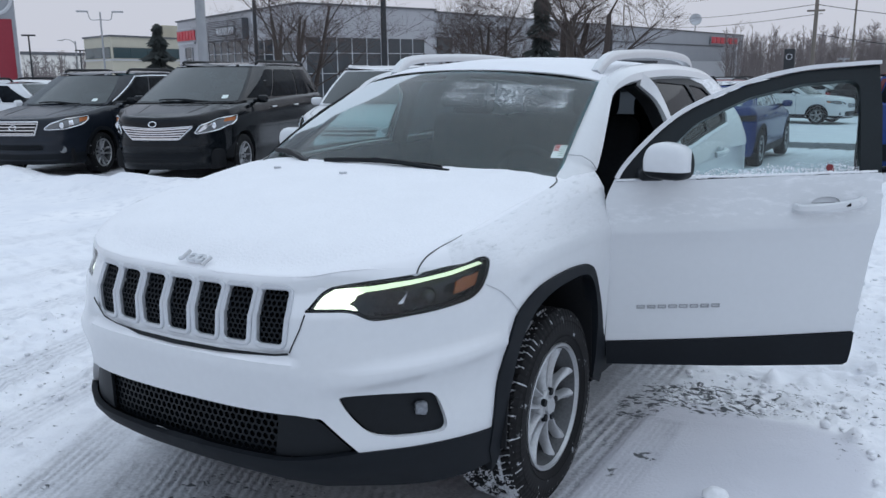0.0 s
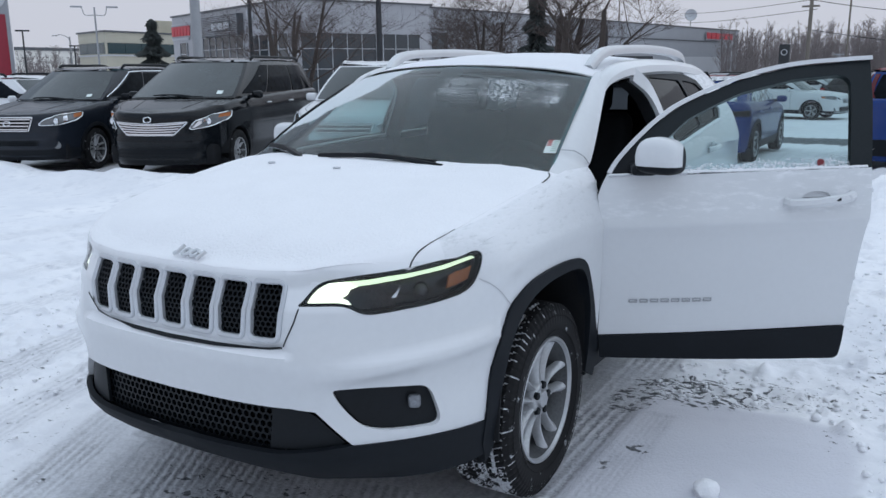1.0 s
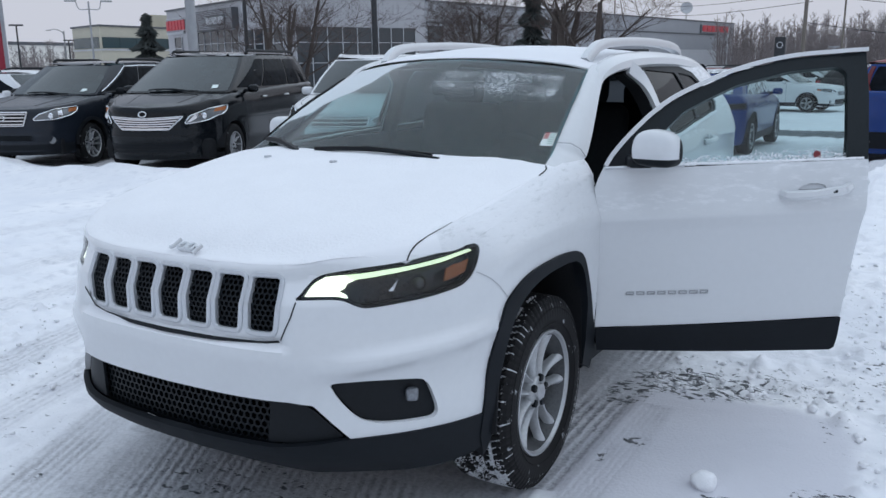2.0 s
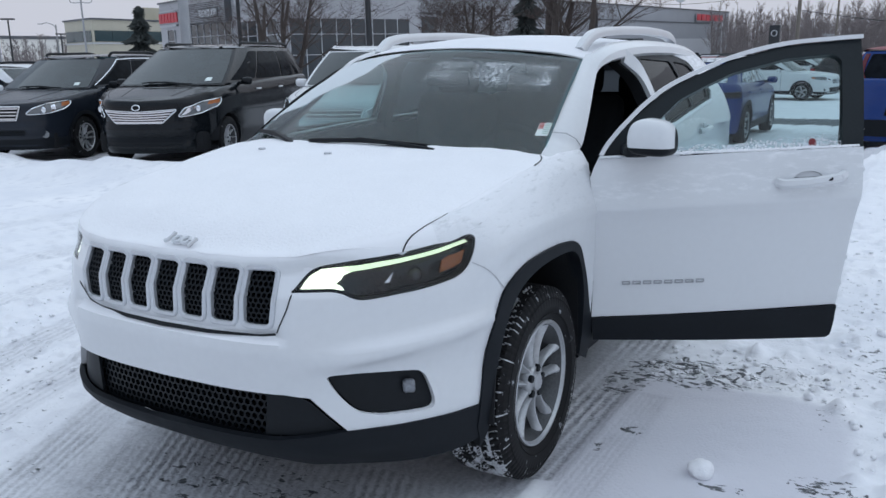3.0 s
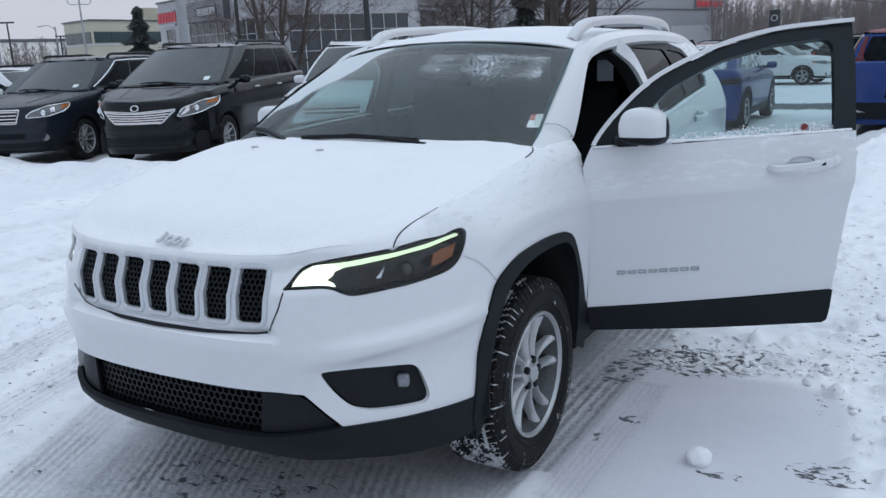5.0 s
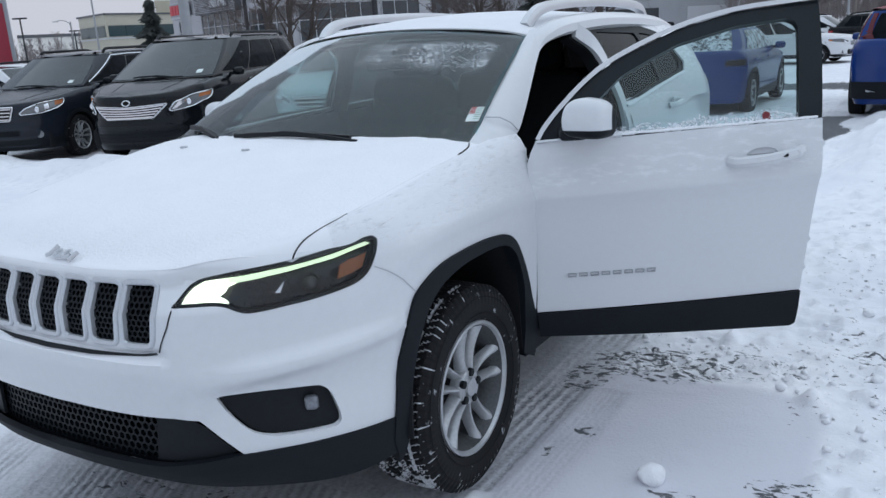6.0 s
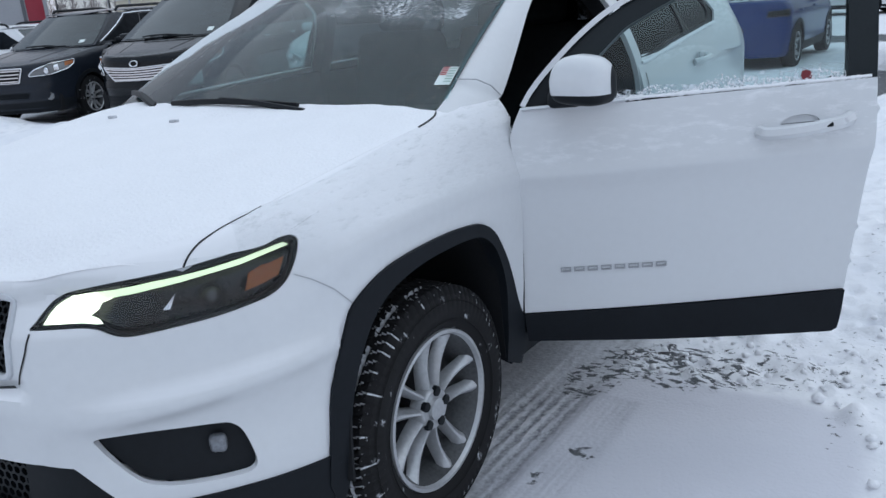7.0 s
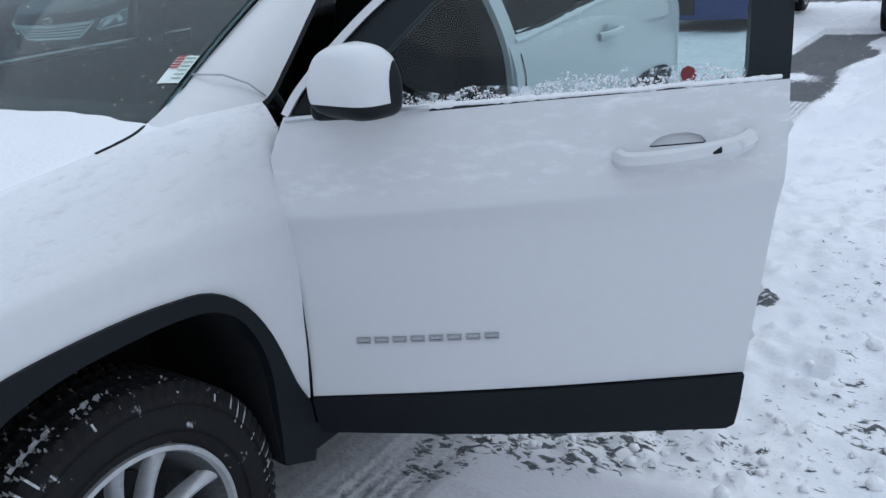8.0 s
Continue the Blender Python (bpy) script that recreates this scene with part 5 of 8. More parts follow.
        for g in (g1, g2):
            B("rear_window", from_cdt(g, [], side_fn(-0.008), 0.08), TINTED, "dark privacy glass")
        B("window_snow", sweep([side_fn(0.010)(y, 1.158 + 0.078 * (y - 1.53) + 0.004 * noise.noise(Vector((y * 12, 1, 0)))) for y in np.linspace(1.55, 2.66, 40)], circle(0.014, 7), scales=[0.5 + 1.0 * abs(noise.noise(Vector((k * 0.31, 4, 0)))) for k in range(40)]), SNOW, "snow along the window ledge")
        cp = [tuple(p) for p in smooth_line([(sg * 0.885, 1.53, 0.44), (sg * 0.900, 1.53, 0.9), (sg * 0.888, 1.53, 1.14), (sg * 0.812, 1.515, 1.34), (sg * 0.757, 1.47, 1.46), (sg * 0.715, 1.36, 1.53)], 5)]
        B("centre_pillar", sweep(cp, [(-0.035, -0.01), (-0.035, 0.01), (0.035, 0.01), (0.035, -0.01)], up=(sg, 0, 0)), PAINT, "white centre pillar")
        B("pillar_lining", sweep([(x - sg * 0.045, y, z) for x, y, z in cp], [(-0.045, -0.03), (-0.045, 0.03), (0.03, 0.03), (0.03, -0.03)], up=(sg, 0, 0)), DARK)
        if sg < 0:
            fpoly = [(0.40, 1.15), (1.50, 1.16), (1.50, 1.54), (1.15, 1.535), (0.95, 1.48), (0.66, 1.33)]
            gp = rounded([(0.58, 1.19), (1.46, 1.19), (1.46, 1.50), (1.15, 1.495), (0.98, 1.45), (0.72, 1.31)], 0.03)
            B("window_frame", thicken(from_cdt(list(reversed(fpoly)), [gp], side_fn(0.0), 0.05), 0.01), BLACK)
            B("side_window", from_cdt(gp, [], side_fn(-0.006), 0.08), SIDE_GLASS, "clear side window").visible_shadow = False
    B("tailgate", grid_sheet(16, 12, lambda a, b: Vector(((2 * a - 1) * mixed(0.80, 0.66, b), mixed(3.60, 3.22, b) + 0.05 - 0.12 * (2 * a - 1) ** 2, mixed(1.12, 1.53, b)))), TINTED, "tailgate with dark rear glass")

    # cabin
    B("dashboard", sweep([(-0.74, 0.55, 0.98), (-0.4, 0.52, 1.00), (0.0, 0.50, 1.01), (0.4, 0.52, 1.01), (0.74, 0.55, 0.98)], [(-0.30, -0.12), (-0.28, 0.03), (-0.1, 0.06), (0.18, 0.05), (0.25, -0.05), (0.2, -0.35), (-0.2, -0.35)], up=(0, 0, 1)), DARK, "black dashboard")
    for x in (-0.38, 0.38):
        st = B("front_seat", rbox((0.52, 0.52, 0.16), (x, 1.25, 0.68), 0.06, 3), SEAT, "black cloth front seat")
        B("seat_back", rbox((0.50, 0.15, 0.64), (x, 1.58, 1.02), 0.06, 3, pose(0, 0, 0, -14)), SEAT, "", st)
        B("headrest", rbox((0.26, 0.10, 0.18), (x, 1.66, 1.42), 0.045, 3, pose(0, 0, 0, -10)), SEAT, "", st)
    st = B("rear_seat", rbox((1.25, 0.5, 0.16), (0, 2.25, 0.70), 0.06, 3), SEAT, "black cloth rear bench")
    B("seat_back", rbox((1.25, 0.15, 0.6), (0, 2.55, 1.0), 0.06, 3, pose(0, 0, 0, -14)), SEAT, "", st)
    for x in (-0.4, 0.0, 0.4):
        B("headrest", rbox((0.24, 0.09, 0.15), (x, 2.63, 1.34), 0.04, 3), SEAT, "", st)
    ring = revolve([(0.016 * math.cos(t), 0.185 + 0.016 * math.sin(t)) for t in np.linspace(0, 2 * math.pi, 9)], 40)
    tilt = pose(0.38, 0.83, 1.06, 0, 25, -90)
    bmesh.ops.transform(ring, matrix=tilt, verts=ring.verts)
    sw = B("steering_wheel", ring, DARK, "black steering wheel")
    sp = merge(*[rbox((0.02, 0.34, 0.05), (0, 0, 0), 0.008), rbox((0.05, 0.12, 0.14), (0, 0, 0), 0.02), rbox((0.02, 0.04, 0.18), (0, 0, -0.09), 0.008)])
    bmesh.ops.transform(sp, matrix=tilt, verts=sp.verts)
    B("wheel_spokes", sp, DARK, "", sw)
    B("rear_view_mirror", rbox((0.24, 0.03, 0.07), (0, 0.86, 1.44), 0.015, 2), BLACK, "black rear-view mirror")
    B("headlining", grid_sheet(10, 10, lambda a, b: roof(0.03 + 0.94 * a, 0.02 + 0.96 * b, -0.03)), DARK)
    B("inner_trim", rbox((0.04, 1.6, 0.7), (-0.84, 2.35, 0.8), 0.01), DARK)
    B("inner_trim", rbox((0.04, 1.6, 0.7), (0.84, 2.35, 0.8), 0.01), DARK)
    B("inner_trim", rbox((0.05, 1.05, 0.72), (-0.84, 0.98, 0.8), 0.01), DARK)
    B("firewall", rbox((1.55, 0.05, 0.75), (0, 0.47, 0.75), 0.01), DARK)
    B("door_jamb", sweep([(0.85, 0.475, 0.40), (0.86, 0.47, 0.8), (0.845, 0.475, 1.0), (0.835, 0.485, 1.06)], [(-0.03, -0.05), (-0.03, 0.05), (0.03, 0.05), (0.03, -0.05)], up=(1, 0, 0)), BLACK, "black door seal")
    for z in (0.62, 0.93):
        B("door_hinge", rbox((0.05, 0.09, 0.06), (0.865, 0.47, z), 0.01), BLACK)

    # mirror on the closed side
    B("side_mirror", rbox((0.19, 0.13, 0.13), (-0.985, 0.76, 1.225), 0.05, 4), PAINT, "white door mirror")
    B("mirror_arm", rbox((0.14, 0.06, 0.05), (-0.90, 0.79, 1.16), 0.02), BLACK)

    # wheels
    for x, y in ((0.780, -0.058), (0.765, 2.71)):
        alloy_wheel(car, (x, y, 0.362), 0.364, 0.25, 0.227, 5, True, y < 0.0)
        alloy_wheel(car, (-x, y, 0.362), 0.364, 0.25, 0.227, 5, True, False, outside=-1)
    open_door(car)
    return car


DOOR = Matrix.Translation((0.905, 0.446, 0)) @ Matrix(((0.438, 0.899, 0, 0), (-0.899, 0.438, 0, 0), (0, 0, 1, 0), (0, 0, 0, 1)))
door_n = lerp_table([(0.34, -0.03), (0.37, -0.012), (0.45, 0.004), (0.52, -0.004), (0.62, -0.004), (0.70, -0.001), (0.78, 0.005), (0.85, 0.013), (0.90, 0.022), (0.944, 0.0365), (0.951, 0.040), (0.958, 0.0395), (0.99, 0.033), (1.06, 0.014), (1.12, 0.0), (1.15, -0.006), (1.20, -0.025), (1.58, -0.215)])


def on_door(u, z, out=0.0):
    """A place on the open door: u from the hinge edge along it, z up, out from its skin. Local x is the outward side."""
    tilt = 0.046 * (u - 0.42) * ease((z - 0.66) / 0.2) * ease((1.13 - z) / 0.12)
    return DOOR @ Vector((door_n(z - tilt) + 0.014 * math.sin(math.pi * min(1, max(0, u))) + out, u, z))


def open_door(car):
    P = lambda name, bm, m, parent, label="": part(name, bm, m, parent, label)
    skin = [(-0.002, 0.474), (0.30, 0.490), (0.65, 0.510), (0.988, 0.530), (1.012, 0.75), (1.030, 0.95), (1.040, 1.06), (1.045, 1.172), (0.78, 1.163), (0.55, 1.156), (0.33, 1.146), (0.10, 1.140), (0.016, 1.146), (-0.006, 1.10), (-0.020, 1.06), (-0.010, 0.98), (-0.003, 0.90), (0.0, 0.7)]
    dish = rounded([(0.768, 1.056), (0.885, 1.060), (0.876, 1.074), (0.850, 1.082), (0.810, 1.080), (0.785, 1.071)], 0.015)
    D = P("open_door", thicken(from_cdt(skin, [dish], on_door, 0.03, rows=[*np.arange(0.50, 0.90, 0.03), *np.arange(0.905, 0.995, 0.006), *np.arange(1.0, 1.16, 0.03)]), 0.02), PAINT_DOOR, car, "white driver door standing open")
    clad = [(0.006, 0.372), (0.5, 0.378), (0.955, 0.388), (0.972, 0.40), (0.988, 0.527), (0.65, 0.507), (0.30, 0.487), (-0.002, 0.471)]
    P("door_cladding", thicken(from_cdt(clad, [], lambda u, v: on_door(u, v, 0.010), 0.04), 0.03), CLAD, D, "dark plastic door cladding")
    top = [(0.030, 1.150), (0.080, 1.212), (0.131, 1.268), (0.23, 1.355), (0.34, 1.423), (0.558, 1.512), (0.775, 1.562), (0.99, 1.580), (1.082, 1.585), (1.075, 1.42), (1.055, 1.25), (1.045, 1.172), (0.78, 1.161), (0.55, 1.154), (0.33, 1.144), (0.10, 1.140)]
    pane = rounded([(0.16, 1.155), (0.175, 1.20), (0.256, 1.282), (0.343, 1.360), (0.453, 1.414), (0.561, 1.461), (0.778, 1.512), (0.965, 1.527), (0.998, 1.505), (0.990, 1.40), (0.964, 1.174), (0.78, 1.163), (0.55, 1.156), (0.33, 1.147)], 0.02, 3)
    P("window_frame", thicken(from_cdt(top, [pane], lambda u, v: on_door(u, v, -0.004), 0.03), 0.03), DOOR_FRAME, D, "glossy black window frame")
    P("window_pane", from_cdt(pane, [], lambda u, v: on_door(u, v, -0.018), 0.04), SIDE_GLASS, D, "clear door glass with snow along its edge").visible_shadow = False
    P("edge_frost", from_cdt([(0.19, 1.158), (0.20, 1.205), (0.24, 1.19), (0.30, 1.186), (0.36, 1.176), (0.42, 1.190), (0.55, 1.182), (0.62, 1.196), (0.68, 1.192), (0.74, 1.212), (0.80, 1.203), (0.90, 1.222), (0.96, 1.215), (0.965, 1.176), (0.78, 1.165), (0.55, 1.158), (0.33, 1.149)], [], lambda u, v: on_door(u, v, -0.013), 0.03), EDGE_FROST, D, "snow crystals on the glass").visible_shadow = False
    # crystals and crumbs of snow heaped against the foot of the glass
    rnd = random.Random(41)
    verts, faces = [], []
    while len(verts) < 6 * 1300:
        u = rnd.uniform(0.19, 0.975)
        heap = 0.008 + 0.050 * max(0.0, 0.12 + noise.noise(Vector((u * 11, 0.3, 5)))) + (0.010 if 0.60 < u < 0.82 else 0.0)
        c = on_door(u, 1.147 + 0.029 * u + heap * rnd.random() ** 1.4, -0.010)
        r = rnd.uniform(0.0012, 0.0034) * (0.6 + 0.6 * rnd.random())
        k = len(verts)
        verts += [c + DOOR.to_3x3() @ Vector(d) * r * rnd.uniform(0.5, 1.3) for d in ((1, 0, 0), (-1, 0, 0), (0, 1, 0), (0, -1, 0), (0, 0, 1), (0, 0, -1))]
        faces += [(k + a, k + b, k + c_) for a, b, c_ in ((0, 2, 4), (2, 1, 4), (1, 3, 4), (3, 0, 4), (2, 0, 5), (1, 2, 5), (3, 1, 5), (0, 3, 5))]
    me = bpy.data.meshes.new("snow_drift")
    me.from_pydata([tuple(v) for v in verts], [], faces)
    gb = bmesh.new()
    gb.from_mesh(me)
    bpy.data.meshes.remove(me)
    tagged(P("snow_drift", gb, SNOW, D), "crumbs of snow at the foot of the glass", kind="stuff")
    line = smooth_line([(0.022, 1.150), (0.055, 1.20), (0.125, 1.275), (0.226, 1.364), (0.337, 1.433), (0.556, 1.522), (0.775, 1.572), (0.99, 1.590), (1.083, 1.595)], 6)
    P("bright_trim", sweep([on_door(u, v, 0.005) for u, v in line], [(-0.008, -0.009), (-0.008, 0.009), (0.008, 0.009), (0.008, -0.009)], up=(0.4, -0.9, 0)), TRIM_PALE, D, "pale window trim")
    P("belt_trim", sweep([on_door(u, 1.141 + 0.028 * u + 0.004 * math.sin(3 * u), 0.006) for u in np.linspace(0.02, 0.33, 8)], circle(0.007, 6)), SILVER, D, "bright belt trim")
    P("belt_snow", sweep([on_door(u, 1.146 + 0.029 * u + 0.003 * noise.noise(Vector((u * 14, 0, 0))), -0.004) for u in np.linspace(0.24, 1.03, 90)], circle(0.010, 7), scales=[0.45 + 0.9 * abs(noise.noise(Vector((u * 0.37, 3, 0)))) for u in range(90)]), SNOW, D, "strip of snow on the door's belt line")
    P("inner_panel", merge(prism([(0.01, 0.38), (0.97, 0.40), (1.03, 1.15), (0.03, 1.13)], lambda u, v, w: DOOR @ Vector((-0.03 - w, u, v)), 0.10), rbox((0.09, 0.5, 0.05), tuple(DOOR @ Vector((-0.16, 0.55, 0.86))), 0.02, 2, DOOR.to_3x3().to_4x4())), DARK, D, "black inner door trim")
    # handle
    P("handle_cup", from_cdt(dish, [], lambda u, v: on_door(u, v, -0.011), 0.02), PAINT_SHADE, D, "recess behind the handle")
    hp = smooth_line([(0.708, 1.040, 0.004), (0.73, 1.037, 0.028), (0.80, 1.043, 0.046), (0.87, 1.052, 0.048), (0.93, 1.060, 0.040), (0.962, 1.066, 0.018), (0.967, 1.067, 0.002)], 5)
    P("door_handle", sweep([on_door(u, v, o) for u, v, o in hp], [(-0.012, -0.014), (-0.019, -0.002), (-0.014, 0.012), (0.004, 0.015), (0.017, 0.006), (0.014, -0.012)], up=(0.44, -0.9, 0)), PAINT, D, "white pull handle")
    P("lock", prism(rounded([(0.884, 1.052), (0.902, 1.054), (0.902, 1.066), (0.884, 1.064)], 0.004), lambda u, v, w: on_door(u, v, 0.058 + w), 0.004), BLACK, D, "black handle sensor")
    b = revolve([(0.0, 0.0115), (0.004, 0.0105), (0.005, 0.0)], 16)
    bmesh.ops.transform(b, matrix=Matrix.Translation(on_door(0.937, 1.063, 0.048)) @ DOOR.to_3x3().to_4x4(), verts=b.verts)
    P("key_cap", b, SILVER, D, "round lock cap")
    # model badge on the lower door, as plain strokes
    for i in range(8):
        u0 = 0.120 + 0.0425 * i
        zc = 0.621 + 0.0125 * i / 7
        pts = [(u0, zc - 0.0075), (u0 + 0.033, zc - 0.0065), (u0 + 0.033, zc + 0.0085), (u0, zc + 0.0075)]
        hole = [(u0 + 0.004, zc - 0.004), (u0 + 0.029, zc - 0.003), (u0 + 0.029, zc + 0.005), (u0 + 0.004, zc + 0.004)]
        P("badge_stroke", thicken(from_cdt(pts, [hole], lambda u, v: on_door(u, v, 0.005), 0.02), 0.005), BADGE, D)
    # round red tag on the pane
    P("red_tag", prism([(0.852 + 0.016 * math.cos(t), 1.189 + 0.016 * math.sin(t)) for t in np.arange(8) * math.pi / 4], lambda u, v, w: on_door(u, v, -0.012 + w), 0.003), RED_TAG, D, "red octagonal sticker")
    # mirror
    cap = bmesh.new()
    bmesh.ops.create_cube(cap, size=1)
    bmesh.ops.subdivide_edges(cap, edges=cap.edges, cuts=9, use_grid_fill=True)
    long_ax, thin_ax = Vector((0.98, -0.20, 0)), Vector((0.20, 0.98, 0))
    for v in cap.verts:
        c = v.co * 2
        e = 4.0
        c = c / ((abs(c.x) ** e + abs(c.y) ** e + abs(c.z) ** e) ** (1 / e))
        up = max(0.0, c.z)
        a = c.x * (0.066 if c.x < 0 else 0.110) * (1 - 0.16 * up * up)
        t = c.y * (0.085 if c.y < 0 else 0.045) * (1 - 0.25 * up) * (1 - 0.12 * c.x)
        z = c.z * (0.074 if c.z > 0 else 0.068) - 0.012 * max(0.0, -c.x) * up - 0.006 * c.x
        v.co = Vector((1.118, 0.465, 1.228)) + long_ax * a + thin_ax * t + Vector((0, 0, z))
    eye = Vector((1.118, 0.465, 1.228))
    cuts = ((Vector((0, 0, 1.193)), Vector((0, 0, -1))), (eye + thin_ax * 0.033, thin_ax), (eye + long_ax * 0.104, long_ax * 0.9 + thin_ax * 0.43))
    for co, no in cuts:
        bmesh.ops.bisect_plane(cap, geom=cap.verts[:] + cap.edges[:] + cap.faces[:], plane_co=co, plane_no=no, dist=1e-5)
    for f in cap.faces:
        m_ = f.calc_center_median()
        f.material_index = 1 if any((m_ - co).dot(no) > 0 for co, no in cuts) else 0
    bmesh.ops.recalc_face_normals(cap, faces=cap.faces)
    M = P("side_mirror", cap, PAINT, D, "white mirror cap with black lower shell")
    M.data.materials.append(BLACK)
    P("mirror_arm", rbox((0.12, 0.10, 0.045), tuple(DOOR @ Vector((0.03, 0.15, 1.172))), 0.018, 3, DOOR.to_3x3().to_4x4()), BLACK, D, "black mirror foot")
    P("mirror_sail", from_cdt([(0.035, 1.150), (0.075, 1.205), (0.126, 1.262), (0.165, 1.24), (0.165, 1.155)], [], lambda u, v: on_door(u, v, 0.002), 0.03), BLACK, D, "black mirror corner panel")


PAINT_DOOR = patched(mat("white_door_paint", (0.64, 0.655, 0.675), 0.3, vary=0.02, scale=2.0, fine=40, coat=0.6), SNOW_RGB, 0.9, 0.50, 0.72, 14, stretch=(1, 1, 3.5), up=(0.18, 0.30), bump=0.4)
DOOR_FRAME = mat("glossy_black_frame", (0.009, 0.013, 0.016), 0.3, vary=0.2, spec=0.22)
SEAM_GREY = mat("dusty_seam", (0.40, 0.41, 0.43), 0.8, vary=0.2)
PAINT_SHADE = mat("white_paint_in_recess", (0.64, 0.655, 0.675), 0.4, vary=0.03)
TRIM_PALE = mat("pale_window_trim", (0.70, 0.71, 0.73), 0.35, 0.2, vary=0.05)
BADGE = mat("satin_badge", (0.36, 0.37, 0.39), 0.4, 0.5, vary=0.05)
RED_TAG = mat("red_sticker", (0.16, 0.010, 0.016), 0.5, vary=0.1)
STICKER_PALE = mat("pale_sticker", (0.72, 0.80, 0.78), 0.6, vary=0.06)
STICKER_GREEN = mat("sticker_print", (0.22, 0.36, 0.30), 0.6, vary=0.1)
FOG_GLASS = mat("fog_lamp_glass", (0.20, 0.21, 0.23), 0.15, 0.5, vary=0.35, scale=60, fine=200)
GRILLE_SILVER = mat("frosted_silver_ring", (0.54, 0.56, 0.59), 0.35, 0.5, vary=0.06)
SCREEN_FROST = covered_glass("frosted_screen", (0.74, 0.79, 0.82), 150, (0.5, 1, 1.6))
LAMP_DARK = mat("dark_lamp_glass", (0.03, 0.033, 0.037), 0.08, vary=0.1, coat=0.8)
LAMP_STEP = mat("dark_reflector", (0.012, 0.015, 0.018), 0.2, 0.2, vary=0.1)
EDGE_FROST = frosted(glass("edge_frost_glass", (1, 1, 1)), 0.50, 0.60, 34, color=(0.60, 0.66, 0.70))
build_suv()


# snow lying on the SUV
snow_edge = lerp_table([(-1.0, 0.42), (-0.82, 0.36), (-0.73, 0.22), (-0.64, 0.60), (-0.56, 0.86), (-0.48, 1.0), (1.0, 1.02)])


def hood_snow():
    rim, sn = [], SUV.sx(0.728)
    s1 = SUV.sy(0.20)
    for s in np.linspace(-s1, s1, 200):
        x, y, nx, ny = SUV.at(s)
        r = SUV.rim(s)[2] * snow_edge(y) + (0.006 if y < -0.85 else 0.002) * bump_noise(s, 0, 9.0)
        x, y = x - nx * r, y - ny * r
        rim.append((x if s >= 0 else -x, y))
    edge = np.array(rim)
    back = [(x, 0.150 + 0.085 * (x / 0.78) ** 2 + 0.012 * bump_noise(x, 0, 22.0)) for x in np.linspace(rim[-1][0], rim[0][0], 90)][1:-1]

    def fn(x, y):
        d = float(np.sqrt(np.min((edge[:, 0] - x) ** 2 + (edge[:, 1] - y) ** 2)))
        k = ease(d / 0.16)
        return Vector((x, y, suv_top(x, y) - 0.003 * (1 - ease(d / 0.03)) + k * (0.011 + 0.0035 * bump_noise(x, y, 5, 1) + 0.0022 * bump_noise(x, y, 22, 2))))

    ob = part("hood_snow", from_cdt(rim + back, [], fn, 0.022), SNOW)
    tagged(ob, "thin layer of fresh snow on the SUV's hood", "snow", kind="stuff")
    for x, y in ((-0.43, -0.02), (-0.03, -0.08)):
        bm = rbox((0.032, 0.014, 0.009), (0, 0, 0), 0.004)
        o = part("snow_clump", bm, DIRTY_SNOW)
        o.matrix_basis = pose(x, y, suv_deck(x, y) + 0.014, 0, 0, 25)
        tagged(o, "small grey snow clump lying on the hood", "snow clump", "snow clumps")


DIRTY_SNOW = mat("dirty_snow", (0.55, 0.56, 0.59), 0.9, vary=0.3, fine=200, bump=0.6)
hood_snow()


def roof_snow():
    mid = lerp_table([(0.84, 1.578), (1.1, 1.605), (1.5, 1.628), (2.0, 1.630), (2.5, 1.612), (2.9, 1.58), (3.2, 1.535), (3.3, 1.50)])

    def fn(a, b):
        p = (2 * a - 1) * 0.985
        y = mixed(0.87 + 0.135 * p * p, 3.15, b)
        k = ease(min(a, 1 - a) * 14) * ease(b * 12)
        return Vector((0.655 * p, y, mid(y) - 0.058 * p * p - 0.02 * p ** 8 + 0.003 + 0.016 * k + 0.004 * bump_noise(p, y, 4, 3) * k))

    tagged(part("roof_snow", grid_sheet(60, 90, fn), SNOW), "thin layer of fresh snow on the SUV's roof", "snow", kind="stuff")


roof_snow()


# ---- bearings from the walk's start ----
EYE0 = (2.02, -2.74)


def ray_to(px, dist):
    """A spot on the lot at a bearing given by a tangent offset from the first view's axis, at a distance."""
    ang = radians(30.9) - math.atan((px - 780.5) * 0.978 / 1471.0)
    return EYE0[0] - dist * math.sin(ang), EYE0[1] + dist * math.cos(ang)


# ---- other vehicles ----
def car_paint(name, rgb, rough=0.22, dirt=0.1, spec=0.4):
    return mat(name, rgb, rough, vary=dirt, scale=3.0, fine=60, spec=spec)


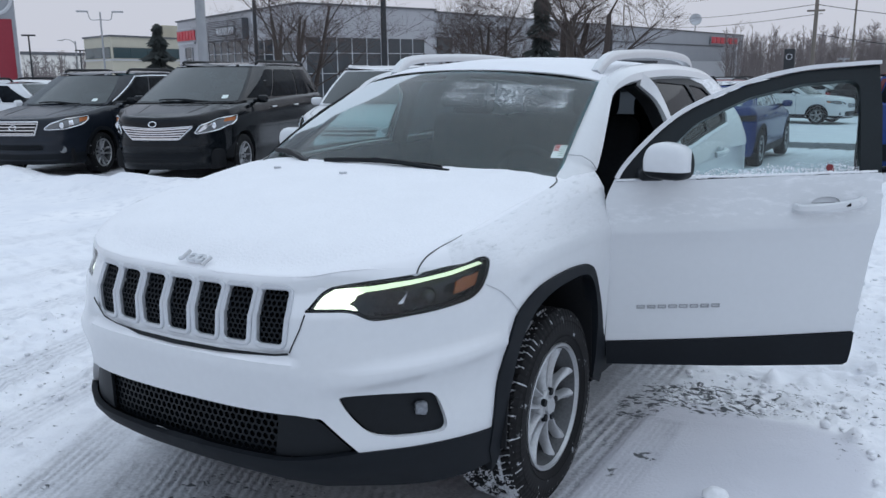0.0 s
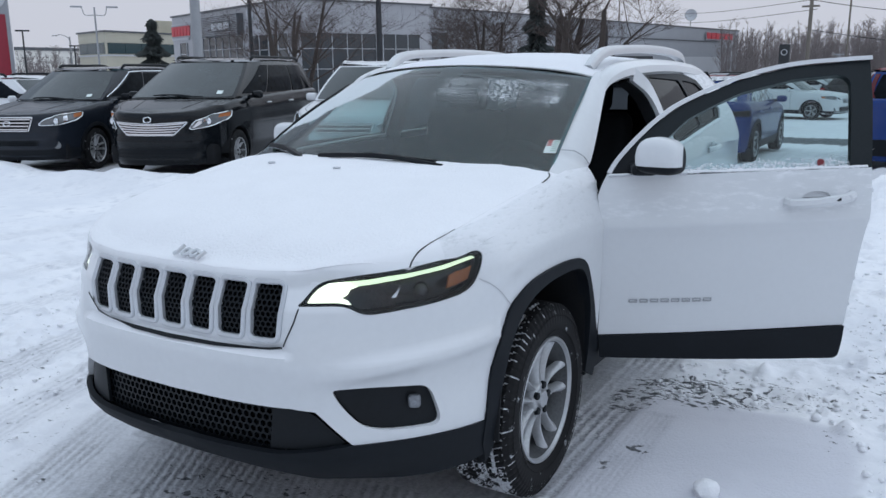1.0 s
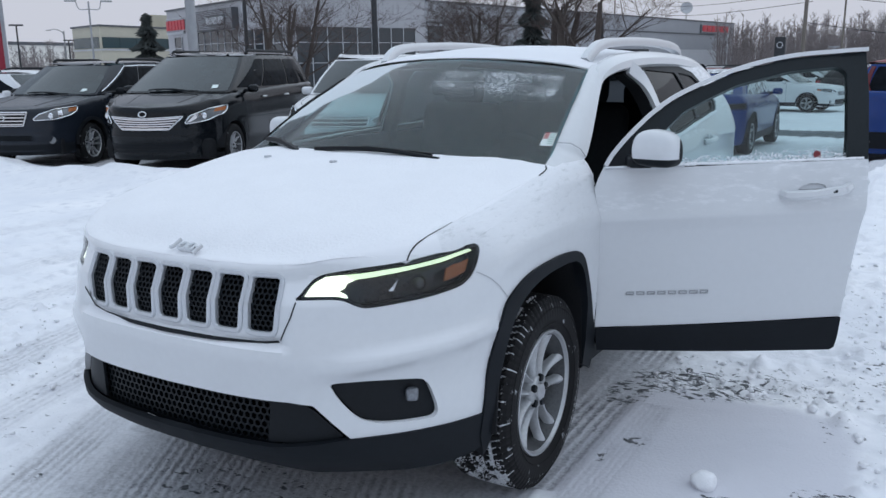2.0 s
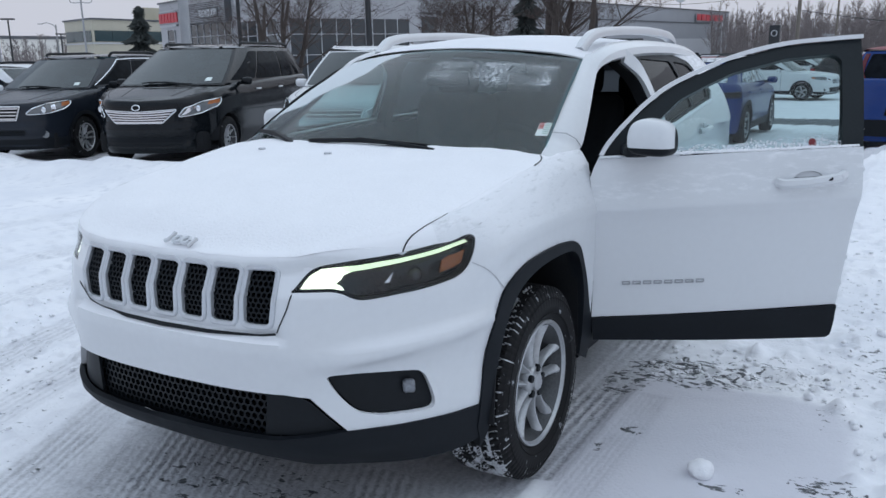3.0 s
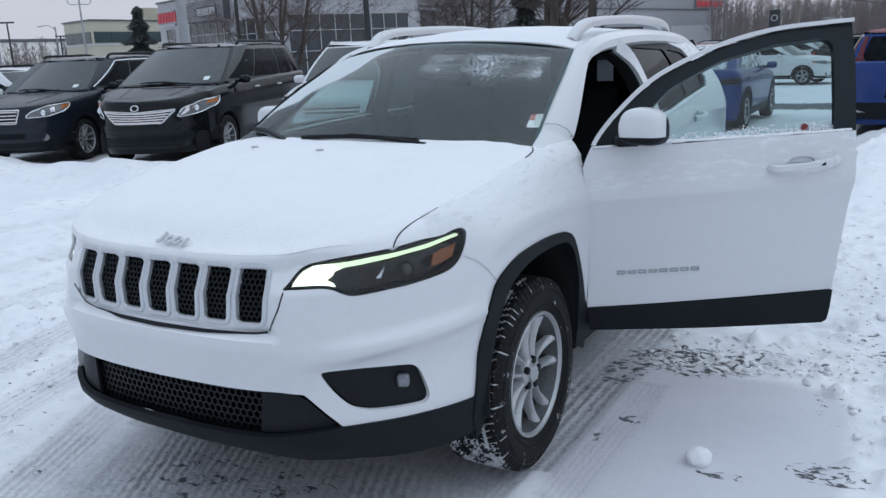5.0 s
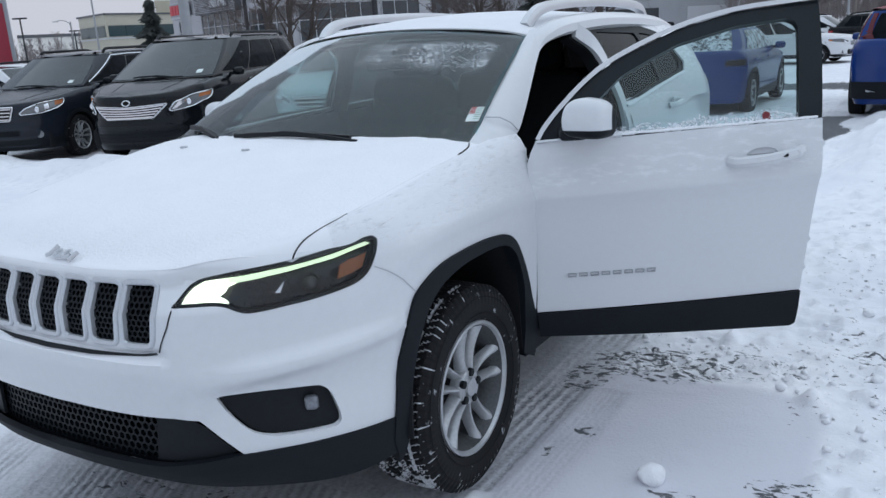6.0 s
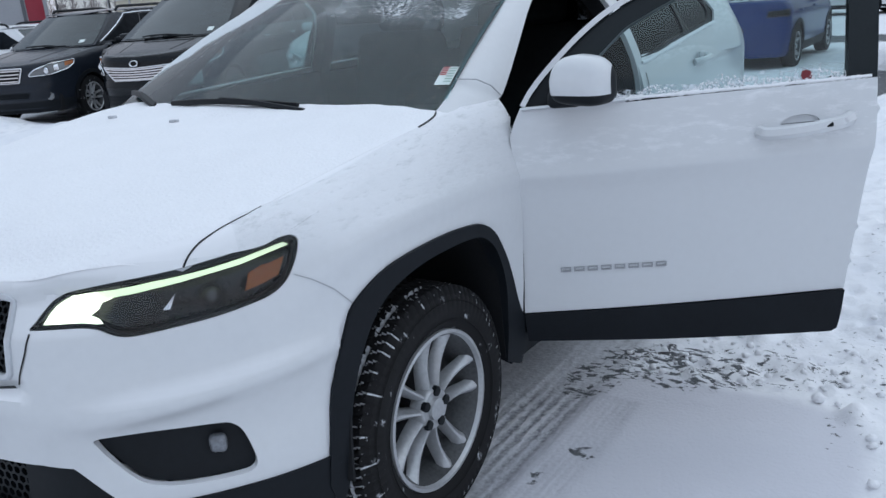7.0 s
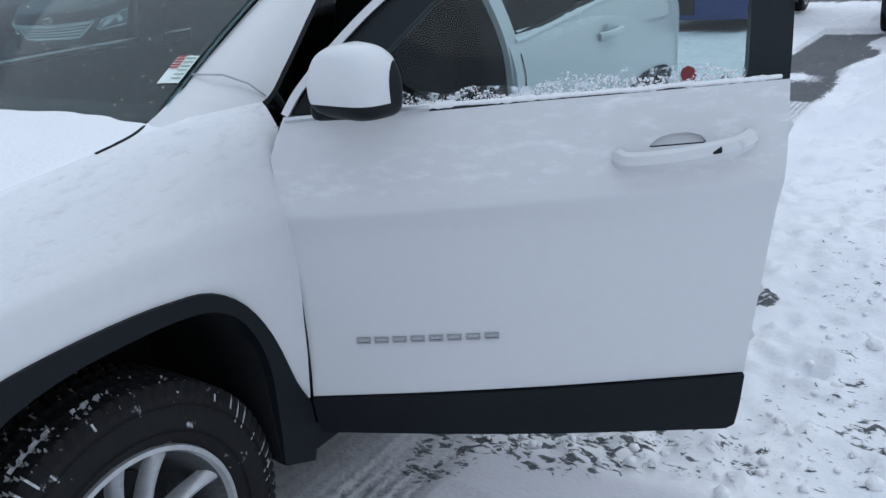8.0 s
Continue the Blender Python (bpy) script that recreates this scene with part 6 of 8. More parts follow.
def parked_car(name, label, at, turn, c, paint, group="parked cars"):
    """A closed car. c holds its measures; the front axle stands at `at`, the nose toward -y before turning."""
    car = thing(name, at, label, "car", group, turn)
    B = lambda n, bm, m, l="", parent=car: part(n, bm, m, parent, l)
    W, y0, y1, wb = c["half"], c["nose"], c["tail"], c["base"]
    zb, zr = c["belt"], c["roof"]
    yb, yt, rt, rb = c["screen"]  # windscreen base and top, rear glass top and base
    wt = c.get("top_half", W * 0.72)
    rw, tw = c.get("wheel", 0.34), c.get("rim", 0.225)
    hood_line = smooth_line([(y0, c["lip"]), (y0 + 0.12, c["lip"] + 0.55 * (c["hood"] - c["lip"])), (y0 + 0.45, c["hood"]), (yb, zb + 0.03), (yb + 0.3, zb + 0.04)], 8)
    hy, hz = [p[0] for p in hood_line], [p[1] for p in hood_line]
    cut = c.get("cut", 1.0)

    def deck(x, y):
        if y > yb + 0.3:
            return zb + 0.04 + 0.05 * ease((y - yb - 0.3) / 2.5)
        return float(np.interp(y, hy, hz)) - 0.04 * (x / W) ** 2

    out = lerp_table([(0.15, -0.10), (0.22, -0.03), (0.28, 0.012), (0.33, 0.016), (0.36, -0.004), (0.44, -0.004), (0.48, 0.03), (0.55, 0.045), (0.60, 0.040), (0.63, 0.012), (0.75, 0.012), (0.9, 0.006), (1.2, 0.0)])
    side = lerp_table([(0.15, -0.09), (0.26, -0.03), (0.45, -0.004), (0.6, 0.0), (0.78, 0.012), (0.9, 0.004), (1.2, 0.0)])
    rd = c.get("round", 1.0)
    plan = [(0, y0), (0.42 * W, y0 + 0.03 * rd), (0.68 * W, y0 + 0.11 * rd), (0.86 * W, y0 + 0.27 * rd), (0.95 * W, y0 + 0.50 + 0.05 * rd), (W * 0.985, y0 + 0.9), (W, y0 + 1.6), (W, (y0 + y1) / 2), (W, y1 - 1.3), (0.97 * W, y1 - 0.55), (0.90 * W, y1 - 0.2), (0.7 * W, y1 - 0.06), (0.4 * W, y1 - 0.01), (0, y1)]
    S = Shape(plan, deck, front=(0.07, 0.10), side=(0.20, 0.09), rear=(0.10, 0.07), offset=lambda s, z, k: mixed(out(z), side(z), k), corner=(0.5 * W, 1.15 * W))
    fx_ = lambda *p: [(S.sx(x), z) for x, z in p]
    fy_ = lambda *p: [(S.sy(y), z) for y, z in p]
    ar = rw + 0.055
    holes = []
    for wy in (0.0, wb):
        a = np.linspace(math.radians(-35), math.radians(215), 22)
        h = [(S.sy(wy + ar * math.cos(t)), max(0.05, rw + ar * math.sin(t))) for t in a]
        holes += [h, [(-s, z) for s, z in reversed(h)]]
    ss = np.linspace(-S.S, S.S, 130)
    shell = [(s, 0.22) for s in ss] + [(s, S.rim(s)[0] - 0.25 * S.rim(s)[1]) for s in reversed(ss)]
    B("body", S.patch(shell, 0, 0.045, holes), paint, "car body shell")
    for sg in (1, -1):
        seam = [(sg * 0.60 * W, y0 + 0.28), (sg * 0.80 * W, y0 + 0.62), (sg * 0.87 * W, yb - 0.05)]
        B("hood_seam", sweep([(x, y, deck(x, y) - 0.004) for x, y in [tuple(p) for p in smooth_line(seam, 6)]], circle(0.007, 5)), BLACK)
        crease = [(sg * 0.40 * W, y0 + 0.30), (sg * 0.52 * W, yb - 0.1)]
        B("hood_crease", sweep([(x, y, deck(x, y) - 0.006) for x, y in [tuple(p) for p in dense(crease, 0.2, False)]], circle(0.012, 6)), paint)
        B("fender_seam", S.ribbon([(sg * S.sy(y0 + 0.62), 0.62), (sg * S.sy(y0 + 0.70), 0.80)], 0.006), BLACK)
    rim = []
    for s in np.linspace(-S.S, S.S, 160)[:-1]:
        x, y, nx, ny = S.at(s)
        r = S.rim(s)[2]
        x, y = x - nx * r, y - ny * r
        rim.append((x if s >= 0 else -x, y))
    B("hood", from_cdt(rim, [], lambda x, y: Vector((x, y, deck(x, y))), 0.09), paint)
    a75 = math.asin(0.75)

    def rounding(s, t):
        H, V, r = S.rim(s)
        return S.on(s, H - V * (1 - math.sin(a75 + (math.pi / 2 - a75) * t)) - 1e-6, 0.0)

    B("body_edge", grid_sheet(200, 6, lambda u, v: rounding(mixed(-S.S, S.S, u), v)), paint)
    B("underside", rbox((W * 1.7, (y1 - y0) * 0.88, 0.30), (0, (y0 + y1) / 2, 0.36), 0.05), DARK)
    for sg in (1, -1):
        for wy in (0.0, wb):
            a = np.linspace(math.radians(-20), math.radians(200), 20)
            B("arch_liner", sweep([(sg * (W - 0.17), wy + ar * math.cos(t), rw + ar * math.sin(t)) for t in a], [(-0.15, -0.01), (-0.15, 0.01), (0.13, 0.01), (0.13, -0.01)]), DARK)
            if c.get("clad"):
                B("arch_trim", sweep([(S.on(sg * S.sy(wy + (ar + 0.01) * math.cos(t)), rw + (ar + 0.01) * math.sin(t), 0.004)) for t in np.linspace(0.0, math.pi, 20)], [(-0.03, -0.008), (-0.03, 0.008), (0.03, 0.008), (0.03, -0.008)], up=(sg, 0, 0)), CLAD)
            alloy_wheel(car, (sg * (W - 0.115), wy, rw), rw, 0.215, tw, c.get("spokes", 5), c.get("twin", False), False, outside=sg)
        if c.get("clad"):
            sl = fy_((ar + 0.02, 0.22), (wb - ar - 0.02, 0.22), (wb - ar - 0.02, 0.36), (ar + 0.02, 0.36))
            B("sill", S.patch(sl if sg > 0 else [(-s, z) for s, z in reversed(sl)], 0.006, 0.1), CLAD)

    # cabin: windscreen, roof and sides as one loft
    wbs = W * 0.95

    def loop(q):
        z = mixed(zb + 0.02, zr - 0.075, q)
        hw = mixed(wbs, wt + 0.03, q) + 0.03 * math.sin(math.pi * q)
        fyc, ryc = mixed(yb - 0.10, yt - 0.08, q), mixed(rb, rt, q)
        pts = []
        for a in np.linspace(0, 1, 61):
            if a < 0.25:
                k = a / 0.25
                x, y = hw * 0.93 * k, fyc + 0.17 * k ** 2.2
            elif a < 0.75:
                k = (a - 0.25) / 0.5
                x = hw * (0.93 + 0.07 * ease(k * 5) - 0.10 * ease((k - 0.72) / 0.28))
                y = mixed(fyc + 0.17, ryc - 0.14, k)
            else:
                k = (a - 0.75) / 0.25
                x, y = hw * 0.90 * (1 - k), ryc - 0.14 * (1 - k) ** 2
            pts.append((x, y, z))
        return np.array(pts)

    levels = {}

    def cab(a, q, o=0.0):
        q = min(1.0, max(0.0, q))
        key = round(q, 4)
        if key not in levels:
            levels[key] = loop(q)
        L = levels[key]
        aa = abs(a)
        x, y, z = (float(np.interp(aa, np.linspace(0, 1, 61), L[:, i])) for i in range(3))
        if o:
            nx = 1.0 if 0.25 <= aa <= 0.75 else 0.35 * min(1, abs(x))
            ny = -0.8 if aa < 0.25 else (0.8 if aa > 0.75 else 0)
            n = Vector((nx, ny, 0.45)).normalized() * o
            x, y, z = x + n.x, y + n.y, z + n.z
        return Vector((x if a >= 0 else -x, y, z))

    B("cabin", grid_sheet(120, 7, lambda u, v: cab(2 * u - 1, v)), paint, "cabin pillars")
    L1 = loop(1.0)
    roof_poly = [(p[0], p[1]) for p in L1] + [(-p[0], p[1]) for p in reversed(L1[1:-1])]

    def roof_z(x, y):
        ym, yl = (L1[0, 1] + L1[-1, 1]) / 2, (L1[-1, 1] - L1[0, 1]) / 2
        k = max(0.0, 1 - max(abs((y - ym) / yl) ** 4, abs(x / (wt + 0.03)) ** 4))
        return zr - 0.075 + 0.075 * math.sqrt(k) * (1 - 0.25 * ((y - ym) / yl) ** 2)

    B("roof", from_cdt(roof_poly, [], lambda x, y: Vector((x, y, roof_z(x, y))), 0.08), c.get("roof_paint", paint), "roof")
    g = c.get("glass", DULL_GLASS)
    B("windscreen", from_cdt(rounded([(-0.238, 0.03), (0.238, 0.03), (0.232, 0.96), (-0.232, 0.96)], 0.03), [], lambda a, q: cab(a, q, 0.006), 0.045), c.get("front_glass", SCREEN_GLASS), "windscreen with grey sky reflection put into its colour")
    B("rear_glass", from_cdt(rounded([(0.80, 0.12), (1.0, 0.12), (1.0, 0.92), (0.80, 0.92)], 0.02), [], lambda a, q: cab(a, q, 0.006), 0.05), g)
    B("rear_glass", from_cdt(rounded([(-1.0, 0.12), (-0.80, 0.12), (-0.80, 0.92), (-1.0, 0.92)], 0.02), [], lambda a, q: cab(a, q, 0.006), 0.05), g)
    for sg in (1, -1):
        for a0, a1, b0, b1 in c.get("panes", ((0.275, 0.43, 0.335, 0.43), (0.44, 0.58, 0.44, 0.58), (0.59, 0.70, 0.59, 0.69))):
            poly = rounded([(sg * a0, 0.10), (sg * a1, 0.10), (sg * b1, 0.90), (sg * b0, 0.90)], 0.02)
            B("side_window", from_cdt(poly if sg > 0 else list(reversed(poly)), [], lambda a, q: cab(a, q, 0.007), 0.05), g, "dark side window")
        if c.get("chrome"):
            ln = [(0.262, 0.08), (0.32, 0.93), (0.45, 0.96), (0.66, 0.95)]
            B("window_trim", sweep([cab(sg * a, q, 0.012) for a, q in dense(ln, 0.05, False)], circle(0.012, 5)), CHROME, "bright window trim")
        B("mirror", rbox((0.18, 0.10, 0.12), (sg * (W + 0.085), yb + 0.50, zb + 0.06), 0.045, 3), c.get("mirror_paint", paint), "door mirror")
        B("mirror_foot", rbox((0.12, 0.06, 0.05), (sg * (W - 0.01), yb + 0.50, zb + 0.03), 0.015), BLACK)
        for hy_ in (yb + 1.15, yb + 2.15):
            p = S.on(sg * S.sy(hy_), zb - 0.09, 0.03)
            B("door_handle", sweep([(p.x - sg * 0.02, p.y - 0.09, p.z), (p.x, p.y - 0.05, p.z), (p.x, p.y + 0.05, p.z), (p.x - sg * 0.02, p.y + 0.09, p.z)], circle(0.014, 6)), c.get("handle_paint", paint))
        for gy in (yb + 0.42, yb + 1.32, yb + 2.30):
            if gy < wb + 0.2:
                B("door_gap", S.ribbon([(sg * S.sy(gy), 0.36), (sg * S.sy(gy), zb - 0.03)], 0.008), BLACK)
        if c.get("rails"):
            kk = c["rails"]
            rp = smooth_line([(sg * wt * 0.94, yt + 0.25, zr - 0.045), (sg * wt * 0.95, yt + 0.34, zr + kk * 0.7), (sg * wt * 0.95, yt + 0.6, zr + kk), (sg * wt * 0.95, (yt + rt) / 2, zr + kk), (sg * wt * 0.95, rt - 0.5, zr + kk * 0.9), (sg * wt * 0.94, rt - 0.25, zr - 0.05)], 5)
            B("roof_rail", sweep(rp, circle(0.024, 7)), c.get("rail_paint", BLACK), "roof rail")
        # lamps
        f = (lambda p: p) if sg > 0 else (lambda p: [(-s, z) for s, z in reversed(p)])
        lampo = f(rounded(fx_(*[(x * W, z) for x, z in c["lamp"][:-2]]) + fy_(*[(y0 + y, z) for y, z in c["lamp"][-2:]]) + fx_(*[(x * W, z) for x, z in c.get("lamp_low", ())]), 0.03))
        hl = B("headlamp", S.patch(lampo, 0.008, 0.05, (), 0.004), LAMP_GLASS, "clear headlamp")
        B("lamp_rim", sweep([S.on(s, z, 0.014) for s, z in dense(lampo, 0.03)], circle(0.009, 5), True, up=(0, -1, 0.2)), CHROME, "bright lamp rim", hl)
        q = S.on(sg * S.sx(c["bulb"][0] * W), c["bulb"][1], 0.014)
        bm = bmesh.new()
        bmesh.ops.create_uvsphere(bm, u_segments=14, v_segments=8, radius=0.05)
        bmesh.ops.scale(bm, vec=(1, 0.45, 1), verts=bm.verts)
        bmesh.ops.translate(bm, vec=q, verts=bm.verts)
        B("projector", bm, CHROME, "", hl)
        B("lamp_chrome", S.patch(f(fx_(*[(x * W, z) for x, z in c["lamp_trim"]])), 0.014, 0.05), CHROME, "chrome lamp insert", hl)
        am = f(fy_(*[(y0 + y, z) for y, z in c["amber"]]))
        B("side_marker", S.patch(am, 0.012, 0.04), AMBER, "amber marker", hl)
        p = S.on(sg * S.sx(c["fog"][0] * W), c["fog"][1], 0.0)
        n = Vector((sg * 0.35, -0.94, 0))
        b = revolve([(0.0, 0.0), (0.0, 0.058), (0.014, 0.056), (0.012, 0.044), (0.004, 0.040), (0.008, 0.0)], 18)
        bmesh.ops.transform(b, matrix=Matrix.Translation(p) @ n.to_track_quat("X", "Z").to_matrix().to_4x4(), verts=b.verts)
        B("fog_lamp", b, LAMP_GLASS, "round fog lamp")
        if c.get("tall_lamps"):
            tall = [(0.745, 0.0), (0.83, 0.0), (0.80, 0.30), (0.785, 0.92), (0.745, 0.92)]
            tall = [(sg * a, q) for a, q in (tall if sg > 0 else reversed(tall))]
            B("tail_lamp", thicken(from_cdt(tall, [], lambda a, q: cab(a, q, 0.014), 0.05), 0.01), RED_DARK, "tall red tail lamp")
            B("rear_reflector", S.patch(f([(S.S - 0.62, 0.40), (S.S - 0.42, 0.36), (S.S - 0.42, 0.385), (S.S - 0.62, 0.43)]), 0.02, 0.05, (), 0.004), SILVER)
            B("plate_recess", S.patch(f([(S.S - 0.27, 0.60), (S.S - 0.001, 0.60), (S.S - 0.001, 0.74), (S.S - 0.24, 0.74)]), 0.010, 0.05, (), 0.004), DULL_GLASS, "dark number plate recess")
        tl = f([(S.S - S.sx(0.95 * W) * 0.9, z) for z in (0,)] and [(S.sy(y1 - 0.30), zb - 0.16), (S.sy(y1 - 0.30) + 0.40, zb - 0.15), (S.sy(y1 - 0.30) + 0.38, zb - 0.06), (S.sy(y1 - 0.30), zb - 0.05)])
        if not c.get("tall_lamps"):
            B("tail_lamp", S.patch(tl, 0.008, 0.05, (), 0.004), c.get("tail_paint", RED), "red tail lamp")
        wipe = [cab(sg * 0.02 + a, 0.045 + 0.03 * math.sin(i), 0.03) for i, a in enumerate(np.linspace(-0.10, 0.10, 6))]
        B("wiper", sweep(wipe, circle(0.010, 5)), BLACK)
    # grille
    gx, gz0, gz1, n = c["grille"]
    go = rounded(fx_((-gx[1] * W, gz1), (-gx[0] * W, gz0), (gx[0] * W, gz0), (gx[1] * W, gz1), (0.0, gz1 - c.get("sag", 0.0))), 0.02)
    gr = B("grille", S.patch(list(go), 0.006, 0.05, (), 0.004), BLACK, "black grille with bright bars")
    B("grille_frame", sweep([S.on(s, z, 0.012) for s, z in dense(go, 0.03)], circle(0.013, 6), True, up=(0, -1, 0.2)), c.get("grille_paint", CHROME), "bright grille frame", gr)
    for i in range(n):
        t = (i + 0.5) / n
        w = mixed(gx[0], gx[1], t) * W * 0.96
        z = mixed(gz0, gz1, t)
        pts = [S.on(S.sx(x), z - c.get("sag", 0.0) * t * (1 - (x / w) ** 2), 0.016) for x in np.linspace(-w, w, 20)]
        B("grille_bar", sweep(pts, [(-0.010, -0.012), (-0.009, 0.012), (0.009, 0.012), (0.010, -0.012)], up=(0, -1, 0.1)), c.get("grille_paint", CHROME), "", gr)
    e = S.on(0.0, c["badge"], 0.025)
    if c["badge"] > c["lip"]:
        e = Vector((0, y0 + 0.075, c["badge"]))
    ring = revolve([(0.010 * math.cos(t), 0.058 + 0.010 * math.sin(t)) for t in np.linspace(0, 2 * math.pi, 7)], 24)
    bmesh.ops.scale(ring, vec=(1, 1, 0.68), verts=ring.verts)
    bmesh.ops.transform(ring, matrix=Matrix.Translation(e) @ pose(0, 0, 0, 0, 0, 90) @ pose(0, 0, 0, 0, 20, 0), verts=ring.verts)
    B("badge", ring, CHROME, "oval bright badge", gr)
    lw = c["intake"]
    B("lower_intake", S.patch(rounded(fx_((-lw[0] * W, lw[2]), (-lw[0] * W * 0.94, lw[1]), (lw[0] * W * 0.94, lw[1]), (lw[0] * W, lw[2])), 0.03), 0.006, 0.06, (), 0.004), BLACK, "black lower intake")
    for i in range(3):
        z = mixed(lw[1], lw[2], (i + 0.5) / 3)
        B("intake_bar", S.ribbon([(S.sx(-lw[0] * W * 0.9), z), (0, z), (S.sx(lw[0] * W * 0.9), z)], 0.014, 0.012), CLAD)
    card = rounded([(0.165, 0.10), (0.190, 0.10), (0.190, 0.19), (0.165, 0.19)], 0.004)
    B("windscreen_sticker", from_cdt(card, [], lambda a, q: cab(a, q, 0.012), 0.03), STICKER_PALE, "pale sticker on the windscreen")
    if c.get("bars"):
        for i in range(7):
            x = -0.30 + 0.085 * i
            B("bumper_bar", S.patch(fx_((x, 0.60), (x + 0.055, 0.60), (x + 0.055, 0.66), (x, 0.66)), 0.008, 0.05, (), 0.003), BLACK, "dark bar of dealer writing")
    if c.get("chin"):
        B("front_lip", S.patch(fx_((-0.98 * W, c["chin"]), (-0.9 * W, 0.23), (0.9 * W, 0.23), (0.98 * W, c["chin"]), (0, c["chin"] - 0.02)), 0.004, 0.06), CLAD)
    B("rear_bumper", sweep([S.on(S.S - a, 0.42, 0.006) for a in np.linspace(0.02, 1.0, 14)], [(-0.012, -0.12), (-0.012, 0.12), (0.012, 0.12), (0.012, -0.12)], up=(0, 0, 1)), CLAD)
    return car, S


LAMP_GLASS = mat("lamp_glass", (0.16, 0.17, 0.18), 0.08, 0.35, vary=0.2, scale=20, coat=0.8)
VAN_BLACK = car_paint("black_car_paint", (0.006, 0.0078, 0.0100), 0.14, 0.3, 0.28)
WAGON_GREY = car_paint("dark_blue_grey_paint", (0.014, 0.018, 0.026), 0.2, 0.25, 0.3)
WHITE_CAR = car_paint("white_van_paint", (0.70, 0.71, 0.73), 0.25, 0.05)
BLUE_CAR = car_paint("bright_blue_paint", (0.008, 0.035, 0.165), 0.22, 0.12)
RED_DARK = mat("dark_red_lens", (0.10, 0.01, 0.015), 0.2, vary=0.1)
RED_CAR = car_paint("dark_red_paint", (0.17, 0.010, 0.018), 0.3, 0.15, 0.15)
RED_CAR.node_tree.nodes["Principled BSDF"].inputs["IOR"].default_value = 1.15
SILVER_CAR = car_paint("silver_grey_paint", (0.30, 0.31, 0.33), 0.25, 0.1)
TURN = 20.0

VAN = dict(half=0.985, nose=-0.95, tail=4.13, base=3.03, belt=1.14, roof=1.79, screen=(0.05, 1.05, 3.78, 4.06), top_half=0.70, lip=0.90, hood=1.07, wheel=0.345, rim=0.215, spokes=10, rails=0.008, round=2.0,
           lamp=((0.60, 0.74), (0.57, 0.76), (0.64, 0.86), (0.80, 0.935), (0.74, 0.985), (0.70, 0.91)), lamp_low=((0.93, 0.85), (0.80, 0.785)), bulb=(0.76, 0.845), lamp_trim=((0.60, 0.76), (0.64, 0.77), (0.78, 0.90), (0.68, 0.865)), amber=((0.52, 0.895), (0.66, 0.915), (0.69, 0.965), (0.55, 0.945)), fog=(0.80, 0.40),
           grille=((0.36, 0.56), 0.66, 0.85, 5), sag=0.03, badge=0.885, intake=(0.66, 0.33, 0.46), chrome=False, panes=((0.272, 0.385, 0.325, 0.385), (0.395, 0.55, 0.395, 0.55), (0.56, 0.715, 0.56, 0.70)), handle_paint=SILVER)
WAGON = dict(half=0.92, nose=-0.94, tail=3.87, base=2.745, belt=1.09, roof=1.67, screen=(0.30, 1.12, 3.30, 3.72), top_half=0.66, lip=0.87, hood=1.01, wheel=0.34, rim=0.22, spokes=5, twin=True, rails=0.02, clad=True, chrome=True, round=1.3,
             lamp=((0.54, 0.765), (0.53, 0.79), (0.62, 0.86), (0.80, 0.915), (0.64, 0.945), (0.60, 0.88)), lamp_low=((0.92, 0.825), (0.78, 0.770)), bulb=(0.74, 0.825), lamp_trim=((0.82, 0.80), (0.86, 0.82), (0.86, 0.90), (0.82, 0.885)), amber=((0.44, 0.865), (0.58, 0.885), (0.61, 0.938), (0.46, 0.925)), fog=(0.74, 0.45),
             grille=((0.36, 0.44), 0.68, 0.885, 4), badge=0.80, intake=(0.50, 0.44, 0.53), chin=0.40, mirror_paint=BLACK)
WHITE_SUV = dict(half=0.92, nose=-0.92, tail=3.6, base=2.69, belt=1.10, roof=1.70, screen=(0.25, 1.02, 3.05, 3.45), top_half=0.66, lip=0.90, hood=1.02, wheel=0.345, rim=0.22, rails=-0.015, rail_paint=SILVER,
                 lamp=((0.52, 0.76), (0.48, 0.82), (0.62, 0.88), (0.80, 0.95), (0.66, 0.97), (0.58, 0.86)), bulb=(0.70, 0.87), lamp_trim=((0.54, 0.775), (0.66, 0.79), (0.72, 0.83), (0.60, 0.81)), amber=((0.48, 0.86), (0.58, 0.88), (0.60, 0.94), (0.50, 0.92)), fog=(0.76, 0.44),
                 grille=((0.40, 0.46), 0.70, 0.86, 3), badge=0.80, intake=(0.60, 0.36, 0.52), chin=0.36, bars=True, round=1.4)
HATCH = dict(half=0.89, nose=-0.88, tail=3.35, base=2.58, belt=1.00, roof=1.52, screen=(0.30, 1.05, 2.85, 3.20), top_half=0.63, lip=0.82, hood=0.95, wheel=0.325, rim=0.21, rails=0.03,
             lamp=((0.56, 0.72), (0.50, 0.77), (0.64, 0.83), (0.80, 0.88), (0.62, 0.88), (0.56, 0.79)), bulb=(0.70, 0.79), lamp_trim=((0.56, 0.73), (0.66, 0.74), (0.72, 0.77), (0.62, 0.76)), amber=((0.46, 0.79), (0.56, 0.80), (0.58, 0.86), (0.48, 0.85)), fog=(0.74, 0.40),
             grille=((0.36, 0.42), 0.62, 0.76, 3), badge=0.71, intake=(0.55, 0.32, 0.48), chin=0.34, clad=True)
CROSSOVER = dict(HATCH, half=0.93, nose=-0.93, tail=3.85, base=2.82, belt=1.05, roof=1.66, screen=(0.35, 1.15, 3.2, 3.65), lip=0.88, hood=1.0)


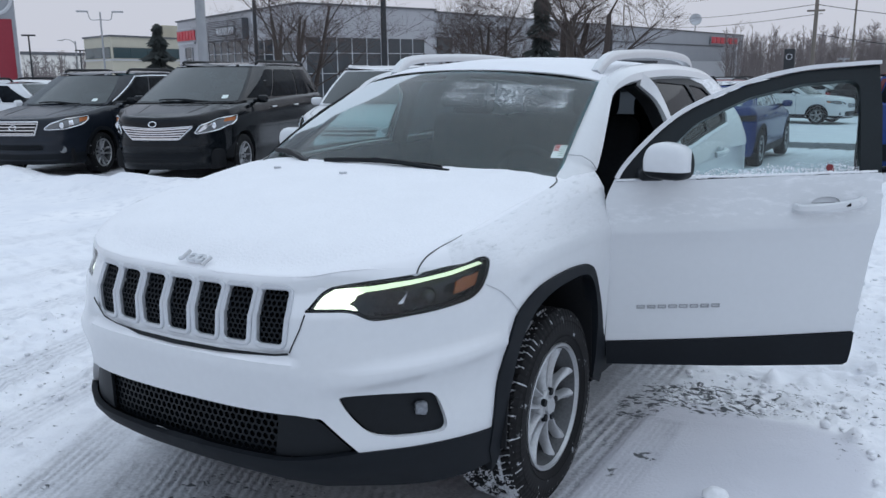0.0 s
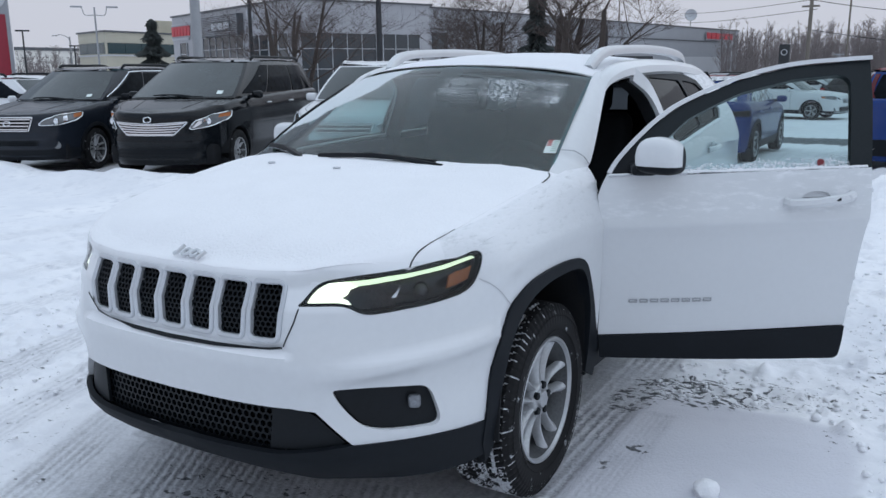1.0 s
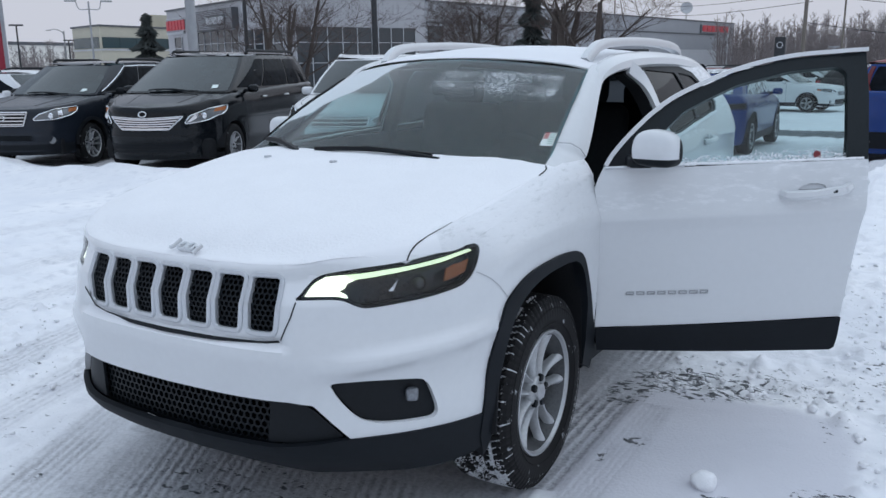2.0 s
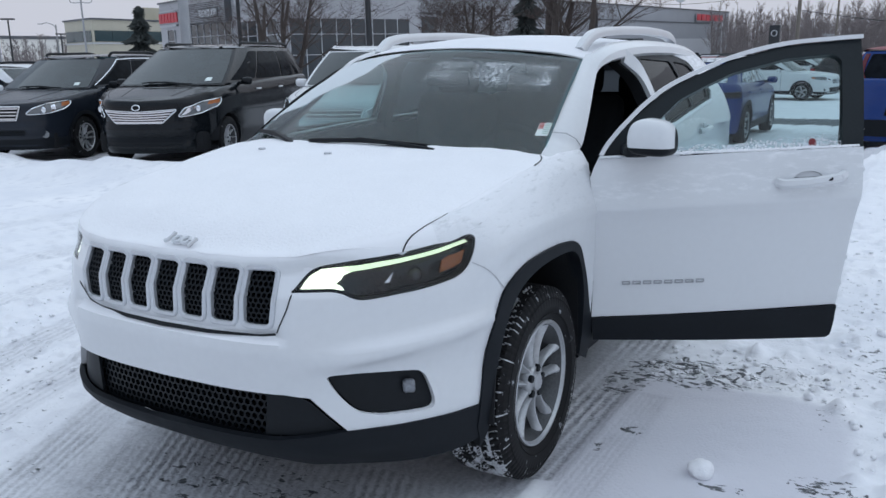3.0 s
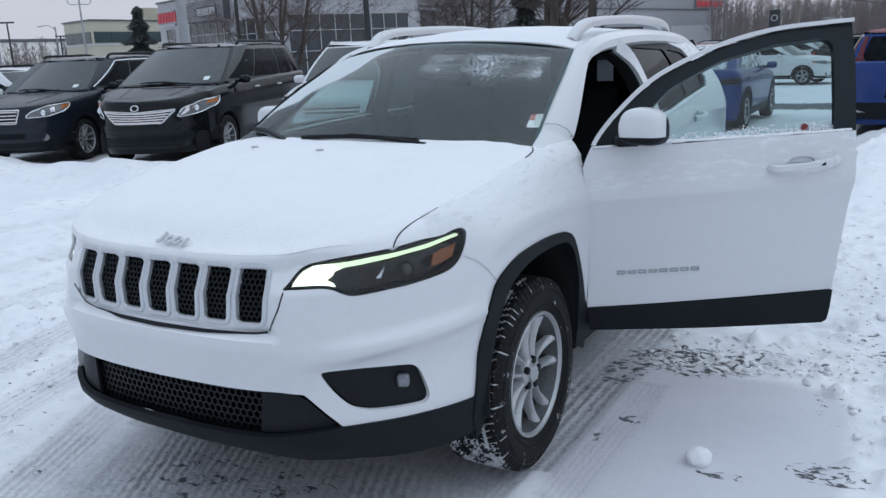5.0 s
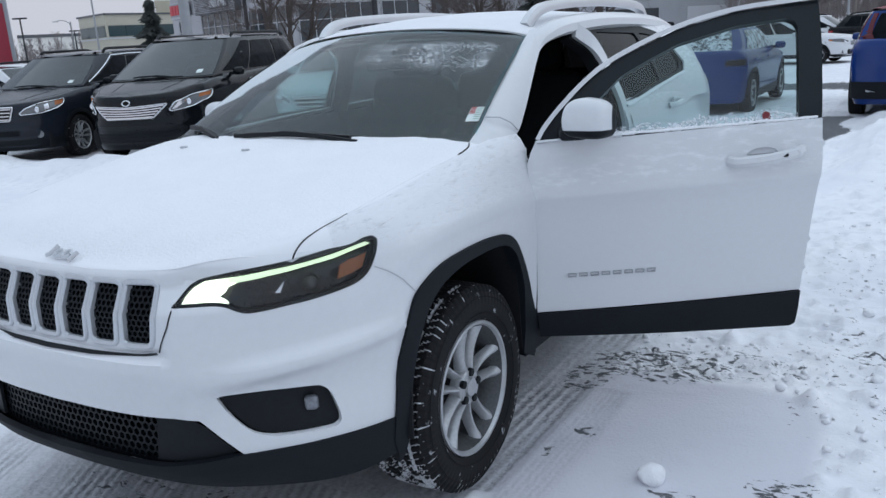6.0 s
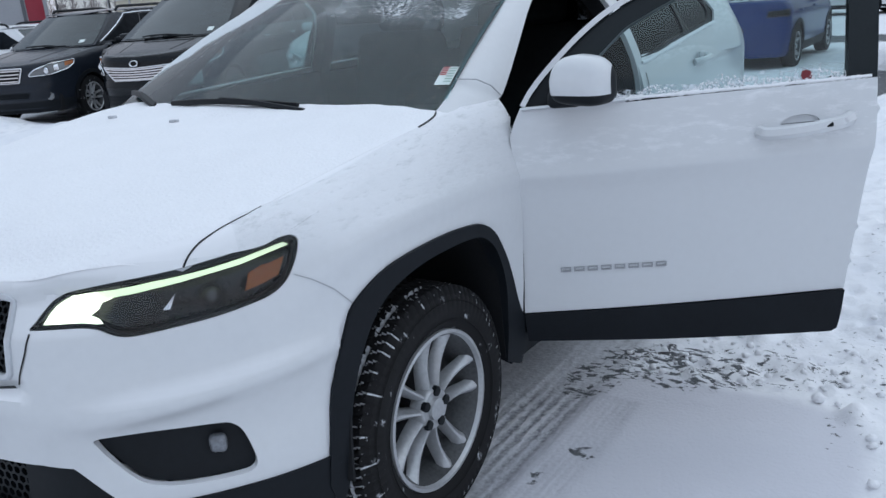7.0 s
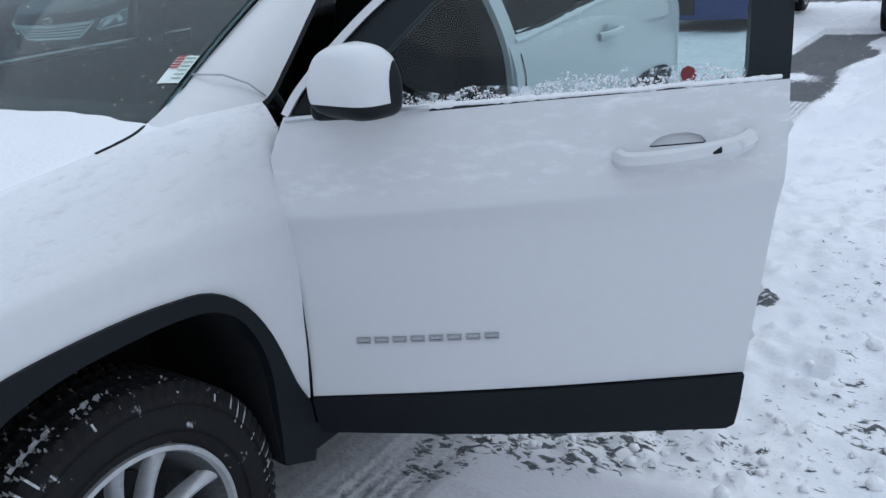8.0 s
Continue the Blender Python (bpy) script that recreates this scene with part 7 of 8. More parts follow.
def lot_z(x, y):
    return ground_z(x, y)


FROSTY = patched(mat("frosted_car_glass", (0.03, 0.036, 0.04), 0.1, vary=0.1), (0.62, 0.66, 0.70), 0.8, 0.42, 0.56, 11, bump=0.5)
parked_car("parked_minivan", "black minivan with a bright five-bar grille, parked in the snow", (-8.13, 6.45, 0.0), TURN, VAN, VAN_BLACK)
parked_car("parked_wagon", "dark blue-grey station wagon with silver grille and roof rails", (-10.77, 5.97, 0.0), TURN, WAGON, WAGON_GREY)
parked_car("parked_crossover", "white compact SUV dusted with snow beside the black minivan", (-5.26, 7.27, 0.0), TURN, WHITE_SUV, WHITE_CAR)
parked_car("parked_hatchback", "white hatchback seen behind the dark wagon", (-13.6, 8.7, 0.0), 100, HATCH, WHITE_CAR)
parked_car("parked_hatchback", "bright blue hatchback with frosted rear, nose away", (-1.46, 14.75, lot_z(-1.4, 13) - 0.02), 180, dict(HATCH, roof=1.44, roof_paint=FROSTY, belt=0.96, lip=0.76, hood=0.87, screen=(0.35, 1.1, 2.6, 3.15), rails=0.0, glass=FROSTY, tail_paint=DULL_GLASS), BLUE_CAR)
parked_car("parked_hatchback", "bright blue boxy hatchback with a red roof, nose away", (1.78, 14.30, lot_z(2, 12) - 0.05), 180, dict(HATCH, roof=1.58, screen=(0.30, 0.95, 3.12, 3.26), belt=1.04, roof_paint=RED_CAR, rails=0.0, tall_lamps=True), BLUE_CAR)
parked_car("parked_hatchback", "dark red hatchback behind the dark wagon", (*ray_to(70, 23), lot_z(*ray_to(70, 23))), 20, HATCH, RED_CAR)
parked_car("parked_crossover", "dark red SUV parked across the lane", (-3.7, 25.6, lot_z(-4, 25)), 175, CROSSOVER, RED_CAR)
parked_car("parked_crossover", "white crossover with a dark lower body across the road", (-1.9, 32.2, lot_z(-2, 32)), 78, CROSSOVER, WHITE_CAR)
rngc = random.Random(11)
for i, (x, y, p, nm) in enumerate(((-4.6, 38.5, SILVER_CAR, "silver-grey"), (-1.6, 39.0, WHITE_CAR, "white"), (1.2, 38.6, VAN_BLACK, "black"), (4.0, 36.0, WHITE_CAR, "white"), (6.9, 37.5, SILVER_CAR, "silver-grey"), (9.8, 38.0, RED_CAR, "dark red"))):
    parked_car("parked_crossover", nm + " crossover in the far row, snow on its roof", (x, y, lot_z(x, y)), 80 + rngc.uniform(-6, 6), CROSSOVER, p, "far row of cars")


# ---- buildings ----
PANEL = mat("grey_metal_cladding", (0.30, 0.31, 0.33), 0.5, 0.2, vary=0.06, scale=0.6, fine=8)
PANEL_MID = mat("mid_grey_cladding", (0.39, 0.39, 0.41), 0.45, 0.2, vary=0.06, scale=0.6, fine=8)
PANEL_LIGHT = mat("pale_metal_cladding", (0.48, 0.49, 0.51), 0.45, 0.2, vary=0.06, scale=0.6, fine=8)
PANEL_DARK = mat("dark_fascia_panel", (0.09, 0.095, 0.105), 0.5, 0.2, vary=0.1, scale=1, fine=10)
BEIGE = mat("beige_stucco", (0.45, 0.42, 0.34), 0.8, vary=0.08, scale=0.8, fine=12)
GREENGLASS = mat("green_window_band", (0.03, 0.055, 0.06), 0.12, vary=0.2)
SHOWGLASS = mat("showroom_glass", (0.050, 0.056, 0.062), 0.08, vary=0.3, scale=0.4)
MULLION = mat("pale_mullion", (0.5, 0.51, 0.53), 0.5, vary=0.06)
SIGN_RED = mat("red_sign_face", (0.50, 0.02, 0.035), 0.45, vary=0.08)
TOWER_RED = mat("dark_red_panel", (0.24, 0.012, 0.028), 0.45, vary=0.1)
POLE_GREY = mat("galvanised_steel", (0.33, 0.34, 0.355), 0.5, 0.4, vary=0.1)
POLE_DARK = mat("dark_painted_steel", (0.03, 0.032, 0.036), 0.5, 0.2, vary=0.15)
POLE_WOOD = mat("weathered_pole_wood", (0.16, 0.14, 0.12), 0.85, vary=0.2, scale=3, fine=60)
PALE_WALL = mat("pale_rendered_wall", (0.68, 0.66, 0.62), 0.8, vary=0.08, scale=0.5, fine=6)
BASE_Z = -0.40


def wall_frame(a, b):
    """Axes of a wall that runs from a to b on the ground: along it and out of it (to the right of the run)."""
    d = Vector((b[0] - a[0], b[1] - a[1], 0))
    l = d.length
    d.normalize()
    return d, Vector((d.y, -d.x, 0)), l


def on_wall(a, b, u, z, o):
    d, n, _ = wall_frame(a, b)
    return Vector((a[0], a[1], 0)) + d * u + n * o + Vector((0, 0, z))


def wall_box(a, b, u0, u1, z0, z1, o0, o1):
    bm = bmesh.new()
    v = [bm.verts.new(on_wall(a, b, u, z, o)) for o in (o0, o1) for z in (z0, z1) for u in (u0, u1)]
    for f in ((0, 1, 3, 2), (5, 4, 6, 7), (4, 0, 2, 6), (1, 5, 7, 3), (2, 3, 7, 6), (4, 5, 1, 0)):
        bm.faces.new([v[i] for i in f])
    bmesh.ops.recalc_face_normals(bm, faces=bm.faces)
    return bm


def footprint_block(poly, z0, z1):
    return prism(poly, lambda u, v, w: Vector((u, v, z0 + w)), z1 - z0)


def dealership():
    C, L, R, E = ray_to(532, 55), ray_to(320, 75), ray_to(770, 61), ray_to(1312, 114)
    back = (-54.0, 68.0)
    h = thing("dealership", (0, 0, 0), "grey metal-clad car dealership with showroom glass and red signs", "building")
    B = lambda n, bm, m, l="", parent=h: part(n, bm, m, parent, l, smooth=False)
    B("showroom_wall", footprint_block([C, R, back, L], BASE_Z, 5.9), PANEL_MID, "grey metal wall")
    B("service_wall", footprint_block([R, E, (-40, 112), (-47, 64)], BASE_Z, 5.75), PANEL, "grey metal service wing")
    B("parapet", wall_box(R, E, 0, 54, 4.3, 4.4, 0, 0.12), PANEL_DARK, "dark band")
    B("coping", wall_box(C, R, -0.2, 11.0, 5.9, 6.02, -0.4, 0.15), PANEL_DARK)
    B("coping", wall_box(L, C, 0, 21.9, 5.9, 6.02, -0.4, 0.15), PANEL_DARK)
    B("coping", wall_box(R, E, 0, 60.3, 5.75, 5.87, -0.4, 0.12), PANEL_DARK)
    for u in np.arange(1.2, 10.8, 1.2):
        B("cladding_joint", wall_box(C, R, u, u + 0.02, 4.1, 5.9, 0.0, 0.01), PANEL)
    for z in (4.5, 5.2):
        B("cladding_joint", wall_box(C, R, 0, 10.9, z, z + 0.02, 0.0, 0.01), PANEL)

    def glazing(a, b, u0, u1, z1, n, bars):
        w = B("window", wall_box(a, b, u0, u1, 0.1, z1, -0.05, 0.04), SHOWGLASS, "tall showroom glass")
        for i in range(n + 1):
            u = u0 + (u1 - u0) * i / n
            B("mullion", wall_box(a, b, u - 0.02, u + 0.02, 0.1, z1, 0.04, 0.10), MULLION, "", w)
        for z in bars:
            B("mullion", wall_box(a, b, u0, u1, z, z + 0.04, 0.04, 0.09), MULLION, "", w)

    glazing(C, R, 0.4, 6.2, 3.9, 5, (1.6, 2.9))
    glazing(C, R, 6.75, 9.9, 3.9, 3, (1.6, 2.9))
    glazing(L, C, 1.6, 3.2, 3.8, 1, (1.9, 2.9))
    glazing(L, C, 6.6, 14.2, 4.0, 6, (1.2, 2.2, 3.1))
    glazing(L, C, 15.3, 21.0, 3.9, 4, (1.9, 2.9))
    B("entry_portal", wall_box(L, C, 6.6, 14.2, 4.05, 5.5, 0.0, 0.5), PANEL_DARK, "dark entry fascia")
    for z in np.arange(4.15, 5.5, 0.12):
        B("louvre", wall_box(L, C, 6.6, 14.2, z, z + 0.04, 0.5, 0.53), PANEL_MID)
    B("side_portal", wall_box(L, C, 0.2, 3.9, 4.05, 5.3, 0.0, 0.15), PANEL_LIGHT, "pale sign panel")

    # signs as plain bars
    def sign(name, a, b, u0, u1, z0, z1, o, m, n, label):
        s = B(name, wall_box(a, b, u0 - 0.12, u1 + 0.12, z0 - 0.12, z1 + 0.12, o, o + 0.05), PANEL_DARK if m is MULLION else PANEL, label)
        w = (u1 - u0) / n
        for i in range(n):
            B("letter_bar", wall_box(a, b, u0 + w * i + 0.06 * w, u0 + w * (i + 1) - 0.12 * w, z0, z1, o + 0.05, o + 0.12), m, "", s)

    sign("wall_sign", L, C, 0.5, 4.6, 4.35, 5.1, 0.17, SIGN_RED, 6, "red maker's sign in plain bars")
    sign("wall_sign", L, C, 9.9, 13.0, 4.45, 4.95, 0.54, MULLION, 6, "white dealer sign in plain bars")
    sign("wall_sign", R, E, 49.6, 57.8, 4.65, 5.35, 0.13, SIGN_RED, 6, "red maker's sign in plain bars")
    ring = revolve([(0.08 * math.cos(t), 0.42 + 0.08 * math.sin(t)) for t in np.linspace(0, 2 * math.pi, 7)], 28)
    bmesh.ops.transform(ring, matrix=Matrix.Translation(on_wall(L, C, 15.6, 5.4, 0.15)) @ pose(0, 0, 0, 0, 0, -113), verts=ring.verts)
    B("round_emblem", ring, MULLION, "pale round emblem")
    # service wing details
    for u0, u1, z1 in ((43.0, 56.0, 2.6), (26, 36, 2.6), (2.0, 4.0, 2.2)):
        B("roller_door", wall_box(R, E, u0, u1, BASE_Z, z1, 0.0, 0.06), PANEL_LIGHT if u0 > 30 else SHOWGLASS, "grey roller door")
    B("downpipe", wall_box(R, E, 57.6, 57.9, BASE_Z, 5.0, 0.05, 0.2), PANEL_LIGHT)
    B("window", wall_box(R, E, 0.2, 1.9, 2.9, 4.1, -0.02, 0.05), SHOWGLASS, "dark window")
    for u, z in ((18, 4.9), (30, 4.75), (55.5, 4.85)):
        B("roof_unit", wall_box(R, E, u, u + 1.0, 5.7, z + 1.2, -2.2, -1.4), PANEL_LIGHT)
    p = on_wall(R, E, 46.7, 5.7, -0.6)
    B("dish_mast", sweep([p - Vector((0, 0, 0.1)), p + Vector((0, 0, 1.1))], circle(0.07, 8)), PANEL_LIGHT)
    dish = revolve([(0.0, 0.68), (0.05, 0.68), (0.0, 0.5), (-0.12, 0.25), (-0.16, 0.0)], 28)
    bmesh.ops.transform(dish, matrix=Matrix.Translation(p + Vector((0, 0, 1.5))) @ pose(0, 0, 0, 0, -15, -75), verts=dish.verts)
    B("satellite_dish", dish, PANEL_LIGHT, "pale satellite dish")


dealership()


def office_block():
    left, corner, right = ray_to(154, 102), ray_to(201, 95), ray_to(345, 104)
    rear = ray_to(330, 125), ray_to(170, 120)
    h = thing("office_block", (0, 0, 0), "low beige office block with dark green window bands", "building")
    B = lambda n, bm, m, l="", parent=h: part(n, bm, m, parent, l, smooth=False)
    B("wall", footprint_block([left, corner, right, *rear], BASE_Z, 5.7), BEIGE, "beige wall")
    for a, b in ((left, corner), (corner, right)):
        l = wall_frame(a, b)[2]
        B("parapet", wall_box(a, b, -0.1, l + 0.1, 5.62, 5.8, 0, 0.15), PANEL_DARK)
        B("ledge", wall_box(a, b, 0, l, 3.2, 3.35, 0, 0.10), PANEL_LIGHT)
        n = int(l / 2.2)
        for z0, z1 in ((3.45, 4.55), (0.9, 1.9)):
            for i in range(n):
                B("window", wall_box(a, b, 0.25 + (l - 0.5) * i / n, 0.25 + (l - 0.5) * (i + 1) / n - 0.06, z0, z1, 0.0, 0.06), GREENGLASS, "dark green glass")
    B("penthouse", footprint_block([ray_to(291, 104), ray_to(345, 107), ray_to(340, 118), ray_to(291, 114)], 5.0, 7.3), BEIGE, "beige roof housing")


office_block()


def far_shed():
    h = thing("far_shed", (0, 0, 0), "long pale warehouse far behind the trees", "building")
    part("wall", footprint_block([ray_to(40, 150), ray_to(165, 160), ray_to(165, 185), ray_to(40, 175)], BASE_Z, 5.4), PALE_WALL, h, smooth=False)
    part("roof_band", wall_box(ray_to(40, 150), ray_to(165, 160), 0, 16, 5.1, 5.6, 0, 0.2), PANEL_DARK, h, smooth=False)


far_shed()


def sign_tower():
    h = thing("sign_tower", (*ray_to(-6, 70), BASE_Z), "tall grey sign tower with a red panel", "sign", turn=56)
    B = lambda n, bm, m, l="", parent=h: part(n, bm, m, parent, l)
    B("column", rbox((3.3, 1.0, 14.0), (0, 0, 7.0), 0.1), PANEL, "grey metal column")
    B("red_panel", rbox((1.15, 0.1, 6.1), (0.82, -0.53, 3.05), 0.03), TOWER_RED, "red panel")
    B("dark_slot", rbox((0.22, 0.08, 6.1), (0.05, -0.52, 3.05), 0.01), PANEL_DARK)
    ring = revolve([(0.10 * math.cos(t), 1.15 + 0.14 * math.sin(t)) for t in np.linspace(0, 2 * math.pi, 7)], 28)
    bmesh.ops.transform(ring, matrix=pose(0.35, -0.56, 7.6, 0, 0, 90), verts=ring.verts)
    B("round_emblem", ring, MULLION, "pale round emblem")


sign_tower()


def slim_sign():
    h = thing("pylon_sign", (*ray_to(1396, 56), BASE_Z), "slim black pylon sign with a pale round mark", "sign", turn=-6)
    part("board", rbox((0.62, 0.25, 3.2), (0, 0, 1.6), 0.03), POLE_DARK, h)
    ring = revolve([(0.03 * math.cos(t), 0.17 + 0.022 * math.sin(t)) for t in np.linspace(0, 2 * math.pi, 7)], 20)
    bmesh.ops.transform(ring, matrix=pose(0, -0.15, 2.72, 0, 0, 90), verts=ring.verts)
    part("round_mark", ring, MULLION, h)


slim_sign()


# ---- poles ----
def lamp_post(x, y, height, r, material, label, arms="none", turn=0.0):
    h = thing("street_lamp" if arms != "none" else "post", (x, y, ground_z(x, y) - 0.05), label, "street lamp" if arms != "none" else "post", turn=turn)
    part("pole", sweep([(0, 0, 0), (0, 0, height * 0.5), (0, 0, height)], circle(r, 10), scales=[1.15, 1.0, 0.8]), material, h)
    if arms == "twin":
        for s in (-1, 1):
            part("arm", sweep(smooth_line([(0, 0, height - 0.5), (s * 0.6, 0, height - 0.5), (s * 0.75, 0, height - 0.1), (s * 0.8, 0, height)], 4), circle(r * 0.5, 6)), material, h)
            part("lamp_head", rbox((0.75, 0.28, 0.1), (s * 1.1, 0, height + 0.02), 0.03), material, h)
    if arms == "flat":
        part("lamp_head", rbox((0.85, 0.3, 0.10), (0, 0, height), 0.03), material, h)
    if arms == "curve":
        part("arm", sweep(smooth_line([(0, 0, height - 0.6), (-0.2, 0, height - 0.1), (-0.9, 0, height + 0.2), (-1.5, 0, height + 0.1)], 5), circle(r * 0.5, 6)), material, h)
        part("lamp_head", rbox((0.6, 0.2, 0.1), (-1.6, 0, height + 0.08), 0.03), material, h)


for px, d, hgt, r, m, l, arms, tn in ((362, 24, 9.0, 0.13, POLE_GREY, "thick grey steel post before the dealership", "none", 0), (456, 40, 9.0, 0.085, POLE_DARK, "slim dark post before the showroom", "none", 0), (681, 36, 10.0, 0.115, POLE_DARK, "dark steel lamp post by the showroom", "none", 0), (187, 62, 6.3, 0.065, POLE_GREY, "grey lamp post with twin arms", "twin", 52), (58, 62, 4.75, 0.06, POLE_DARK, "dark lamp post with a flat head", "flat", 54), (146, 80, 4.3, 0.07, POLE_DARK, "dark lamp post with a flat head", "flat", 54), (139, 110, 6.2, 0.10, POLE_GREY, "far lamp post with a curved arm", "curve", 54), (1492, 80, 2.9, 0.10, POLE_GREY, "pale lamp post with a flat head", "flat", 0), (1080, 42, 4.0, 0.08, POLE_DARK, "dark post by the service wing", "none", 0)):
    x, y = ray_to(px, d)
    lamp_post(x, y, hgt, r, m, l, arms, tn)

wire_ends = []
for px, d, hgt in ((1436, 62, 10.5), (1505, 70, 12.0), (1100, 150, 13.0)):
    x, y = ray_to(px, d)
    h = thing("utility_pole", (x, y, ground_z(x, y)), "weathered wooden utility pole with wires", "utility pole")
    part("pole", sweep([(0, 0, 0), (0.05, 0, hgt)], circle(0.13 if px < 1450 else 0.07, 8), scales=[1.1, 0.8]), POLE_WOOD, h)
    if px < 1450:
        part("crossarm", rbox((1.1, 0.10, 0.12), (0, 0, min(hgt - 0.6, 5.8)), 0.02), POLE_WOOD, h)
    wire_ends.append(Vector((x, y, ground_z(x, y) + min(hgt - 0.5, 5.9))))
for k, (p, q) in enumerate(((wire_ends[2] + Vector((0, 0, 6.5)), wire_ends[0] + Vector((0, 0, 0.3))), (wire_ends[2] + Vector((0, 0, 5.0)), wire_ends[0] + Vector((0.4, 0, -0.3))), (wire_ends[0] + Vector((0, 0, 0.3)), Vector((12, 60, 5.9))), (wire_ends[0] + Vector((0, 0, -1.6)), Vector((14, 62, 3.9))))):
    pts = [p.lerp(q, t) - Vector((0, 0, 1.2 * math.sin(math.pi * t))) for t in np.linspace(0, 1, 14)]
    ob = part("overhead_wire", sweep(pts, circle(0.022, 5)), POLE_DARK)
    tagged(ob, "thin dark overhead wire between utility poles", "wire", "overhead wires")


# ---- trees ----
BARK = mat("grey_brown_bark", (0.060, 0.047, 0.041), 0.9, vary=0.3, scale=4, fine=40, bump=0.5, dist=0.02)
TWIG = mat("reddish_twigs", (0.085, 0.064, 0.058), 0.9, vary=0.3)
# paler than TWIG: the haze of distance is put into this colour
TWIG_HAZED = mat("hazed_brown_twigs", (0.20, 0.172, 0.168), 0.9, vary=0.25, scale=0.3)
NEEDLE = mat("dark_spruce_needles", (0.045, 0.052, 0.050), 0.9, vary=0.4, scale=3, fine=20)


def limb(out, p, d, length, r, rng, depth, sides):
    """Adds one branch as a tapered bent tube and returns points along it."""
    n = 4 if depth < 3 else 2
    pts, rad = [p.copy()], [r]
    q, e = p.copy(), d.copy()
    for i in range(n):
        e = (e + Vector((rng.uniform(-1, 1), rng.uniform(-1, 1), rng.uniform(-0.4, 0.8))) * 0.16).normalized()
        q = q + e * (length / n)
        pts.append(q.copy())
        rad.append(r * (1 - 0.62 * (i + 1) / n))
    base = len(out[0])
    for i, (c, rr) in enumerate(zip(pts, rad)):
        t = (pts[min(i + 1, n)] - pts[max(i - 1, 0)]).normalized()
        s = t.cross(Vector((0.3, 0.5, 0.81))).normalized()
        u = s.cross(t)
        for k in range(sides):
            a = 2 * math.pi * k / sides
            out[0].append(c + (s * math.cos(a) + u * math.sin(a)) * rr)
    for i in range(n):
        for k in range(sides):
            a, b = base + i * sides + k, base + i * sides + (k + 1) % sides
            out[1].append((a, b, b + sides, a + sides))
    return pts, rad


def grow(trunk, twigs, p, d, length, r, rng, depth, top):
    pts, rad = limb(trunk if depth < 3 else twigs, p, d, length, r, rng, depth, 7 if depth == 0 else 5 if depth < 3 else 3)
    if depth >= top:
        return
    for k in range(rng.randint(3, 4) if depth < 2 else rng.randint(4, 5)):
        t = rng.uniform(0.25, 1.0)
        i = min(len(pts) - 2, int(t * (len(pts) - 1)))
        c = pts[i].lerp(pts[i + 1], t * (len(pts) - 1) - i)
        side = Vector((rng.uniform(-1, 1), rng.uniform(-1, 1), rng.uniform(-0.15, 0.6))).normalized()
        nd = (d * 0.55 + side * 0.80).normalized()
        grow(trunk, twigs, c, nd, length * rng.uniform(0.48, 0.74), max(0.0055, rad[i] * rng.uniform(0.36, 0.52)), rng, depth + 1, top)


def bare_tree(x, y, height, seed, stems, label, spread=0.35, top=5, thick=0.0135):
    rng = random.Random(seed)
    trunk, twigs = ([], []), ([], [])
    for k in range(stems):
        a = 2 * math.pi * (k + rng.random() * 0.6) / stems
        d = Vector((math.cos(a) * spread, math.sin(a) * spread, 1)).normalized()
        grow(trunk, twigs, Vector((0.15 * math.cos(a), 0.15 * math.sin(a), -0.1)), d, height * rng.uniform(0.42, 0.55), thick * height * rng.uniform(0.7, 1.0), rng, 0, top)
    h = thing("tree", (x, y, ground_z(x, y)), label, "tree", "bare trees")
    for name, data, m in (("trunk", trunk, BARK), ("crown", twigs, TWIG)):
        me = bpy.data.meshes.new(name)
        me.from_pydata(data[0], [], data[1])
        me.materials.append(m)
        o = new(name, me)
        o.parent = h
        tagged(o, "grey-brown trunk and limbs" if name == "trunk" else "fine bare reddish twigs")


for px, d, hgt, seed, st, sp in ((510, 36, 9.0, 3, 2, 0.10), (540, 38, 9.5, 8, 2, 0.22), (486, 40, 8.5, 5, 1, 0.05), (870, 42, 8.5, 21, 3, 0.24), (820, 44, 7.5, 14, 2, 0.2), (1000, 36, 9.5, 31, 2, 0.16), (1046, 34, 9.0, 45, 2, 0.30), (915, 46, 7.5, 52, 2, 0.2)):
    x, y = ray_to(px, d)
    bare_tree(x, y, hgt, seed, st, "leafless deciduous tree with spreading limbs", sp, thick=0.034 if px > 990 else 0.019)


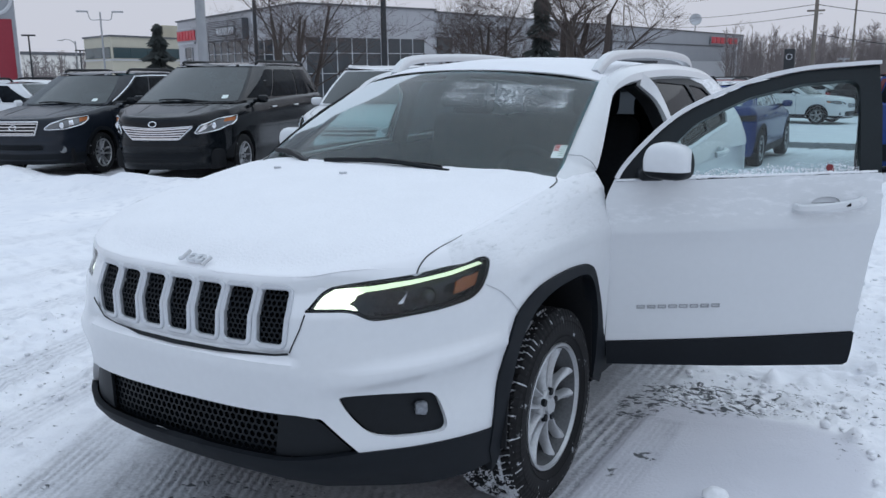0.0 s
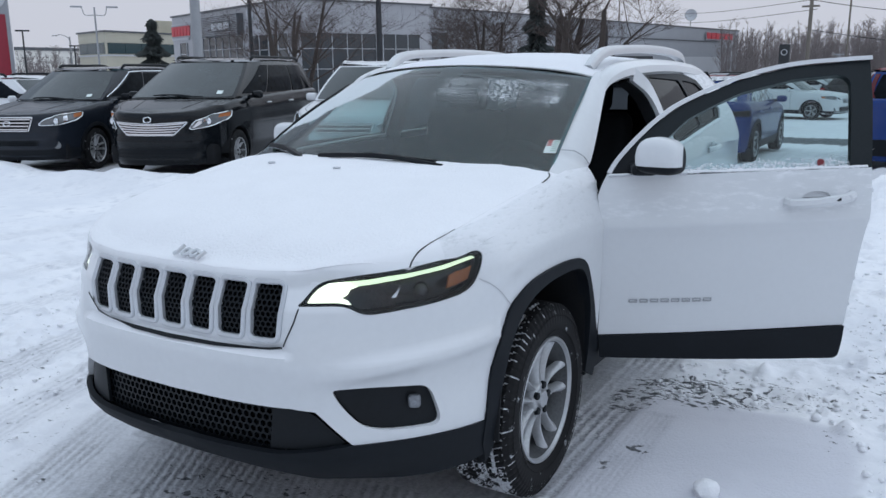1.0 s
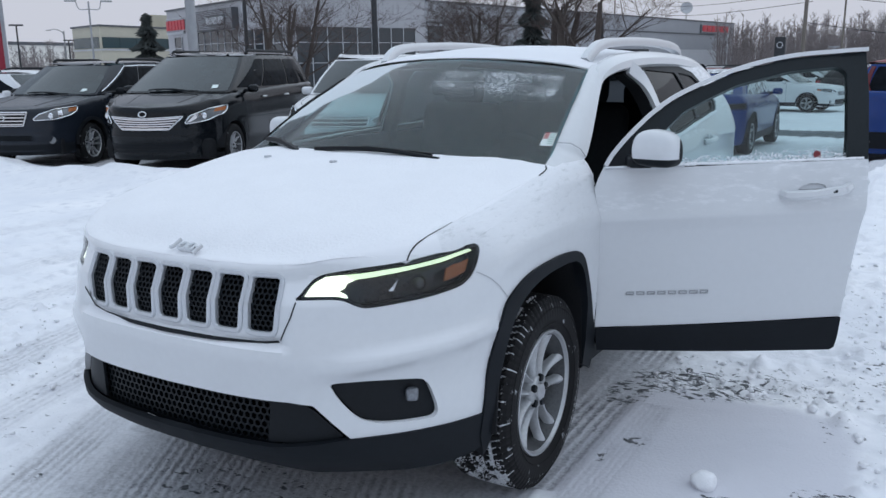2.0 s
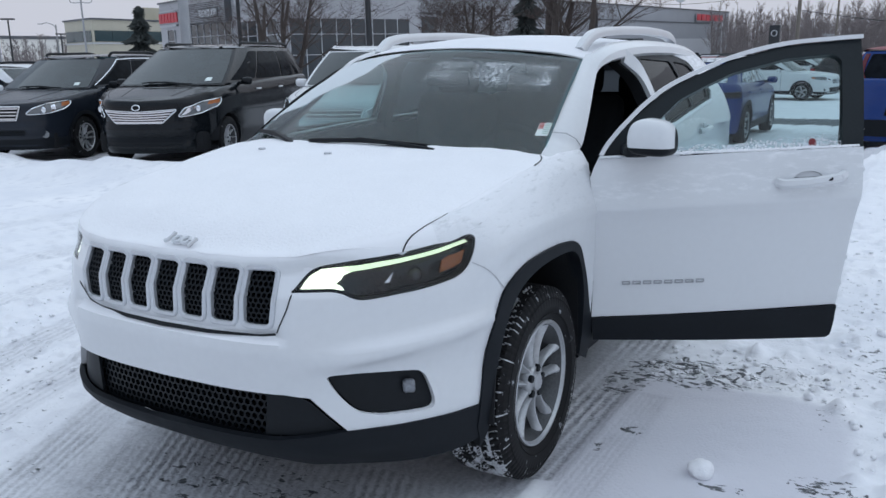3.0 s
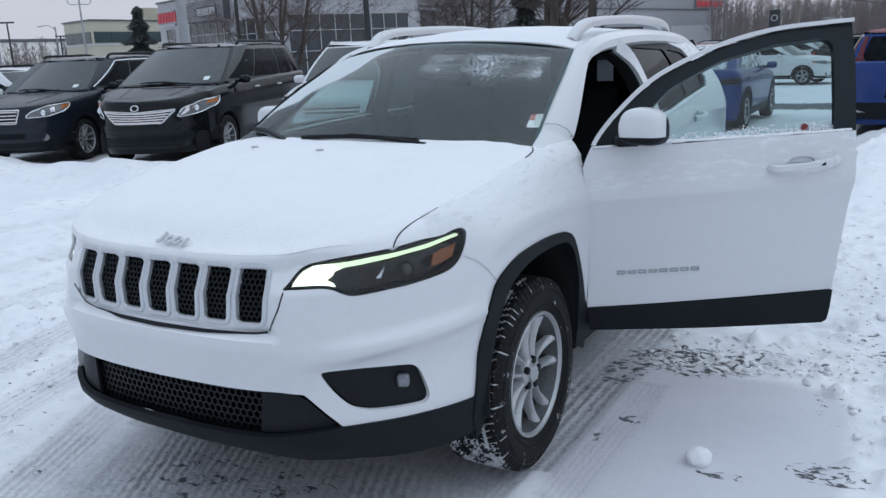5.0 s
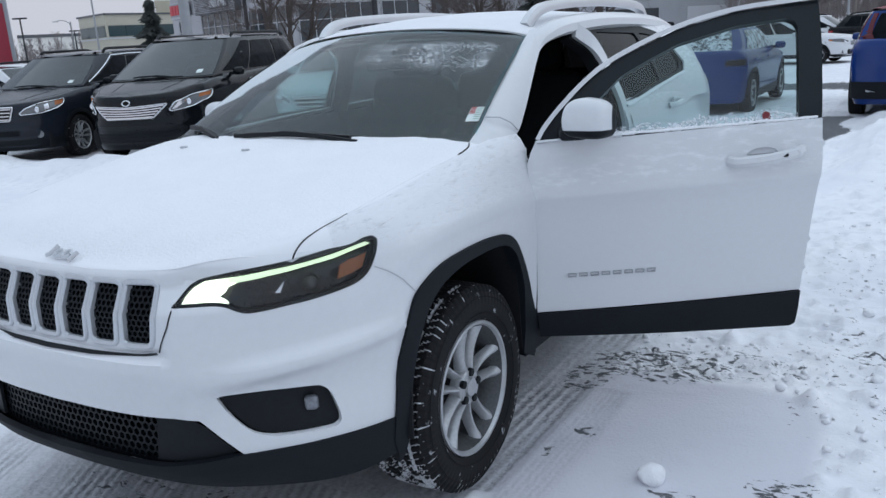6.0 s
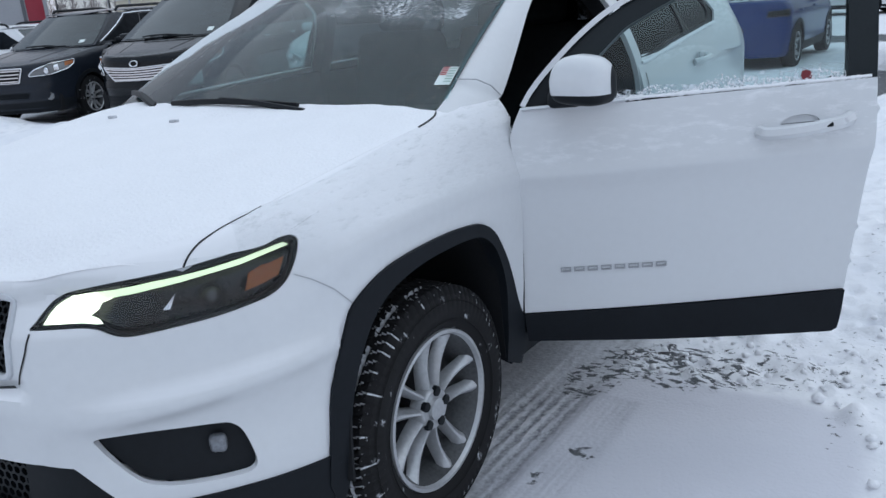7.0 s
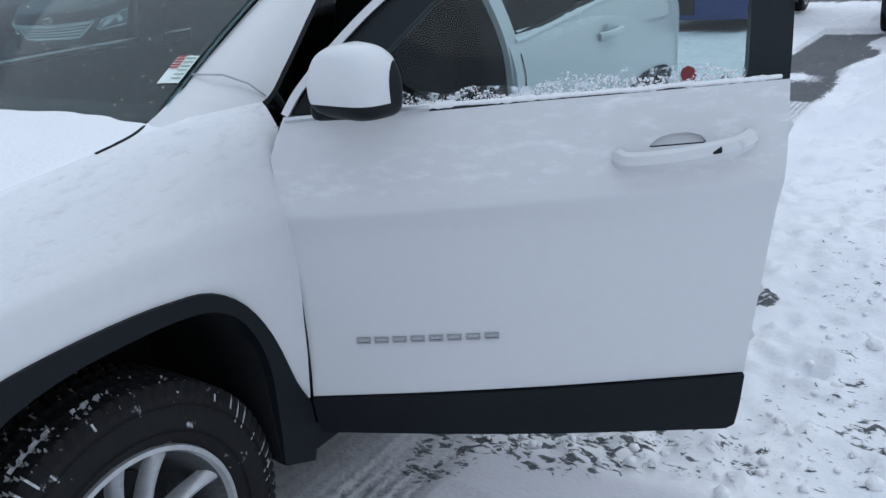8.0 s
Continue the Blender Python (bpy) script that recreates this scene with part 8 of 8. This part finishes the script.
def spruce(x, y, height, width, seed):
    rng = random.Random(seed)
    h = thing("spruce", (x, y, ground_z(x, y)), "dark green spruce with drooping tiers", "tree", "spruces")
    part("trunk", sweep([(0, 0, 0), (0, 0, height * 0.95)], circle(0.12, 7), scales=[1, 0.15]), BARK, h)
    co, fa = [], []
    for i in range(2100):
        t = rng.random() ** 0.8
        z = height * (0.08 + 0.92 * t)
        reach = width * (1 - t) * rng.uniform(0.15, 1.0) * (0.62 + 0.38 * math.sin(t * 34)) + 0.06
        a = rng.uniform(0, 6.283)
        c = Vector((math.cos(a) * reach, math.sin(a) * reach, z - reach * 0.30))
        o = Vector((math.cos(a), math.sin(a), -0.35)).normalized()
        s = Vector((-math.sin(a), math.cos(a), 0))
        l, w = rng.uniform(0.16, 0.42), rng.uniform(0.05, 0.14)
        k = len(co)
        co += [c - o * l * 0.6, c + s * w + Vector((0, 0, -0.05)), c + o * l, c - s * w + Vector((0, 0, -0.05)), c + Vector((0, 0, 0.07))]
        fa += [(k, k + 1, k + 4), (k + 1, k + 2, k + 4), (k + 2, k + 3, k + 4), (k + 3, k, k + 4)]
    me = bpy.data.meshes.new("crown")
    me.from_pydata(co, [], fa)
    me.materials.append(NEEDLE)
    o = new("crown", me)
    o.parent = h
    tagged(o, "dark needled boughs")


for px, d, hgt, wd, seed in ((284, 66, 5.7, 2.9, 2), (958, 44, 6.6, 1.7, 7), (98, 190, 7.0, 2.6, 9), (112, 200, 6.6, 2.8, 12), (133, 205, 6.2, 2.6, 15)):
    x, y = ray_to(px, d)
    spruce(x, y, hgt, wd, seed)


def far_woods(name, spots, seed, label, tall):
    """A belt of leafless trees far off, as one mass."""
    rng = random.Random(seed)
    co, fa = [], []

    def stick(p, q, r0, r1):
        k = len(co)
        t = (q - p).normalized()
        s = t.cross(Vector((0.2, 0.9, 0.3))).normalized()
        u = s.cross(t)
        for c, r in ((p, r0), (q, r1)):
            for j in range(3):
                a = 2.094 * j
                co.append(c + (s * math.cos(a) + u * math.sin(a)) * r)
        for j in range(3):
            fa.append((k + j, k + (j + 1) % 3, k + 3 + (j + 1) % 3, k + 3 + j))

    for x, y in spots:
        g = Vector((x, y, ground_z(x, y) - 0.2))
        ht = tall * rng.uniform(0.7, 1.1)
        tip = g + Vector((rng.uniform(-0.6, 0.6), rng.uniform(-0.6, 0.6), ht))
        stick(g, tip, 0.08, 0.015)
        for k in range(26):
            t = rng.uniform(0.12, 0.97)
            p = g.lerp(tip, t)
            a = rng.uniform(0, 6.283)
            l = ht * rng.uniform(0.12, 0.32) * (1.1 - t * 0.7)
            q = p + Vector((math.cos(a) * l * 0.6, math.sin(a) * l * 0.6, l * 0.8))
            stick(p, q, 0.022, 0.008)
            for j in range(5):
                b = p.lerp(q, rng.uniform(0.3, 0.9))
                e = b + Vector((rng.uniform(-1, 1), rng.uniform(-1, 1), rng.uniform(0.2, 1.0))) * l * 0.35
                stick(b, e, 0.012, 0.005)
    me = bpy.data.meshes.new(name)
    me.from_pydata(co, [], fa)
    me.materials.append(TWIG_HAZED)
    tagged(new(name, me), label, "woods", kind="stuff")


rngw = random.Random(77)
spots = []
for i in range(420):
    px = rngw.uniform(1285, 1620)
    spots.append(ray_to(px, rngw.uniform(95, 150)))
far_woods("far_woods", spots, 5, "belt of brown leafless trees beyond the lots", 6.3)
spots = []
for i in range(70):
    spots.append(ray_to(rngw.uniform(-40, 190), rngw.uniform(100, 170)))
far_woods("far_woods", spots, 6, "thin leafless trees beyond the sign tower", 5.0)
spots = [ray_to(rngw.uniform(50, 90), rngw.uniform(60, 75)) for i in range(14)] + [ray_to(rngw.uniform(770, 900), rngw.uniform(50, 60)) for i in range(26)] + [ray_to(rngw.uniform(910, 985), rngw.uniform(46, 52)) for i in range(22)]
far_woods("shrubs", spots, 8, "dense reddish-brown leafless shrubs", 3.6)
